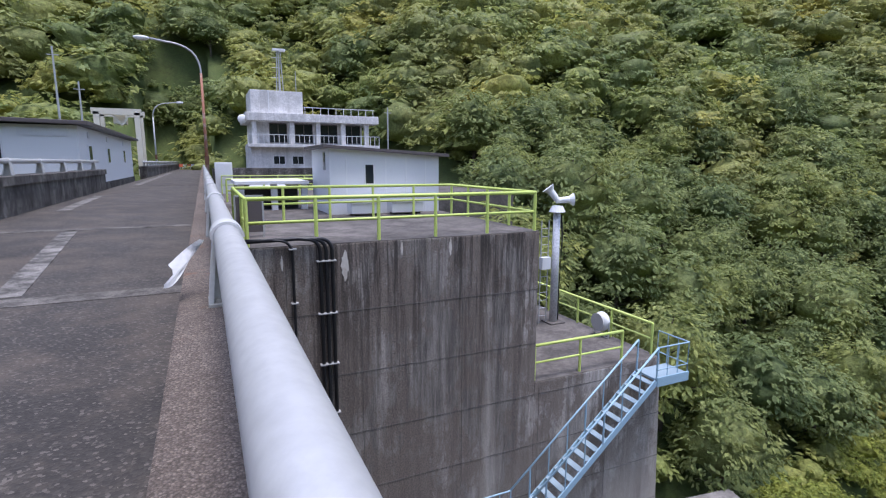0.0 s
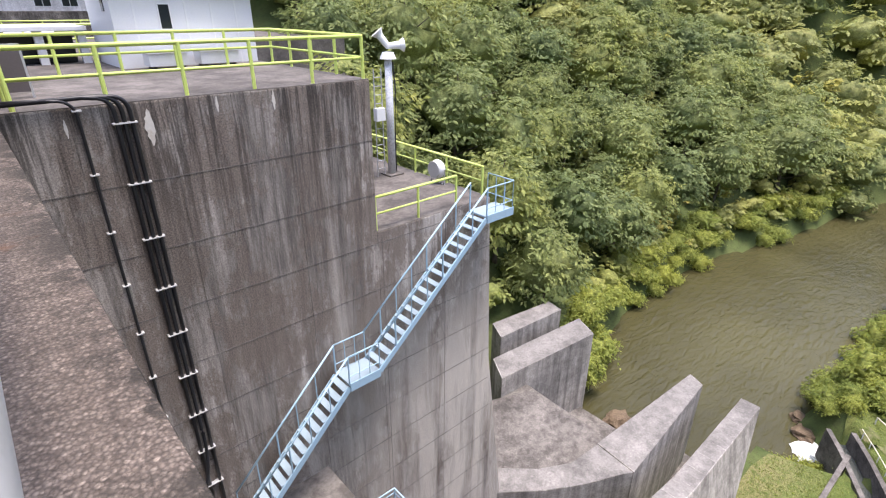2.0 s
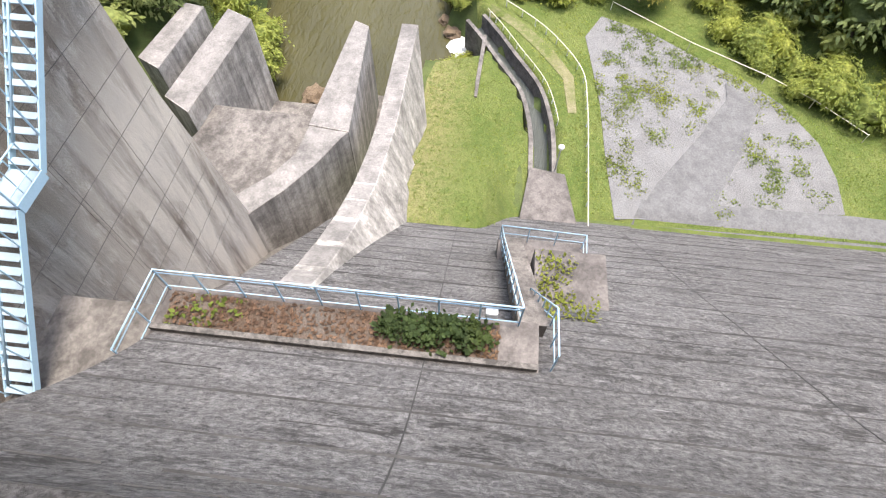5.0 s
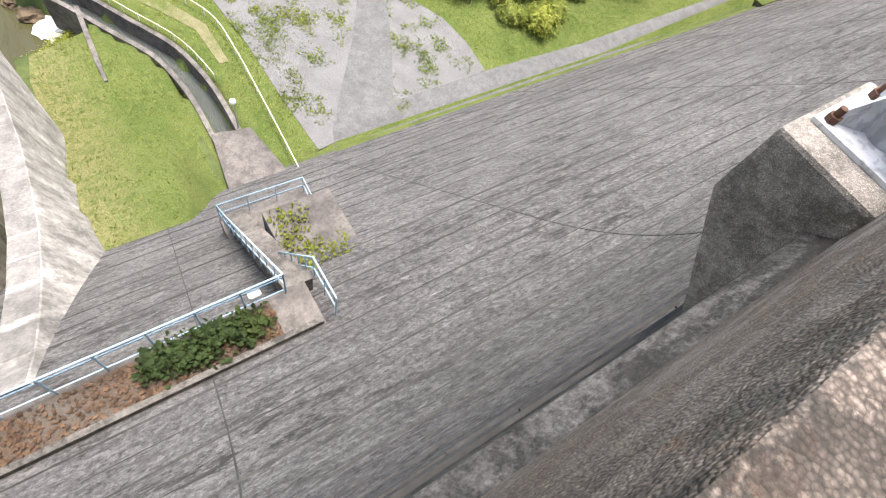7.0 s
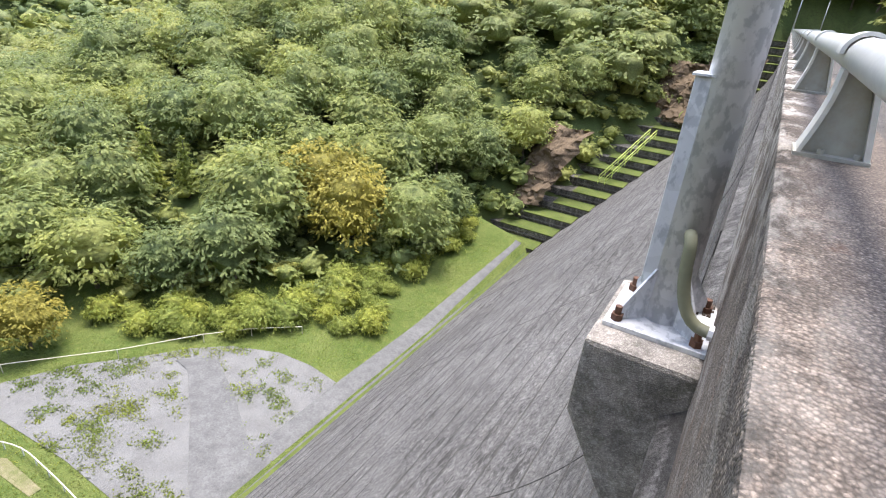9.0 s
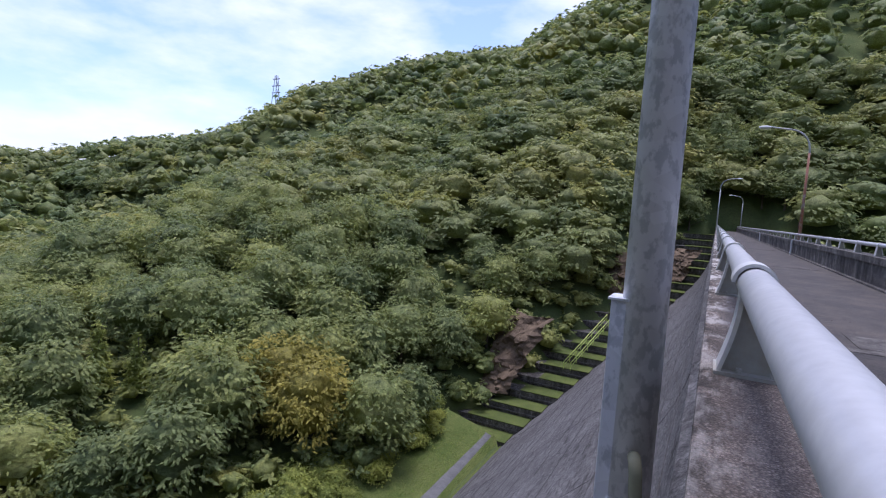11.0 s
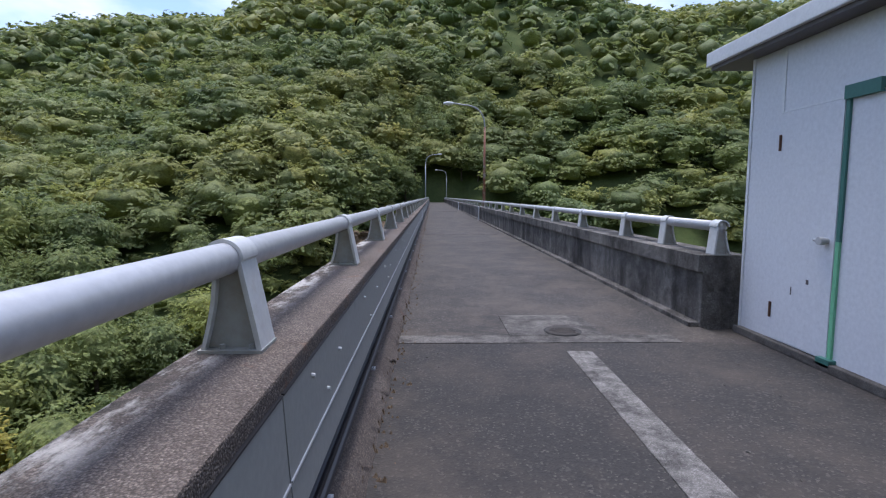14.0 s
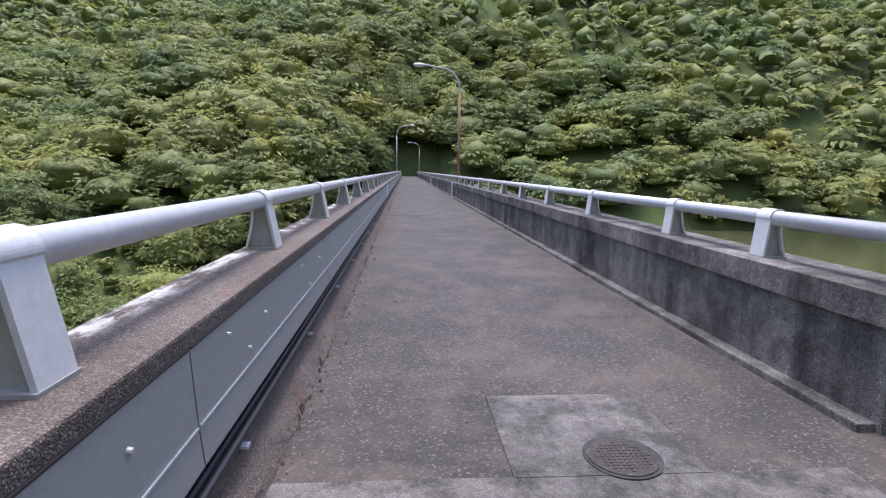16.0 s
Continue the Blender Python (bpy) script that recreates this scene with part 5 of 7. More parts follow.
part("cable", bm, m_black, tray, "black cables under the tray")
bm = boxed((-0.20, -0.02, 0.195), (-0.118, 0.02, 0.207))
add_box(bm, (-0.127, -0.02, 0.12), (-0.118, 0.02, 0.20))
br = finish("bracket", bm, m_galv)
BRACKET = br.data
bpy.data.objects.remove(br)
for i in range(60):
    o = new("bracket", BRACKET)
    o.parent = tray
    o.matrix_basis = Matrix.Translation((0, 0.6 - i * 1.5, 0))


def crumbled_kerb():
    """A broken, rounded kerb of earth and mortar along the parapet's foot."""
    bm = bmesh.new()
    prof = ((-0.115, -0.02), (-0.115, 0.19), (-0.165, 0.165), (-0.215, 0.105), (-0.25, 0.055), (-0.275, 0.012), (-0.285, -0.02))
    rings = []
    for y in np.concatenate([np.arange(0.5, -14, -0.06), np.arange(-14, Y0, -1.0)]):
        row = []
        for k, (x, z) in enumerate(prof):
            w = noise.noise(Vector((x * 9, y * 5, z * 9))) * 0.03 + noise.noise(Vector((x * 30, y * 16, k))) * 0.016 if 1 < k < 6 else 0
            row.append(bm.verts.new((x + w, y, z + 0.8 * w)))
        rings.append(row)
    for a, b in zip(rings, rings[1:]):
        for k in range(len(prof) - 1):
            bm.faces.new((a[k], a[k + 1], b[k + 1], b[k]))
    bmesh.ops.recalc_face_normals(bm, faces=bm.faces)
    return bm


# broken kerb of soil and grit at the parapet's foot
bm = bmesh.new()
for i in range(2600):
    y = 2.0 - 60 * rng.random() ** 1.6
    x = -0.20 - abs(rng.normal()) * 0.08
    w = rng.uniform(0.006, 0.030)
    h = rng.uniform(0.3, 1.0) * w + max(0, 0.105 - 1.2 * (-0.20 - x))
    v = [bm.verts.new((x + w * math.cos(t), y + w * 1.3 * math.sin(t), -0.01)) for t in (0.3, 2.2, 4.3)]
    top_ = bm.verts.new((x, y, h + road_z(y)))
    for k in range(3):
        bm.faces.new((v[k], v[(k + 1) % 3], top_))
tagged(finish("grit_kerb", bm, m_rock), "crumbled grit and soil along the parapet's foot", "grit", kind="stuff")
tagged(finish("kerb_mortar", crumbled_kerb(), m_par), "worn earthy kerb under the cable tray", "kerb", kind="structure")

# a scrap of clear plastic sheet tied to the railing
bm = bmesh.new()
g = [[bm.verts.new((-0.02 - 0.13 * v + 0.02 * math.sin(5 * u), 4.62 + 0.05 * math.sin(4 * v + 2 * u) - 0.10 * v * u, 1.07 - 0.10 * v - (0.03 + 0.16 * v * (1.35 - v)) * u)) for u in [i / 5 for i in range(6)]] for v in [i / 7 for i in range(8)]]
for r, q in zip(g, g[1:]):
    for k in range(5):
        bm.faces.new((r[k], r[k + 1], q[k + 1], q[k]))
bmesh.ops.solidify(bm, geom=bm.faces[:], thickness=0.003)
tagged(finish("plastic_sheet", bm, m_white), "torn white plastic sheet tied to the railing post", "plastic sheet")

# ---- lamp pole on its pedestal ----
ped = tagged(finish("pole_pedestal", bevelled(prism([(0.255, 0.02), (0.69, 0.02), (0.70, -0.36), (0.335, -1.02), (0.255, -1.02)], "y", -0.34, 0.30), 0.025), m_ped), "mossy corbelled concrete pedestal on the dam face", "pedestal", kind="structure")
pole = thing("steel_pole", "tall mottled galvanised steel pole bolted to a pedestal", "pole", (0.46, -0.04, 0.02))
part("shaft", rod((0, 0, 0.02), (0, 0, 6.4), 0.084, 28, 0.066), m_galv, pole, smooth=True)
bm = boxed((-0.20, -0.20, 0.0), (0.20, 0.20, 0.022), 0.003)
part("base_plate", bm, m_galv, pole)
for a in range(4):
    q = Matrix.Rotation(math.pi / 4 + a * math.pi / 2, 4, "Z")
    bm = prism([(0.075, 0.02), (0.235, 0.02), (0.235, 0.045), (0.09, 0.25), (0.075, 0.25)], "y", -0.005, 0.005)
    bmesh.ops.transform(bm, matrix=q, verts=bm.verts)
    part("gusset", bm, m_galv, pole)
for sx, sy in ((-1, 1), (1, 1), (1, -1), (-1, -1)):
    bm = rod((0.155 * sx, 0.155 * sy, 0.02), (0.155 * sx, 0.155 * sy, 0.05), 0.026, 6)
    add_rod(bm, (0.155 * sx, 0.155 * sy, 0.05), (0.155 * sx, 0.155 * sy, 0.085), 0.015, 10)
    part("anchor_bolt", bm, m_rust, pole, "rusted anchor bolt")
box_ = part("cable_cover", bevelled(boxed((0.05, -0.055, 0.17), (0.115, 0.055, 1.0)), 0.006), m_galv, pole)
part("cover_lip", boxed((0.04, -0.065, 1.0), (0.125, 0.065, 1.008)), m_galv, box_)
part("conduit", tube([(-0.02, 0.085, 0.44), (-0.03, 0.125, 0.43)] + arc((-0.035, 0.13, 0.40), (-0.05, 0.15, 0.10), (-0.17, 0.16, 0.10), 8) + [(-0.215, 0.165, 0.10)], 0.024, 12), m_conduit, pole, "lichen-stained bent conduit", smooth=True)
part("conduit_nut", rod((-0.185, 0.162, 0.10), (-0.225, 0.167, 0.10), 0.032, 8), m_galv, pole)
bm = bmesh.new()
for i in range(90):
    x, y = rng.uniform(0.27, 0.42), rng.uniform(-0.33, -0.08)
    add_box(bm, (x, y, 0.015), (x + rng.uniform(0.01, 0.03), y + rng.uniform(0.01, 0.03), 0.03 + 0.02 * rng.random()))
tagged(finish("dead_leaves", bm, m_litter), "brown dead leaves caught behind the pole", "leaf litter", kind="stuff")

# ---- steel stair down the pier ----
stair = thing("steel_stair", "pale blue painted steel stair hung on the pier wall", "staircase")
SY0, SY1 = 12.36, 13.12


def flight(xa, za, xb, zb, n):
    dx, dz = (xb - xa) / n, (zb - za) / n
    for y in (SY0, SY1):
        st = part("stringer", bar((xa, y, za - 0.08), (xb, y, zb - 0.08), 0.045, 0.17), m_blue, stair)
    for i in range(n):
        x, z = xa + dx * (i + 0.5), za + dz * (i + 0.5)
        part("tread", boxed((x - 0.105, SY0 + 0.025, z - 0.02), (x + 0.105, SY1 - 0.025, z + 0.012), 0.004), m_tread, stair)
    for y in (SY0, SY1):
        hr = part("handrail", rod((xa, y, za + 0.95), (xb, y, zb + 0.95), 0.028, 10), m_blue, stair, smooth=True)
        k = max(3, int(abs(xb - xa) / 0.62))
        for i in range(k + 1):
            x, z = xa + (xb - xa) * i / k, za + (zb - za) * i / k
            part("baluster", rod((x, y, z), (x, y, z + 0.95), 0.019 if i % 3 else 0.027, 8), m_blue, hr)


def landing(xa, xb, z, sides):
    part("landing_plate", boxed((xa, SY0 - 0.02, z - 0.06), (xb, SY1 + 0.05, z), 0.005), m_tread, stair)
    part("landing_frame", boxed((xa, SY0 - 0.05, z - 0.22), (xb, SY0 - 0.02, z + 0.06), 0.004), m_blue, stair)
    for pts in sides:
        rail = part("handrail", tube([(*p, z + 0.95) for p in pts], 0.022, 10), m_blue, stair, smooth=True)
        part("toe_rail", tube([(*p, z + 0.28) for p in pts], 0.016, 8), m_blue, rail)
        for a, b in zip(pts, pts[1:]):
            k = max(2, int(math.dist(a, b) / 0.35))
            for i in range(k + 1):
                x, y = a[0] + (b[0] - a[0]) * i / k, a[1] + (b[1] - a[1]) * i / k
                part("baluster", rod((x, y, z), (x, y, z + 0.95), 0.014, 8), m_blue, rail)


flight(11.5, -4.72, 7.15, -8.42, 16)
flight(6.1, -8.45, 2.75, -11.72, 14)
landing(11.5, 12.75, -4.72, [[(11.5, SY0), (12.72, SY0), (12.72, 13.5)]])
landing(6.1, 7.15, -8.44, [[(6.1, SY0), (7.15, SY0)], [(6.1, SY1), (7.15, SY1)]])

# ---- yellow-green railings on the pier ----


def rail_run(name, label, pts, h, gap, mat, mids=(0.5,), r=0.030, cat="railing"):
    """Posts, a top rail and mid rails along a polyline of (x, y, z) feet."""
    t = thing(name, label, cat)
    part("top_rail", tube([(x, y, z + h) for x, y, z in pts], r, 10), mat, t, smooth=True)
    for f in mids:
        part("mid_rail", tube([(x, y, z + h * f) for x, y, z in pts], r * 0.75, 8), mat, t, smooth=True)
    for a, b in zip(pts, pts[1:]):
        k = max(1, round(math.dist(a, b) / gap))
        for i in range(k + (b == pts[-1])):
            p = Vector(a).lerp(Vector(b), i / k)
            part("post", rod(p, p + Vector((0, 0, h)), r * 0.95, 8), mat, t)
    return t


GL = "yellow-green painted pipe railing on the spillway pier"
ZT = -0.335
rail_run("railing", GL, [(0.75, 18.5, ZT), (0.75, 13.42, ZT), (7.85, 13.42, ZT), (7.85, 18.5, ZT), (0.75, 18.5, ZT)], 1.0, 1.32, m_green, r=0.045)
rail_run("railing", GL, [(0.9, 27.0, ZT), (7.2, 27.0, ZT), (7.2, 33.0, ZT)], 1.0, 1.5, m_green, r=0.045)
rail_run("railing", GL, [(0.9, 33.5, ZT), (8.4, 33.5, ZT)], 1.0, 1.5, m_green)
ZP = -4.54
rail_run("railing", "yellow-green pipe railing along the lower platform", [(8.0, 13.42, ZP), (11.15, 13.42, ZP)], 1.0, 1.55, m_green, r=0.042)
rail_run("railing", "yellow-green pipe railing at the platform's outer edge", [(12.55, 13.6, ZP), (12.55, 20.8, ZP), (8.1, 20.8, ZP)], 1.0, 1.8, m_green, r=0.042)
# pier continues behind the shed
tagged(finish("gate_deck", boxed((0.41, 24.55, -1.2), (9.0, 40.0, -0.34)), m_top), "stained concrete gate deck behind the pier", "deck", kind="structure")

# siren mast on the platform
mast = thing("siren_mast", "grey steel mast with white horn loudspeakers on the platform", "mast", (11.72, 17.6, ZP))
part("shaft", rod((0, 0, 0), (0, 0, 4.25), 0.15, 16, 0.13), m_galv, mast, smooth=True)
part("base", boxed((-0.32, -0.32, 0), (0.32, 0.32, 0.06), 0.01), m_top, mast)
part("cap", rod((0, 0, 4.2), (0, 0, 4.42), 0.30, 16, 0.20), m_white, mast, "white domed cap")
for a, tilt in ((2.6, 0.9), (-0.35, 0.05)):
    d = Vector((math.cos(a) * math.cos(tilt), math.sin(a) * math.cos(tilt), math.sin(tilt)))
    bm = bmesh.new()
    add_rod(bm, Vector((0, 0, 4.62)) - d * 0.05, Vector((0, 0, 4.62)) + d * 0.42, 0.10, 14, 0.13)
    add_rod(bm, Vector((0, 0, 4.62)) + d * 0.42, Vector((0, 0, 4.62)) + d * 0.58, 0.13, 14, 0.24)
    part("horn", bm, m_white, mast, "white horn")
part("cable", tube([(0.16, -0.05, 4.1), (0.2, -0.1, 3.2), (0.16, -0.06, 1.2), (0.17, -0.05, 0.1)], 0.03, 8), m_black, mast)
for x in (-0.62, -0.30):
    part("ladder_rail", rod((x, 0.05, 0), (x, 0.05, 3.9), 0.022, 8), m_lampgrey, mast)
for i in range(12):
    part("rung", rod((-0.62, 0.05, 0.3 + 0.3 * i), (-0.30, 0.05, 0.3 + 0.3 * i), 0.014, 6), m_lampgrey, mast)
part("switch_box", bevelled(boxed((-0.66, -0.12, 2.1), (-0.28, 0.1, 2.55)), 0.01), m_white, mast)

lampw = thing("floodlight", "round white floodlight clamped on the platform railing", "floodlight", (12.3, 15.6, -4.0))
bm = bmesh.new()
bmesh.ops.create_uvsphere(bm, u_segments=20, v_segments=12, radius=0.34)
for v in bm.verts:
    v.co.x *= 0.6
part("housing", bm, m_white, lampw, smooth=True)
part("rim", rod((-0.18, 0, 0), (-0.22, 0, 0), 0.31, 20), m_clip, lampw)
bm = bmesh.new()
add_rod(bm, (0, -0.36, -0.54), (0, -0.36, 0.05), 0.02, 8)
add_rod(bm, (0, 0.36, -0.54), (0, 0.36, 0.05), 0.02, 8)
add_rod(bm, (0, -0.36, -0.52), (0, 0.36, -0.52), 0.02, 8)
part("yoke", bm, m_lampgrey, lampw)

# shed on the pier
shed = thing("pier_shed", "pale blue-grey panelled shed on the spillway pier", "shed", (3.85, 19.6, ZT))
W, D = 4.0, 3.0
part("wall", prism([(0, 0), (W, 0), (W, 1.98), (0, 2.22)], "y", 0, D), m_shed, shed)
part("roof", bevelled(prism([(-0.25, 2.235), (W + 0.3, 1.965), (W + 0.3, 2.07), (-0.25, 2.34)], "y", -0.25, D + 0.2), 0.01), m_roof, shed, "dark thin lean-to roof")
win = part("window", boxed((1.20, -0.03, 1.0), (1.55, 0.02, 1.72), 0.005), m_white, shed)
part("pane", boxed((1.235, -0.036, 1.04), (1.515, -0.028, 1.68)), m_glass, win)
part("vent", boxed((-0.03, 0.6, 1.5), (0.0, 0.85, 2.1)), m_glass, shed)
for x in (0.55, 1.95, 2.7, 3.45):
    part("batten", boxed((x, -0.012, 0.0), (x + 0.05, 0.0, 1.95)), m_white, shed)
for x, w in ((4.35, 1.05), (5.75, 1.15)):
    u = thing("equipment_box", "white sheet-metal equipment box beside the shed", "cabinet", (x, 18.75, ZT), group="boxes on the pier")
    part("body", bevelled(boxed((0, 0, 0.08), (w, 0.6, 0.42)), 0.015), m_white, u)
    part("lid", bevelled(boxed((-0.03, -0.03, 0.42), (w + 0.03, 0.63, 0.47)), 0.01), m_white, u)
    part("foot", boxed((0.08, 0.1, 0), (0.2, 0.5, 0.08)), m_top, u)
    part("foot", boxed((w - 0.2, 0.1, 0), (w - 0.08, 0.5, 0.08)), m_top, u)
shel = thing("canopy_shelter", "white flat-roofed shelter over dark gate machinery", "shelter", (1.0, 22.2, ZT))
part("roof_slab", bevelled(boxed((0.0, -0.2, 0.95), (2.6, 2.4, 1.08)), 0.015), m_white, shel)
for x in (0.1, 1.25, 2.35):
    part("column", boxed((x, 0, 0), (x + 0.22, 0.25, 0.95)), m_white, shel)
part("machine_casing", bevelled(boxed((0.3, 0.6, 0), (2.3, 2.0, 0.8)), 0.04), m_black, shel, "dark machine casing")
hat = thing("gate_hoist", "white rounded hoist housing behind the railing", "hoist", (2.9, 29.5, ZT))
part("drum", rod((0, 0, 0.55), (0, 0, 0.8), 0.9, 24, 0.75), m_white, hat)
part("base", rod((0, 0, 0), (0, 0, 0.55), 0.6, 16), m_black, hat)
cabn = thing("sign_frame", "grey framed panel standing by the parapet", "panel", (0.62, 15.0, ZT))
part("panel_sheet", boxed((0, 0, 0.12), (0.62, 0.03, 0.95)), m_roof, cabn)
for a, b in (((0, 0.012, 0), (0, 0.012, 0.98)), ((0.62, 0.012, 0), (0.62, 0.012, 0.98)), ((0, 0.012, 0.97), (0.62, 0.012, 0.97))):
    part("frame", bar(a, b, 0.04, 0.04), m_lampgrey, cabn)

# cables down the pier wall
cables = thing("cable_run", "black cables clipped down the stained pier wall", "cable")
for x, z1, r in ((1.62, -8.6, 0.03), (2.20, -12.0, 0.042), (2.33, -8.3, 0.042), (2.46, -12.0, 0.042)):
    start = [(0.46, WY - 0.06, -0.16 - 0.04 * (x > 2)), (x - 0.45, WY - 0.07, -0.18)]
    P = start + arc((x - 0.3, WY - 0.09, -0.20), (x, WY - 0.10, -0.20), (x, WY - 0.07, -0.55), 8) + [(x, WY - 0.07, z1)]
    if z1 > -10:
        P += arc((x, WY - 0.07, z1 - 0.1), (x, WY - 0.2, z1 - 1.3), (x - 0.5, WY - 0.5, z1 - 1.9), 8)
    part("cable", tube(P, r, 10), m_black, cables, smooth=True)
for i in range(10):
    z = -0.7 - 1.18 * i
    part("clip", boxed((2.12, WY - 0.125, z - 0.012), (2.54, WY, z + 0.016), 0.004), m_clip, cables, "pale galvanised clip")
    if i < 8:
        part("clip", boxed((1.55, WY - 0.115, z + 0.288), (1.70, WY, z + 0.316), 0.004), m_clip, cables, "pale galvanised clip")
# lime stains and patches on the wall
for x, z, w, h in ((2.75, -0.85, 0.16, 0.62), (4.1, -0.55, 0.05, 0.28), (5.35, -0.6, 0.07, 0.36), (1.4, -0.7, 0.05, 0.3)):
    k = 18
    ring = [(x + w * 0.5 * math.cos(2 * math.pi * i / k) * (1 + 0.25 * math.sin(3 * i)), z + h * 0.5 * math.sin(2 * math.pi * i / k) * (1 + 0.2 * math.sin(5 * i))) for i in range(k)]
    bm = prism(ring, "y", WY - 0.012, WY + 0.01)
    bmesh.ops.recalc_face_normals(bm, faces=bm.faces)
    tagged(finish("lime_stain", bm, m_lime), "crust of pale lime leached from the wall", "stain", kind="structure")

# corrugated lean-to in the recess
lean = thing("corrugated_roof", "white corrugated sheet roof in the recess by the dam", "roof", (0, 0, 0))
bm = bmesh.new()
rows = []
for i in range(72):
    y = 9.6 + 3.45 * i / 71
    rows.append([bm.verts.new((x, y, z + 0.035 * math.sin(i * 1.75))) for x, z in ((0.42, -5.95), (1.32, -6.45))])
for a, b in zip(rows, rows[1:]):
    bm.faces.new((a[0], a[1], b[1], b[0]))
bmesh.ops.solidify(bm, geom=bm.faces[:], thickness=0.01)
part("sheet", bm, m_sheet, lean)
for y in (9.8, 12.9):
    part("post", rod((1.25, y, -12), (1.25, y, -6.45), 0.05, 8), m_lampgrey, lean)

# ---- walkway shelf on the dam face ----
tagged(finish("walkway_shelf", bevelled(boxed((3.6, 0.35, -13.2), (5.62, 9.62, -10.62)), 0.02), m_top), "concrete walkway shelf across the dam face", "walkway", kind="structure")
draped("shelf_litter", [(4.45, 1.3), (5.45, 1.3), (5.45, 9.4), (4.6, 9.4)], m_litter, "dead brown leaves on the walkway", "leaf litter", 0.0, 0.5, base=lambda x, y: -10.585 + 0.03 * math.sin(9 * x) * math.cos(7 * y))
tagged(finish("shelf_kerb", boxed((4.38, 0.4, -10.62), (4.52, 9.6, -10.44), 0.01), m_strip), "pale kerb along the inner edge of the walkway", "kerb", kind="structure")
rail_run("railing", "pale blue steel railing along the walkway shelf", [(3.5, 9.62, -10.62), (5.5, 9.55, -10.62), (5.5, 0.85, -10.62)], 1.0, 0.95, m_blue, mids=(0.2, 0.85), r=0.024)
rail_run("railing", "pale blue steel railing beside the steps down the dam face", [(5.5, 0.85, -10.62), (11.2, 0.95, -16.4), (12.5, 0.98, -17.5)], 1.0, 0.95, m_blue, mids=(0.45,), r=0.024)
rail_run("railing", "short pale blue railing at the head of the steps", [(4.5, 0.05, -10.72), (5.75, 0.02, -10.95), (7.4, 0.35, -13.2)], 1.0, 0.6, m_blue, mids=(0.45,), r=0.024)
rail_run("railing", "pale blue railing round the lower landing", [(12.5, 0.98, -17.5), (12.4, -2.45, -17.5), (11.4, -2.4, -17.5)], 1.0, 1.1, m_blue, mids=(0.45,), r=0.024)
jb = thing("junction_box", "small white junction box on the walkway railing", "junction box", (5.45, 1.55, -9.95))
part("body", bevelled(boxed((-0.08, -0.14, -0.12), (0.08, 0.14, 0.12)), 0.012), m_white, jb)
part("door", boxed((-0.09, -0.11, -0.09), (-0.08, 0.11, 0.09)), m_white, jb)
steps = thing("face_steps", "worn concrete steps cut down the dam face", "steps", kind="structure")
for i in range(28):
    x = 5.62 + 0.235 * i
    z = -10.75 - 0.228 * i
    part("step", boxed((x, 0.12, z - 0.7), (x + 0.26, 0.86, z), 0.01), m_old, steps)
tagged(finish("gallery_block", bevelled(prism([(7.45, -14.0), (9.95, -14.0), (9.95, -18.5), (7.45, -18.5)], "y", -2.40, 0.0), 0.03), m_top), "pale concrete roof of the gallery entrance", "entrance block", kind="structure")
tagged(finish("gallery_doorway", prism([(-2.0, -17.45), (-1.1, -17.45), (-1.1, -15.6), (-2.0, -15.6)], "x", 9.90, 9.956), m_glass), "dark gallery doorway", "doorway", kind="structure")
tagged(finish("lower_landing", bevelled(boxed((9.0, -2.5, -20.5), (12.6, 1.05, -17.5)), 0.03), m_top), "concrete landing at the gallery entrance", "landing", kind="structure")
tagged(finish("culvert_slab", bevelled(prism([(17.5, -4.2), (22.5, -3.35), (22.87, -1.1), (17.5, -0.4)], "z", -26.5, -24.55), 0.03), m_top), "brown stained concrete slab over the culvert", "culvert", kind="structure")

# ---- chutes and their walls ----


def wall_strip(name, label, top, y0, y1, zb, foot, mat=None):
    """A wall along x with a stepped or sloping top; its outer side leans out to y = foot(x) at the bottom."""
    bm = bmesh.new()
    rings = [[bm.verts.new(p) for p in ((x, y0, z), (x, y1, z), (x, y1, zb), (x, foot(x), zb))] for x, z in top]
    for a, b in zip(rings, rings[1:]):
        for k in range(4):
            bm.faces.new((a[k], a[(k + 1) % 4], b[(k + 1) % 4], b[k]))
    bm.faces.new(rings[0])
    bm.faces.new(rings[-1][::-1])
    bmesh.ops.recalc_face_normals(bm, faces=bm.faces)
    bmesh.ops.bevel(bm, geom=[e for e in bm.edges if abs(e.verts[0].co.y - e.verts[1].co.y) < 0.01 and min(v.co.z for v in e.verts) > zb + 1 and abs(e.verts[0].co.x - e.verts[1].co.x) > 0.1], offset=0.03, segments=1, affect="EDGES")
    w = tagged(finish(name, bm, mat or m_chute), label, "training wall", kind="structure")
    bm = bmesh.new()
    for (xa, za), (xb, zc) in zip(top, top[1:]):
        n = max(1, int((xb - xa) / 1.2))
        for i in range(n):
            f, g = i / n, (i + 1) / n
            p, q = (xa + (xb - xa) * f + 0.01, za + (zc - za) * f), (xa + (xb - xa) * g - 0.01, za + (zc - za) * g)
            vs = [bm.verts.new((p[0], y0 + 0.03, p[1] + 0.004)), bm.verts.new((q[0], y0 + 0.03, q[1] + 0.004)), bm.verts.new((q[0], y1 - 0.03, q[1] + 0.004)), bm.verts.new((p[0], y1 - 0.03, p[1] + 0.004))]
            bm.faces.new(vs)
    part("wall_top", bm, m_pier_top, w, "stained wall top laid in slabs")
    return w


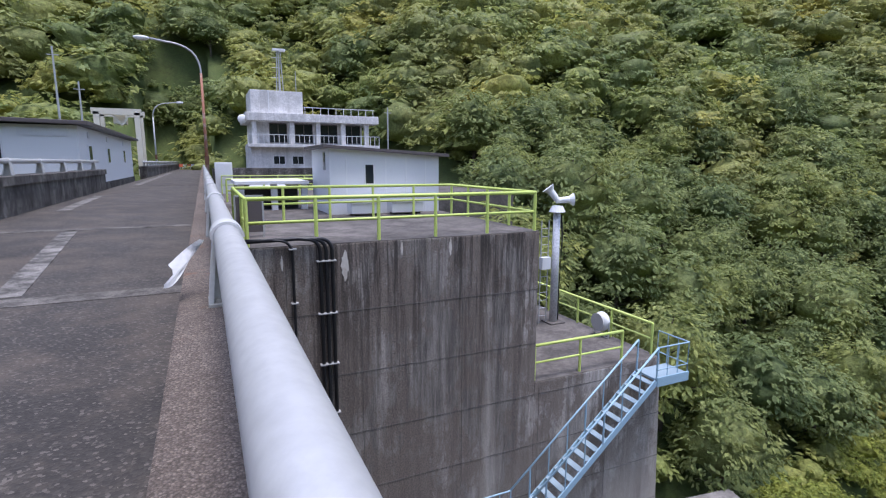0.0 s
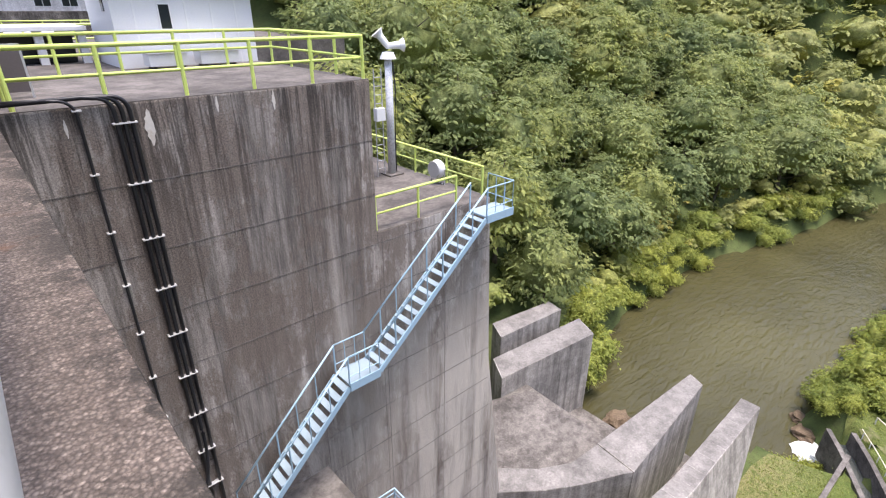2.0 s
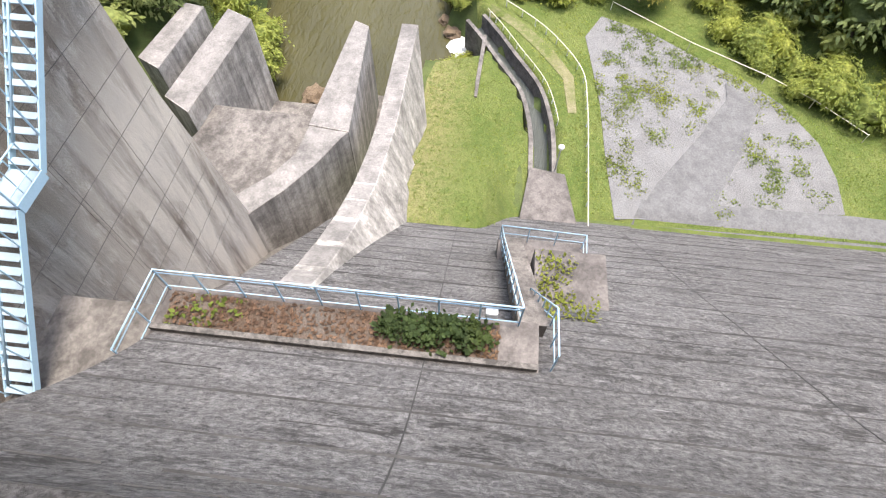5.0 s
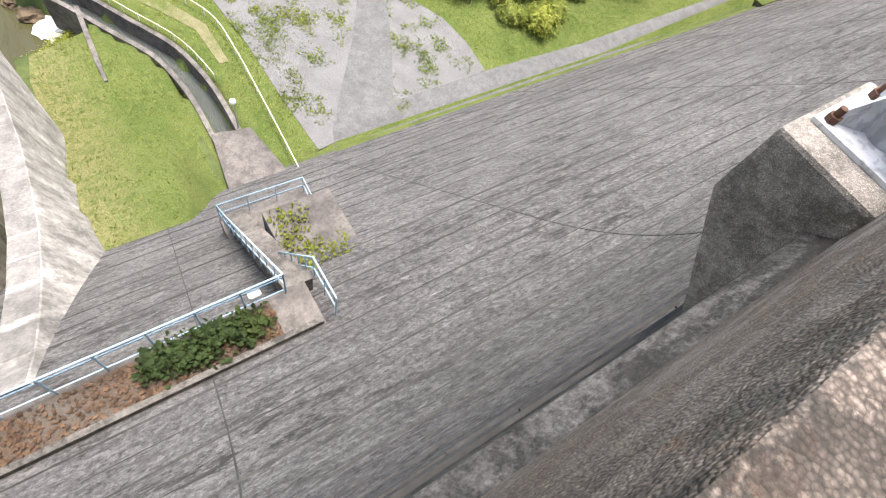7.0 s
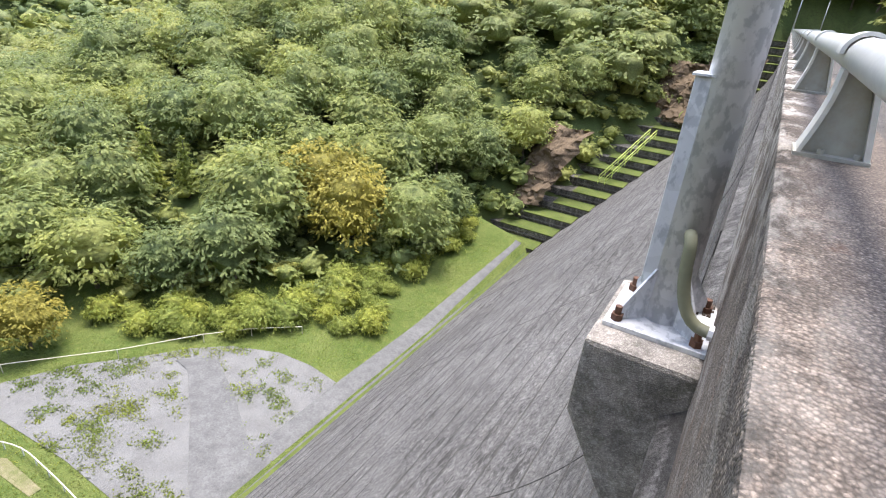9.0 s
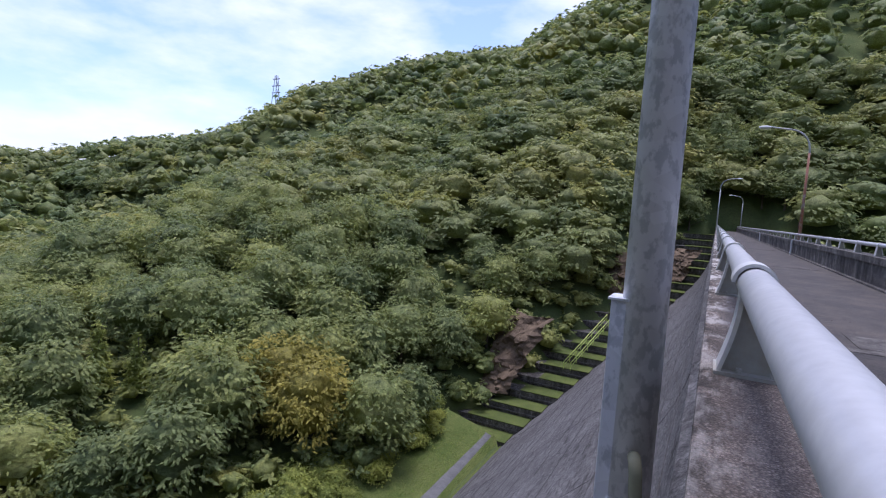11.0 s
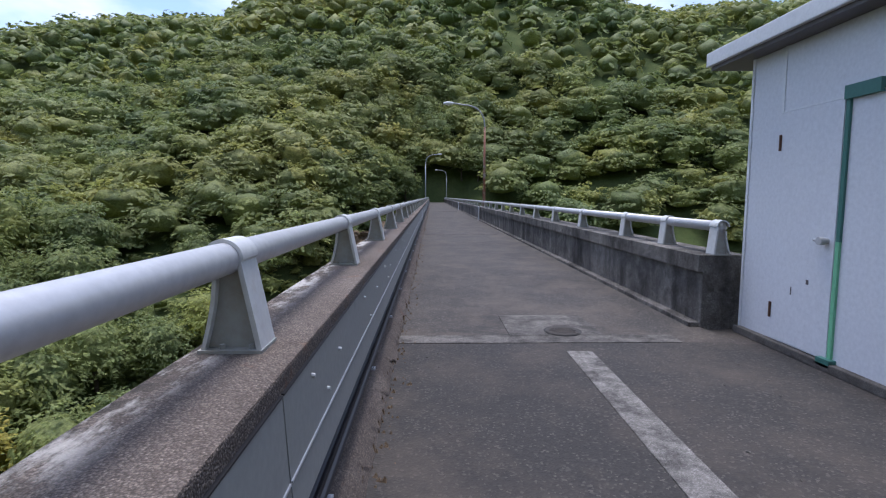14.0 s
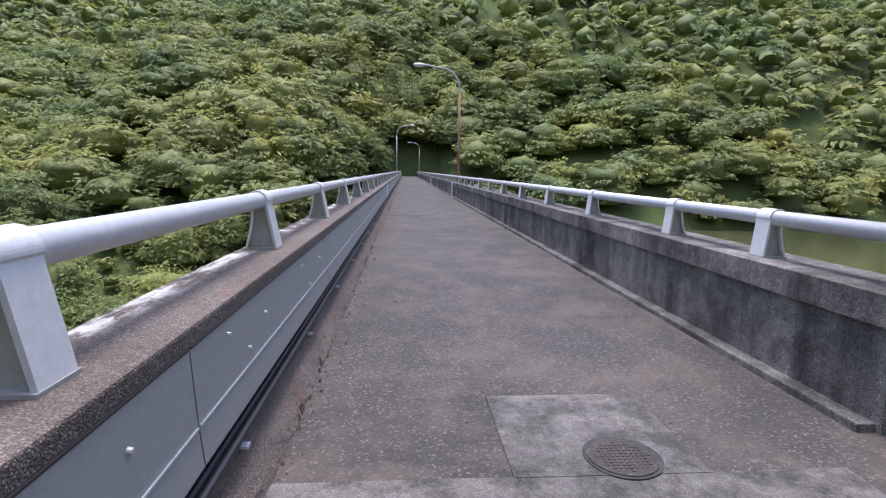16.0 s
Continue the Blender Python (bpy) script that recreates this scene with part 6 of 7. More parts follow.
wall_strip("chute_wall", "curved chute wall with a stained top, beside the grass", [(7.2, -13.2), (8.6, -14.4), (10.5, -15.75), (12.5, -17.0), (15.6, -18.5), (18.5, -19.4), (21.5, -20.0), (30.1, -20.0)], 6.98, 8.05, -29.5, lambda x: 6.98 - 4.9 * float(np.interp(x, [7, 16, 23, 30], [1.35, 0.95, 0.28, 0.0])))



def wall_plan(name, label, poly, zt, zb, mat=None, top=None):
    w = tagged(finish(name, bevelled(prism(poly, "z", zb, zt), 0.04), mat or m_chute), label, "pier", kind="structure")
    c = (sum(p[0] for p in poly) / len(poly), sum(p[1] for p in poly) / len(poly))
    part("wall_top", prism([(c[0] + (x - c[0]) * 0.985, c[1] + (y - c[1]) * 0.985) for x, y in poly], "z", zt - 0.01, zt + 0.006), top or m_pier_top, w, "lichen-spotted top")
    return w


wall_plan("chute_pier", "broad pale pier between the chutes", [(20.2, 9.51), (29.6, 10.13), (30.07, 11.14), (20.5, 11.84)], -20.0, -29.5)
wall_plan("chute_curved_wall", "curved wall from the spillway pier to the chute pier", [(13.9, 13.4), (14.35, 13.17), (15.96, 11.88), (17.8, 10.75), (19.75, 9.84), (20.21, 9.55), (20.48, 11.8), (18.4, 12.0), (16.8, 12.9), (15.4, 14.2), (14.5, 15.0)], -20.05, -29.5)
wall_plan("outer_pier", "stained concrete pier at the far side of the spillway", [(21.75, 20.69), (20.65, 18.88), (29.38, 17.88), (30.31, 19.78)], -20.0, -29.5)
wall_plan("outer_wall", "stained outer wall of the spillway against the wooded bank", [(24.87, 23.65), (24.0, 22.0), (30.32, 21.43), (30.59, 22.83)], -20.0, -29.5)
tagged(finish("side_chute", prism([(14.4, 15.1), (15.45, 14.25), (16.85, 12.95), (18.4, 12.05), (20.45, 11.85), (22.6, 11.7), (22.9, 18.6), (20.7, 18.85), (14.6, 20.9)], "z", -29.5, -21.5), m_old), "dark stained floor of the side chute", "chute", kind="structure")
# chute floor between dam and river, and rubble at its lip
prof = [(4.5, -13.0), (8.0, -17.5), (11.0, -21.0), (14.0, -23.6), (18.0, -25.2), (24.0, -26.2), (30.5, -26.6)]
tagged(finish("chute_floor", prism(prof + [(30.5, -29.5), (4.5, -29.5)], "y", 7.5, 13.5), m_old), "stained curved chute floor", "chute", kind="structure")
tagged(finish("apron", boxed((14.5, 11.5, -29.5), (29.0, 21.5, -26.6)), m_old), "stained flat apron between the piers", "apron", kind="structure")


def rock(name, label, at, size, seed, mat=m_rock):
    bm = bmesh.new()
    bmesh.ops.create_icosphere(bm, subdivisions=3, radius=1.0)
    for v in bm.verts:
        n = noise.noise(v.co * 1.4 + Vector((seed, 0, 0))) * 0.45 + noise.noise(v.co * 3.1 + Vector((0, seed, 0))) * 0.2
        v.co = Vector((v.co.x * size[0], v.co.y * size[1], v.co.z * size[2])) * (1 + n)
    ob = finish(name, bm, mat)
    ob.location = at
    return tagged(ob, label, "rock", group="rocks at the water")


for i, (x, y, s) in enumerate(((31.5, 12.5, 1.3), (33.0, 14.2, 1.0), (31.2, 15.8, 1.2), (40.6, 5.6, 1.0), (34.4, 5.4, 0.8), (30.8, 14.4, 0.9), (42.2, 6.4, 0.7))):
    rock("boulder", "wet brown boulder at the spillway lip", (x, y, -27.9), (s, s * 0.8, s * 0.55), i * 3.1)
rock("waterfall_foam", "white foam where the channel falls into the river", (38.9, 4.9, -27.97), (1.3, 0.9, 0.09), 2.2, m_foam)
rock("waterfall_foam", "white foam trailing down from the channel's mouth", (38.5, 4.2, -27.8), (0.35, 0.5, 0.22), 5.2, m_foam)
for x, y, s_ in ((34.8, 5.4, 0.6), (35.8, 4.3, 0.55), (36.6, 3.7, 0.42), (33.9, 6.4, 0.45)):
    plant(5, x, y, s_, x, z=-28.1)
tagged(finish("river_wall", bevelled(prism([(29.3, 2.78), (30.9, 2.72), (36.4, 2.52), (36.4, 2.82), (30.9, 3.02), (29.3, 2.98)], "z", -29.5, -24.84), 0.03), m_old), "brown stained river wall beside the grass", "river wall", kind="structure")

# ---- water channel, its path rail and lamp ----


def offset_line(pts, d):
    out = []
    for i, p in enumerate(pts):
        a = Vector(pts[max(0, i - 1)])
        b = Vector(pts[min(len(pts) - 1, i + 1)])
        t = (b - a).normalized()
        out.append((p[0] - t.y * d, p[1] + t.x * d))
    return out


def smooth_line(pts, k=5):
    P = [Vector((*p, 0)) for p in pts]
    out = []
    for i in range(len(P) - 1):
        a, b, c, d = P[max(0, i - 1)], P[i], P[i + 1], P[min(len(P) - 1, i + 2)]
        for j in range(k):
            t = j / k
            v = 0.5 * ((2 * b) + (c - a) * t + (2 * a - 5 * b + 4 * c - d) * t * t + (3 * b - 3 * c + d - a) * t ** 3)
            out.append((v.x, v.y))
    return out + [tuple(P[-1][:2])]


CL = smooth_line(CANAL)
for nm, d0, d1 in (("channel_wall", 0.62, 0.92), ("channel_wall", -0.92, -0.62)):
    poly = offset_line(CL, d0) + offset_line(CL, d1)[::-1]
    tagged(finish(nm, prism(poly, "z", -27.4, -24.86), m_old), "old concrete wall of the water channel", "channel wall", kind="structure")
bm = bmesh.new()
a_, b_ = offset_line(CL, 0.64), offset_line(CL, -0.64)
va = [bm.verts.new((*p, -26.05)) for p in a_]
vb = [bm.verts.new((*p, -26.05)) for p in b_]
for i in range(len(va) - 1):
    bm.faces.new((vb[i], vb[i + 1], va[i + 1], va[i]))
m_rapid = water_material("churning_water", (0.10, 0.11, 0.10), rough=0.2, wave=1.0, scale=7)
tagged(finish("channel_water", bm, m_rapid), "fast water in the channel", "water", kind="structure")
FL = smooth_line(FENCE)
fen = thing("path_rail", "low white pipe rail beside the channel path", "railing")
part("pipe", tube([(x, y, -24.35) for x, y in FL], 0.036, 8), m_cream, fen, smooth=True)
for i in range(0, len(FL), 2):
    part("post", rod((*FL[i], -25.1), (*FL[i], -24.35), 0.035, 8), m_white, fen)
fen = thing("channel_rail", "low white pipe rail along the channel's edge", "railing")
FL2 = offset_line(CL[7:], -1.15)
part("pipe", tube([(x, y, -24.45) for x, y in FL2], 0.028, 8), m_cream, fen, smooth=True)
for i in range(0, len(FL2), 2):
    part("post", rod((*FL2[i], -25.1), (*FL2[i], -24.45), 0.03, 8), m_white, fen)
gl = thing("garden_lamp", "short lamp post with a white globe by the channel", "lamp post", (23.0, -2.75, -24.95))
part("post", rod((0, 0, 0), (0, 0, 2.1), 0.045, 10), m_lampgrey, gl)
bm = bmesh.new()
bmesh.ops.create_uvsphere(bm, u_segments=18, v_segments=10, radius=0.2, matrix=Matrix.Translation((0, 0, 2.28)))
part("globe", bm, m_white, gl, smooth=True)
wire = thing("boundary_wire", "pale rope strung along the edge of the yard", "rope")
WL = [(41.0, -7.4), (36.5, -13.0), (33.3, -18.0), (31.0, -20.8), (28.0, -23.5)]
part("rope", tube([(x, y, -24.2) for x, y in WL], 0.03, 6), m_cream, wire)
for x, y in WL:
    part("stake", rod((x, y, -25.1), (x, y, -24.15), 0.03, 6), m_cream, wire)

# ---- terraces where the dam meets the near bank ----
for i in range(22):
    z = -24.4 + 1.12 * i
    y = -51.0 - 2.75 * i
    x0 = face_x(max(z - 0.6, -25)) - 0.6
    t = thing("terrace", "mossy stepped concrete terrace against the bank", "terrace", group="terraces by the dam", kind="structure")
    L = 10.5 + 2.5 * math.sin(i * 1.3)
    part("terrace_wall", bevelled(boxed((x0, y - 3.2, z - 3.5), (x0 + L, y, z)), 0.04), m_par_in, t)
    part("terrace_top", boxed((x0 + 0.05, y - 3.1, z), (x0 + L * 0.55, y + 0.06, z + 0.1), 0.02), m_mossledge, t, "mossy top slab")
    part("terrace_band", boxed((x0, y, z - 0.75), (x0 + L, y + 0.12, z - 0.6)), m_strip, t, "pale projecting band")
for i0, x0, dz in ((5, 15.2, 0), (11, 9.6, 0)):
    for off in (0.0, 0.9):
        a = (x0 + off, -51.0 - 2.75 * i0 + 0.3, -24.4 + 1.12 * i0)
        b = (x0 - 3.0 + off, -51.0 - 2.75 * (i0 + 4), -24.4 + 1.12 * (i0 + 4.4))
        rail_run("railing", "pale yellow railing of the bank stairs", [a, b], 1.0, 1.6, m_green, r=0.05)


def crag(at, w, h, seed):
    """A broken rock face leaning back into the slope."""
    bm = bmesh.new()
    n = 26
    g = []
    for i in range(n + 1):
        row = []
        for j in range(n + 1):
            u, v = i / n - 0.5, j / n
            p = Vector((u * w, 0, v * h))
            q = p * 0.55 + Vector((seed, seed * 2, 0))
            d = noise.noise(q) * 1.5 + abs(noise.noise(q * 2.7)) * 0.9 + noise.noise(q * 6.0) * 0.35
            edge = (abs(u) * 2) ** 3 * 1.6 + max(0, v - 0.8) * 3
            row.append(bm.verts.new((u * w + noise.noise(q * 3) * 0.4, -v * h * 0.75 + d - edge, v * h)))
        g.append(row)
    for a, b in zip(g, g[1:]):
        for k in range(n):
            bm.faces.new((a[k], b[k], b[k + 1], a[k + 1]))
    ob = finish("rock_outcrop", bm, m_rock)
    ob.matrix_basis = Matrix.LocRotScale(at, Euler((0, 0, -0.5)), None)
    return tagged(ob, "brown fractured rock face among the trees", "rock face")


for x, y, w, h, sd in ((25, -58, 7, 9, 3.0), (14, -82, 10, 8, 8.0), (9, -90, 8, 7, 15.0)):
    crag((x, y, float(terrain(x, y)) - 0.5), w, h, sd)

# ---- hut by the camera's way ----
hut = thing("control_hut", "white panelled control hut on the crest", "hut", (-3.7, -5.62, 0.0))
HY = 4.1
part("wall", boxed((-3.0, 0, 0.03), (0, HY, 2.66), 0.006), m_shed, hut)
part("plinth", bevelled(boxed((-3.05, -0.02, -0.02), (0.06, HY + 0.02, 0.05)), 0.01), m_old, hut, "dark crumbling plinth")
part("roof", bevelled(boxed((-3.3, -0.5, 2.70), (0.22, HY + 0.4, 2.84)), 0.01), m_white, hut)
# the dark roof colour stands in for the shade under the eaves
part("roof_soffit", boxed((-3.25, -0.46, 2.66), (0.18, HY + 0.36, 2.70)), m_roof, hut, "grey soffit, its shade put into a dark colour")
for y in (0.0,):
    part("corner_trim", boxed((-0.02, y - 0.012, 0.03), (0.012, y + 0.02, 2.66)), m_white, hut)
part("panel_seam", boxed((0.0, 0.445, 2.08), (0.008, 0.47, 2.66)), m_white, hut)
part("panel_seam", boxed((0.0, 0.47, 2.085), (0.008, 1.5, 2.10)), m_white, hut)
door = part("door", bevelled(boxed((0.0, 0.48, 0.06), (0.016, 1.17, 2.08)), 0.003), m_shed, hut, "pale grey steel door, shut")
for z in (0.25, 1.75):
    part("hinge", rod((0.022, 0.475, z), (0.022, 0.475, z + 0.14), 0.012, 8), m_rust, door)
part("door_gap", boxed((0.0, 0.468, 0.06), (0.004, 0.478, 2.08)), m_roof, door)
hb = rod((0.016, 1.10, 1.0), (0.05, 1.10, 1.0), 0.024, 12)
add_rod(hb, (0.05, 1.10, 1.0), (0.09, 1.10, 1.0), 0.032, 14)
add_rod(hb, (0.05, 1.0, 1.0), (0.05, 1.12, 1.0), 0.012, 8)
part("handle", hb, m_clip, door, "chrome knob")
part("drip_tape", boxed((0.0, 1.185, 0.0), (0.02, 1.222, 1.0)), m_doorgreen, hut, "faded bright green tape")
part("drip_tape", boxed((0.0, 1.188, 1.0), (0.02, 1.225, 2.1)), m_doorteal, hut, "dark green tape")
part("tape_head", boxed((0.0, 1.18, 2.07), (0.035, 1.5, 2.17)), m_doorteal, hut, "dark green tape")
part("tape_foot", boxed((0.0, 1.12, 0.02), (0.06, 1.26, 0.08)), m_doorteal, hut)
part("scuffs", boxed((0.016, 0.9, 0.62), (0.0175, 0.93, 0.66)), m_roof, door)
part("scuffs", boxed((0.016, 0.72, 0.50), (0.0175, 0.735, 0.57)), m_roof, door)

mh = thing("manhole_cover", "dark worn round cast-iron manhole cover in the road", "manhole cover", (-1.88, -5.56, 0.006))
bm = rod((0, 0, -0.02), (0, 0, 0.010), 0.165, 32)
part("cover", bm, m_road, mh)
bm = bmesh.new()
for i in range(-6, 7):
    for j in range(-6, 7):
        if i * i + j * j < 26:
            add_box(bm, (i * 0.025 - 0.008, j * 0.025 - 0.008, 0.010), (i * 0.025 + 0.008, j * 0.025 + 0.008, 0.013))
part("stud_pattern", bm, m_road, mh)
bm = bmesh.new()
for k in range(32):
    a, b = 2 * math.pi * k / 32, 2 * math.pi * (k + 1) / 32
    add_bar(bm, (0.177 * math.cos(a), 0.177 * math.sin(a), 0.003), (0.177 * math.cos(b), 0.177 * math.sin(b), 0.003), 0.018, 0.008)
part("ring", bm, m_joint, mh)

# ---- street lamps ----


def street_lamp(x, y, h, arm, reach, mat, label, z0=0.75):
    t = thing("street_lamp", label, "street lamp", (x, y, z0), group="lamps on the crest")
    H = h - z0
    part("pole", rod((0, 0, 0), (0, 0, H - 1.3), 0.075, 12, 0.05), mat, t, smooth=True)
    pts = [(0, 0, H - 1.35)] + arc((0, 0, H - 1.3), (0.0, 0, H - 0.15), (arm * reach * 0.55, 0, H - 0.1), 8) + [(arm * reach * 0.85, 0, H)]
    part("arm", tube(pts, 0.042, 10), m_lampgrey, t, smooth=True)
    head = bmesh.new()
    bmesh.ops.create_uvsphere(head, u_segments=14, v_segments=8, radius=0.5)
    for v in head.verts:
        v.co = Vector((v.co.x * 0.62 + arm * (reach * 0.85 + 0.25), v.co.y * 0.26, v.co.z * (0.16 if v.co.z > 0 else 0.24) + H))
    part("lamp_head", head, m_white, t, "pale lamp head", smooth=True)
    part("base_flange", boxed((-0.14, -0.14, 0), (0.14, 0.14, 0.03)), m_lampgrey, t)
    part("service_box", boxed((-0.09, -0.11, 0.55), (0.09, -0.03, 0.95)), m_rust, t)


RL = "tall curved street lamp, its pole streaked with rust"
GLAB = "slim grey curved street lamp on the parapet"
street_lamp(-3.55, -30.0, 6.5, 1, 2.1, m_lamprust, RL)
street_lamp(0.22, -70, 6.9, -1, 2.0, m_lampgrey, GLAB)
street_lamp(-3.55, -105, 6.6, 1, 2.0, m_lampgrey, GLAB)
street_lamp(0.20, 28.3, 6.6, -1, 2.3, m_lamprust, RL)
street_lamp(-3.6, 53.8, 6.5, 1, 2.2, m_lampgrey, GLAB, 1.1)
for y, x in ((-30, -3.25), (-24, -0.13), (-52, -3.25)):
    bm = rod((x, y, 0), (x, y, 0.75), 0.04, 10)
    tagged(finish("marker_post", bm, m_white), "short white marker post at the parapet", "marker post")

# ---- far left: huts, gantry, building ----
fh = thing("crest_hut", "long white hut with a dark roof beside the crest road", "hut", (0, 0, 0))


HX, HZ = -4.1, Z_HI
part("wall", boxed((-11.0, 25.4, HZ - 0.6), (HX, 41.3, HZ + 2.35), 0.01), m_white, fh)
part("roof", bevelled(prism([(-11.4, HZ + 2.5), (HX + 0.4, HZ + 2.36), (HX + 0.4, HZ + 2.5), (-11.4, HZ + 2.66)], "y", 25.0, 41.7), 0.02), m_roof, fh, "dark brown thin roof")
part("plinth", boxed((-11.05, 25.35, HZ - 0.6), (HX + 0.04, 41.34, HZ + 0.12)), m_par_in, fh)
wf = part("window", boxed((-8.0, 25.36, HZ + 1.0), (-6.35, 25.42, HZ + 1.75)), m_white, fh)
part("pane", boxed((-7.95, 25.34, HZ + 1.05), (-7.2, 25.37, HZ + 1.70)), m_glass, wf)
part("pane", boxed((-7.15, 25.34, HZ + 1.05), (-6.4, 25.37, HZ + 1.70)), m_glass, wf)
part("louvre", boxed((-5.9, 25.36, HZ + 1.95), (-4.4, 25.4, HZ + 2.25)), m_shed, fh)
for y in (27.0, 31.5, 37.0):
    p = part("window", boxed((HX - 0.05, y, HZ + 0.95), (HX + 0.04, y + 0.6, HZ + 1.7)), m_white, fh)
    part("pane", boxed((HX + 0.03, y + 0.06, HZ + 1.0), (HX + 0.06, y + 0.54, HZ + 1.65)), m_glass, p)
    part("vent", boxed((HX - 0.05, y + 0.1, HZ + 1.95), (HX + 0.05, y + 0.5, HZ + 2.2)), m_shed, fh)

gan = thing("gantry_crane", "cream painted steel portal gantry beyond the hut", "gantry", (-9.2, 64, 0))
for x in (0.0, 3.5):
    part("leg", bar((x, 0, 0), (x, 0, 6.3), 0.5, 0.5), m_cream, gan)
    part("leg", bar((x, 3.0, 0), (x, 3.0, 6.3), 0.5, 0.5), m_cream, gan)
for y in (0.0, 3.0):
    part("beam", bar((-0.4, y, 6.35), (3.9, y, 6.35), 0.5, 0.6), m_cream, gan)
part("hoist", boxed((1.3, 0.5, 5.2), (2.4, 2.4, 6.1), 0.05), m_cream, gan)
for a, b in (((1.4, 0, 6.1), (2.1, 0, 5.0)), ((2.1, 0, 5.0), (2.8, 0, 6.1))):
    part("brace", bar(a, b, 0.12, 0.12), m_cream, gan)
bh = thing("blue_roof_hut", "small white hut with a sky-blue roof", "hut", (-8.6, 60, 0))
part("wall", boxed((0, 0, 0), (1.9, 2.2, 2.2), 0.01), m_white, bh)
part("roof", bevelled(boxed((-0.2, -0.2, 2.2), (2.1, 2.4, 2.75)), 0.05), m_blueroof, bh, "sky-blue metal roof")
part("window", boxed((0.4, -0.03, 0.9), (1.1, 0.0, 1.7)), m_glass, bh)
for x, y, h in ((-12.6, 66, 12.5), (-11.4, 70, 9.8)):
    up = thing("utility_pole", "thin grey utility pole before the woods", "utility pole", (x, y, 0))
    part("pole", rod((0, 0, -1), (0, 0, h), 0.13, 8, 0.08), m_lampgrey, up)
    part("crossarm", bar((-0.5, 0, h - 0.8), (0.5, 0, h - 0.8), 0.08, 0.08), m_lampgrey, up)
up = thing("utility_pole", "thin grey utility pole beside the office", "utility pole", (20.2, 62, 0))
part("pole", rod((0, 0, -4), (0, 0, 7.8), 0.12, 8, 0.08), m_lampgrey, up)
part("crossarm", bar((-0.4, 0, 7.2), (0.4, 0, 7.2), 0.08, 0.08), m_lampgrey, up)
for i in range(6):
    c = thing("barrier", "orange and white plastic barrier across the road's end", "barrier", (-3.3 + 0.55 * i, 92, Z_HI), group="barriers at the road's end")
    part("board", boxed((0, 0, 0.3), (0.5, 0.08, 0.75), 0.02), m_orange if i % 2 == 0 else m_white, c)
    part("foot", boxed((0.04, -0.2, 0), (0.16, 0.25, 0.3)), m_white, c)
    part("foot", boxed((0.36, -0.2, 0), (0.48, 0.25, 0.3)), m_white, c)
wb = thing("notice_board", "white notice cabinet behind the parapet", "cabinet", (0.6, 33.6, -0.34))
part("body", bevelled(boxed((0, 0, 0), (0.9, 0.5, 1.75)), 0.02), m_white, wb)
part("door", boxed((0.08, -0.02, 0.5), (0.82, 0.0, 1.65)), m_shed, wb)

off = thing("dam_office", "white two-storey concrete dam office with balconies and a roof antenna", "office building", (4.6, 59, -1.0))
W = 13.0
part("wall", boxed((0, 0, -6), (W, 8, 4.3), 0.02), m_bldg, off)
part("wall", boxed((0.3, 1.5, 4.3), (W - 1.0, 8, 6.6), 0.02), m_bldg, off)
part("roof", bevelled(boxed((-0.4, -0.4, 6.6), (W + 0.4, 8.4, 7.4)), 0.04), m_bldg, off, "deep white roof fascia")
part("balcony", bevelled(boxed((-0.4, -1.0, 3.95), (W + 0.3, 1.4, 4.25)), 0.03), m_bldg, off)
for x in (0.15, 3.9, 6.6, 9.3, 11.9):
    part("column", boxed((x, -0.05, 4.3), (x + 0.45, 0.4, 6.6)), m_bldg, off)
for x0, x1 in ((2.0, 3.8), (4.6, 6.5), (7.2, 9.2), (9.8, 11.8)):
    p = part("window", boxed((x0, 1.42, 4.5), (x1, 1.5, 6.5)), m_roof, off)
    part("pane", boxed((x0 + 0.06, 1.40, 4.55), ((x0 + x1) / 2 - 0.04, 1.43, 6.4)), m_glass, p)
    part("pane", boxed(((x0 + x1) / 2 + 0.04, 1.40, 4.55), (x1 - 0.06, 1.43, 6.4)), m_glass, p)
for x0 in (2.1, 4.0, 6.6, 8.6, 10.6):
    p = part("window", boxed((x0, -0.04, 2.2), (x0 + 1.2, 0.02, 3.1)), m_white, off)
    part("pane", boxed((x0 + 0.06, -0.06, 2.26), (x0 + 0.57, -0.03, 3.04)), m_glass, p)
    part("pane", boxed((x0 + 0.63, -0.06, 2.26), (x0 + 1.14, -0.03, 3.04)), m_glass, p)
rl = part("balcony_rail", bar((-0.35, -0.95, 5.2), (W + 0.25, -0.95, 5.2), 0.06, 0.06), m_white, off)
for i in range(28):
    x = -0.35 + i * (W + 0.6) / 27
    part("baluster", bar((x, -0.95, 4.25), (x, -0.95, 5.2), 0.05, 0.05), m_white, rl)
part("rooftop_room", boxed((0.2, 0.5, 7.4), (5.4, 6, 9.7), 0.03), m_bldg, off)
part("rooftop_panel", boxed((1.9, 0.42, 7.5), (2.0, 0.5, 9.7)), m_white, off)
rr = part("roof_rail", bar((5.4, 0, 8.1), (W, 0, 8.1), 0.06, 0.06), m_white, off)
for i in range(10):
    part("baluster", bar((5.5 + i * 0.82, 0, 7.4), (5.5 + i * 0.82, 0, 8.1), 0.05, 0.05), m_white, rr)
an = part("antenna_mast", rod((3.4, 2.5, 9.7), (3.4, 2.5, 14.2), 0.12, 8, 0.08), m_lampgrey, off, "rust-streaked lattice antenna")
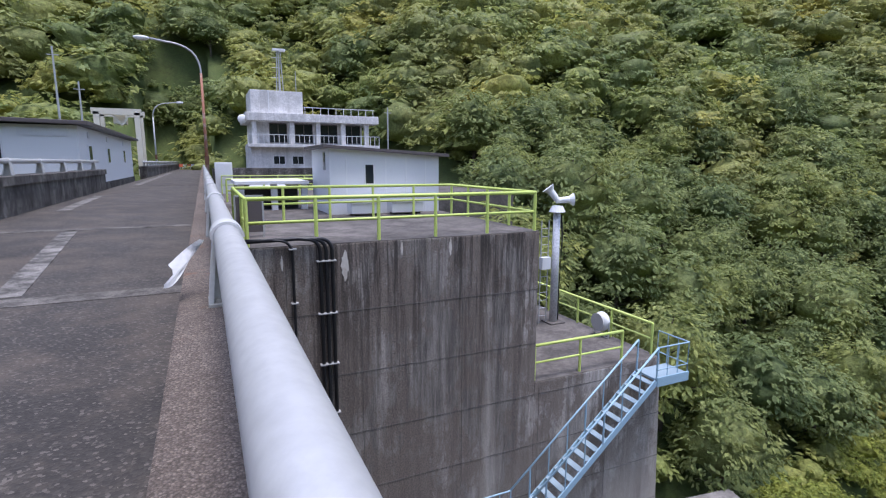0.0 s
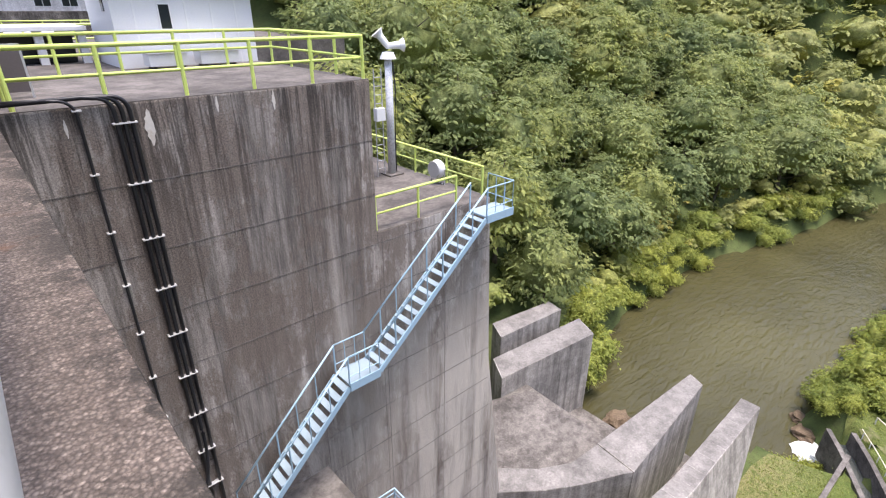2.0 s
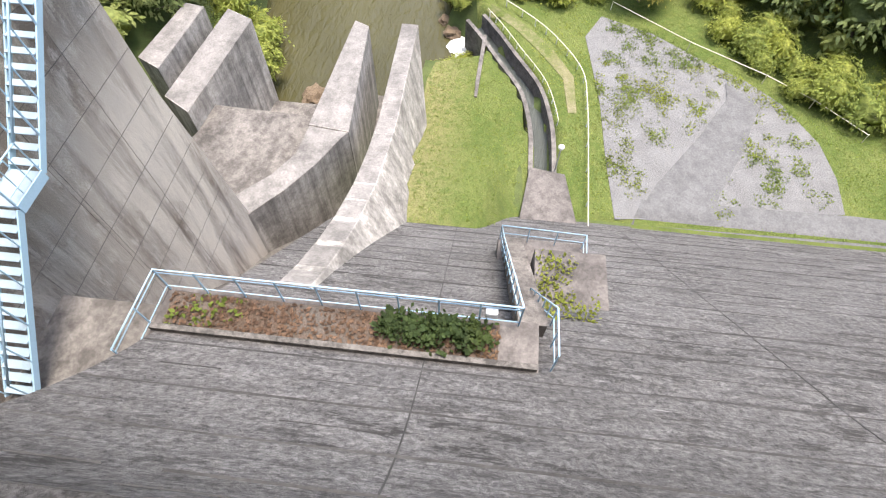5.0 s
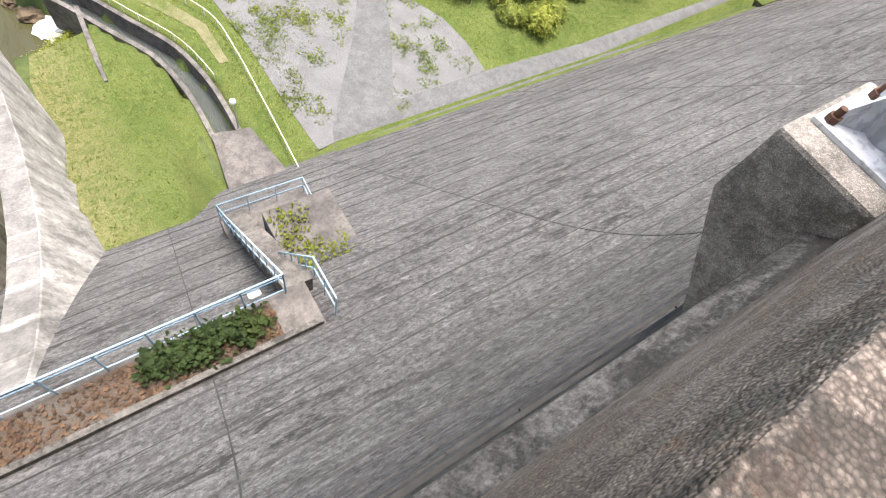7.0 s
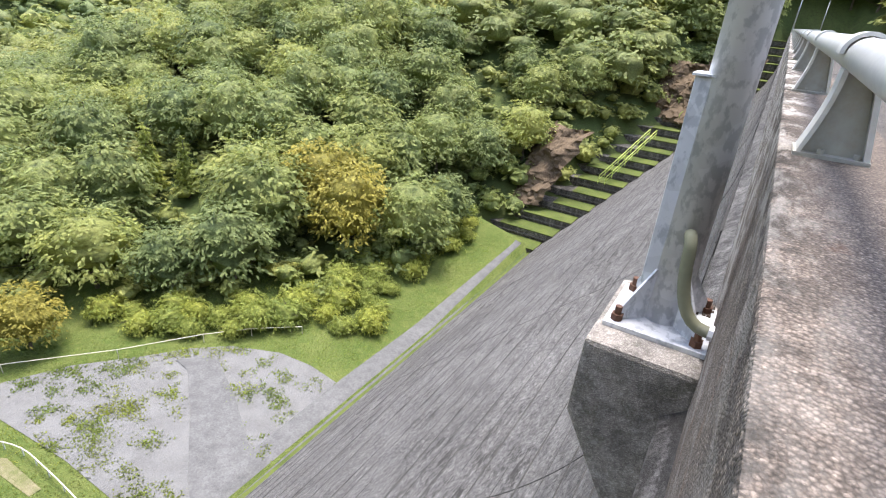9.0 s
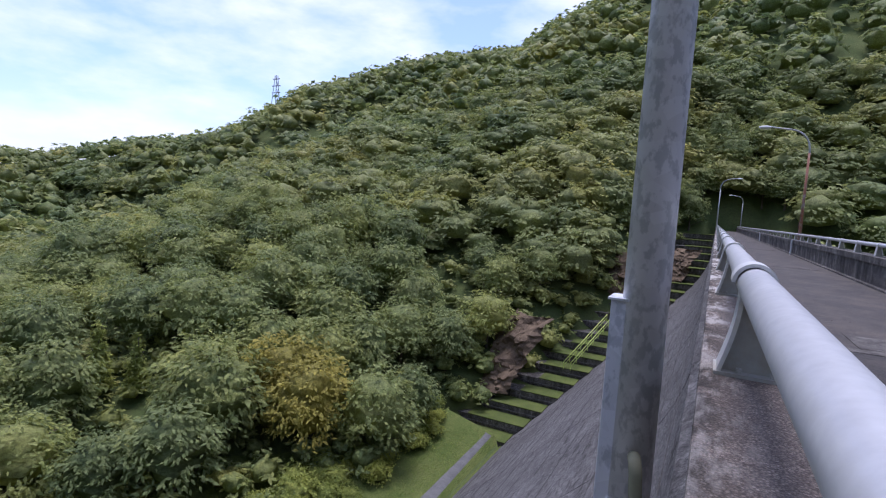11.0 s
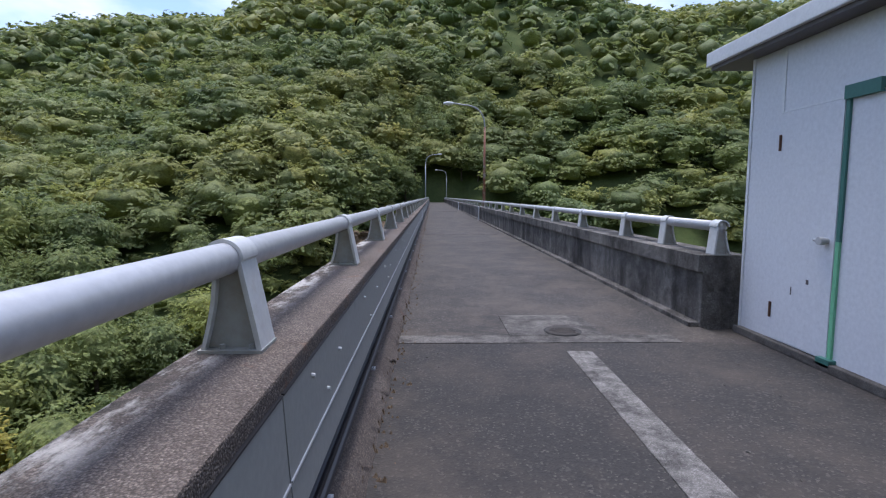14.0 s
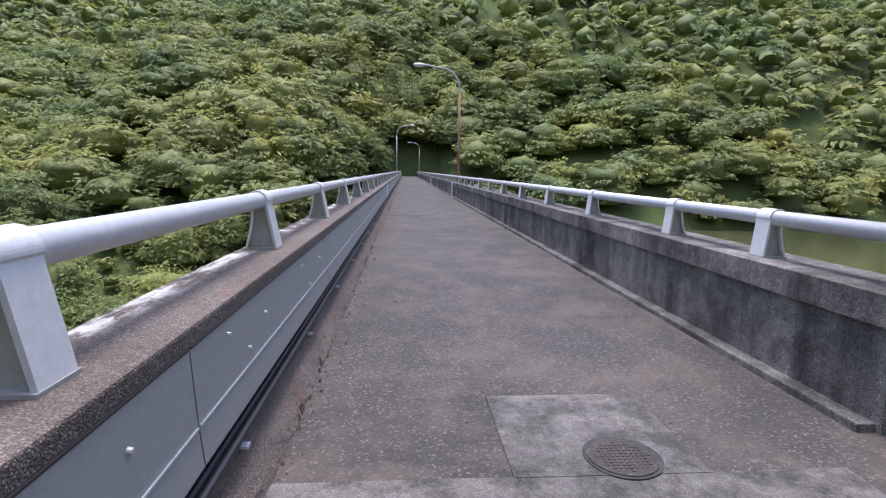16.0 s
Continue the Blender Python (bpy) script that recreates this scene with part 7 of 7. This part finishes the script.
for s in ((-0.35, -0.2), (0.35, -0.2), (0, 0.35)):
    part("antenna_leg", rod((3.4 + s[0], 2.5 + s[1], 9.7), (3.4 + s[0] * 0.5, 2.5 + s[1] * 0.5, 13.9), 0.05, 6), m_lampgrey, an)
for i in range(7):
    part("antenna_arm", bar((2.7, 2.5, 10.8 + 0.5 * i), (3.7, 2.5, 10.8 + 0.5 * i), 0.05, 0.05), m_white if i % 2 else m_rust, an)
part("antenna_head", boxed((2.8, 2.2, 14.0), (4.1, 2.8, 14.2)), m_white, an)
part("whip_aerial", rod((5.0, 2.0, 9.7), (5.0, 2.0, 12.0), 0.04, 6), m_lampgrey, off)
bm = bmesh.new()
bmesh.ops.create_uvsphere(bm, u_segments=14, v_segments=8, radius=0.5)
for v in bm.verts:
    v.co = Vector((v.co.x * 0.9 - 0.7, v.co.y * 0.4, v.co.z * 0.9 + 6.7))
part("dish", bm, m_white, off, "white dish aerial", smooth=True)
tagged(finish("office_ground", boxed((0.5, 40.0, -8), (24, 70, -0.9), 0.05), m_top), "levelled ground round the office", "ground slab", kind="structure")
tagged(finish("office_wall", boxed((0.6, 44.0, -0.9), (14, 44.4, 1.0), 0.03), m_par_in), "dark retaining wall before the office", "wall", kind="structure")

# pylon on the ridge
R_ = 330.0
px, py = R_ * math.sin(radians(46.3)), -R_ * math.cos(radians(46.3))
pz = float(terrain(px, py))
py_ = thing("pylon", "far steel lattice pylon on the ridge", "pylon", (px, py, pz))
for sx, sy in ((-1, -1), (1, -1), (1, 1), (-1, 1)):
    part("leg", rod((2.2 * sx, 2.2 * sy, -2), (0.5 * sx, 0.5 * sy, 24), 0.22, 5), m_lampgrey, py_)
for z, w in ((14, 5.0), (18, 5.0), (22, 4.0)):
    part("crossarm", bar((-w / 1.5, 0, z), (w / 1.5, 0, z), 0.4, 0.4), m_redbrown, py_)
for i in range(5):
    z0, z1 = 4.2 * i, 4.2 * (i + 1)
    w0, w1 = 2.2 - 0.07 * z0, 2.2 - 0.07 * z1
    part("brace", rod((-w0, -w0, z0), (w1, -w1, z1), 0.14, 5), m_lampgrey, py_)
    part("brace", rod((w0, -w0, z0), (-w1, -w1, z1), 0.14, 5), m_lampgrey, py_)

# ---- small growth ----


def tufts(name, pts, label, mat, size, n, spread_, up=0.6):
    q = []
    for x, y, z in pts:
        p = np.array([x, y, z]) + rng.normal(size=(n, 3)) * np.array([spread_, spread_, 0.0])
        a = rng.uniform(0, 6.28, n)
        lean_ = rng.uniform(0.1, 0.9, n)
        s = size * rng.uniform(0.5, 1.4, n)
        d = np.stack([np.cos(a) * lean_, np.sin(a) * lean_, np.full(n, up)], -1)
        w = np.stack([-np.sin(a), np.cos(a), np.zeros(n)], -1) * 0.28
        S = s[:, None]
        q.append(np.stack([p, p + (d * 0.55 + w) * S, p + d * S, p + (d * 0.55 - w) * S], 1))
    me = quads_mesh(name, np.concatenate(q), mat)
    return tagged(new(name, me), label, "plants", kind="stuff")


def in_poly(x, y, poly):
    c = False
    for (xa, ya), (xb, yb) in zip(poly, poly[1:] + poly[:1]):
        if (ya > y) != (yb > y) and x < (xb - xa) * (y - ya) / (yb - ya) + xa:
            c = not c
    return c


PATHS = [[(19.25, -7.3), (22.6, -9.2), (32.9, -15.3), (30.5, -17.2), (22.0, -13.0), (19.3, -12.0)], [(18.7, -50), (21.3, -8.2), (21.6, -20.8), (19.9, -50)]]
CANAL_A = np.array(CL)


def canal_dist(x, y):
    return float(np.min(np.hypot(CANAL_A[:, 0] - x, CANAL_A[:, 1] - y)))


gp = []
while len(gp) < 9000:
    x, y = rng.uniform(14, 46), rng.uniform(-48, 6.6)
    if in_poly(x, y, yard_grass) and not in_poly(x, y, gravel) and canal_dist(x, y) > 1.1 and x > face_x(float(terrain(x, y)) + 0.5) + 0.4 and not (17.5 < x < 23 and -4.3 < y < -0.3) and not any(in_poly(x, y, p) for p in PATHS):
        gp.append((x, y, float(terrain(x, y)) + 0.04))
tufts("grass", gp, "short green grass tufts", m_leaf_low, 0.11, 5, 0.2)
wp = []
cent = [(rng.uniform(21, 40), rng.uniform(-20, -5.5)) for _ in range(110)]
for cx, cy in cent:
    for _ in range(int(rng.integers(4, 26))):
        x, y = cx + rng.normal() * 0.55, cy + rng.normal() * 0.35
        if in_poly(x, y, gravel) and not any(in_poly(x, y, p) for p in PATHS):
            wp.append((x, y, -24.9))
tufts("weeds", wp, "low green weeds growing through the gravel", m_leaf_low, 0.17, 11, 0.18, 0.4)
sp = [(rng.uniform(4.7, 5.35), 1.5 + 2.6 * rng.random() ** 1.0, -10.55 + 0.25 * rng.random()) for _ in range(170)]
tufts("bramble", sp, "dense green bramble growing on the walkway", m_leaf_con, 0.20, 7, 0.10, 0.5)
sp = [(rng.uniform(8.0, 9.6), rng.uniform(-1.3, -0.1), -13.95) for _ in range(60)] + [(rng.uniform(4.6, 5.3), rng.uniform(7.5, 9.3), -10.55) for _ in range(20)] + [(rng.uniform(6.6, 7.6), rng.uniform(-1.9, -0.1), -13.2) for _ in range(60)]
tufts("scrub", sp, "sparse green scrub on the concrete", m_leaf_low, 0.16, 5, 0.12, 0.6)

# pale flecks of dry leaf and grit on the road
fl = bmesh.new()
fr = random.Random(9)
for _ in range(150):
    x, y = fr.uniform(-3.2, -0.3), -14 + 14 * fr.random() ** 0.7
    a, w = fr.uniform(0, 6.28), fr.uniform(0.004, 0.011)
    add_bar(fl, (x, y, 0.004), (x + 2 * w * math.cos(a), y + 2 * w * math.sin(a), 0.006), w, 0.004)
tagged(finish("road_flecks", fl, m_strip), "dry leaf flecks scattered on the road", "leaf litter", kind="stuff")

# dead leaves lying on the walkway shelf
dl = np.stack([rng.uniform(4.55, 5.4, 900), 1.3 + 8.1 * rng.random(900), np.full(900, -10.53)], -1)
ang, sz = rng.uniform(0, 6.28, 900), rng.uniform(0.03, 0.08, 900)[:, None]
ax = np.stack([np.cos(ang), np.sin(ang), rng.uniform(-0.3, 0.3, 900)], -1) * sz
bx = np.stack([-np.sin(ang), np.cos(ang), rng.uniform(-0.3, 0.3, 900)], -1) * sz * 0.6
shed_leaves = new("fallen_leaves", quads_mesh("fallen_leaves", np.stack([dl - ax, dl + bx, dl + ax, dl - bx], 1), m_deadleaf))
tagged(shed_leaves, "curled red-brown leaves strewn on the walkway shelf", "leaf litter", kind="stuff")
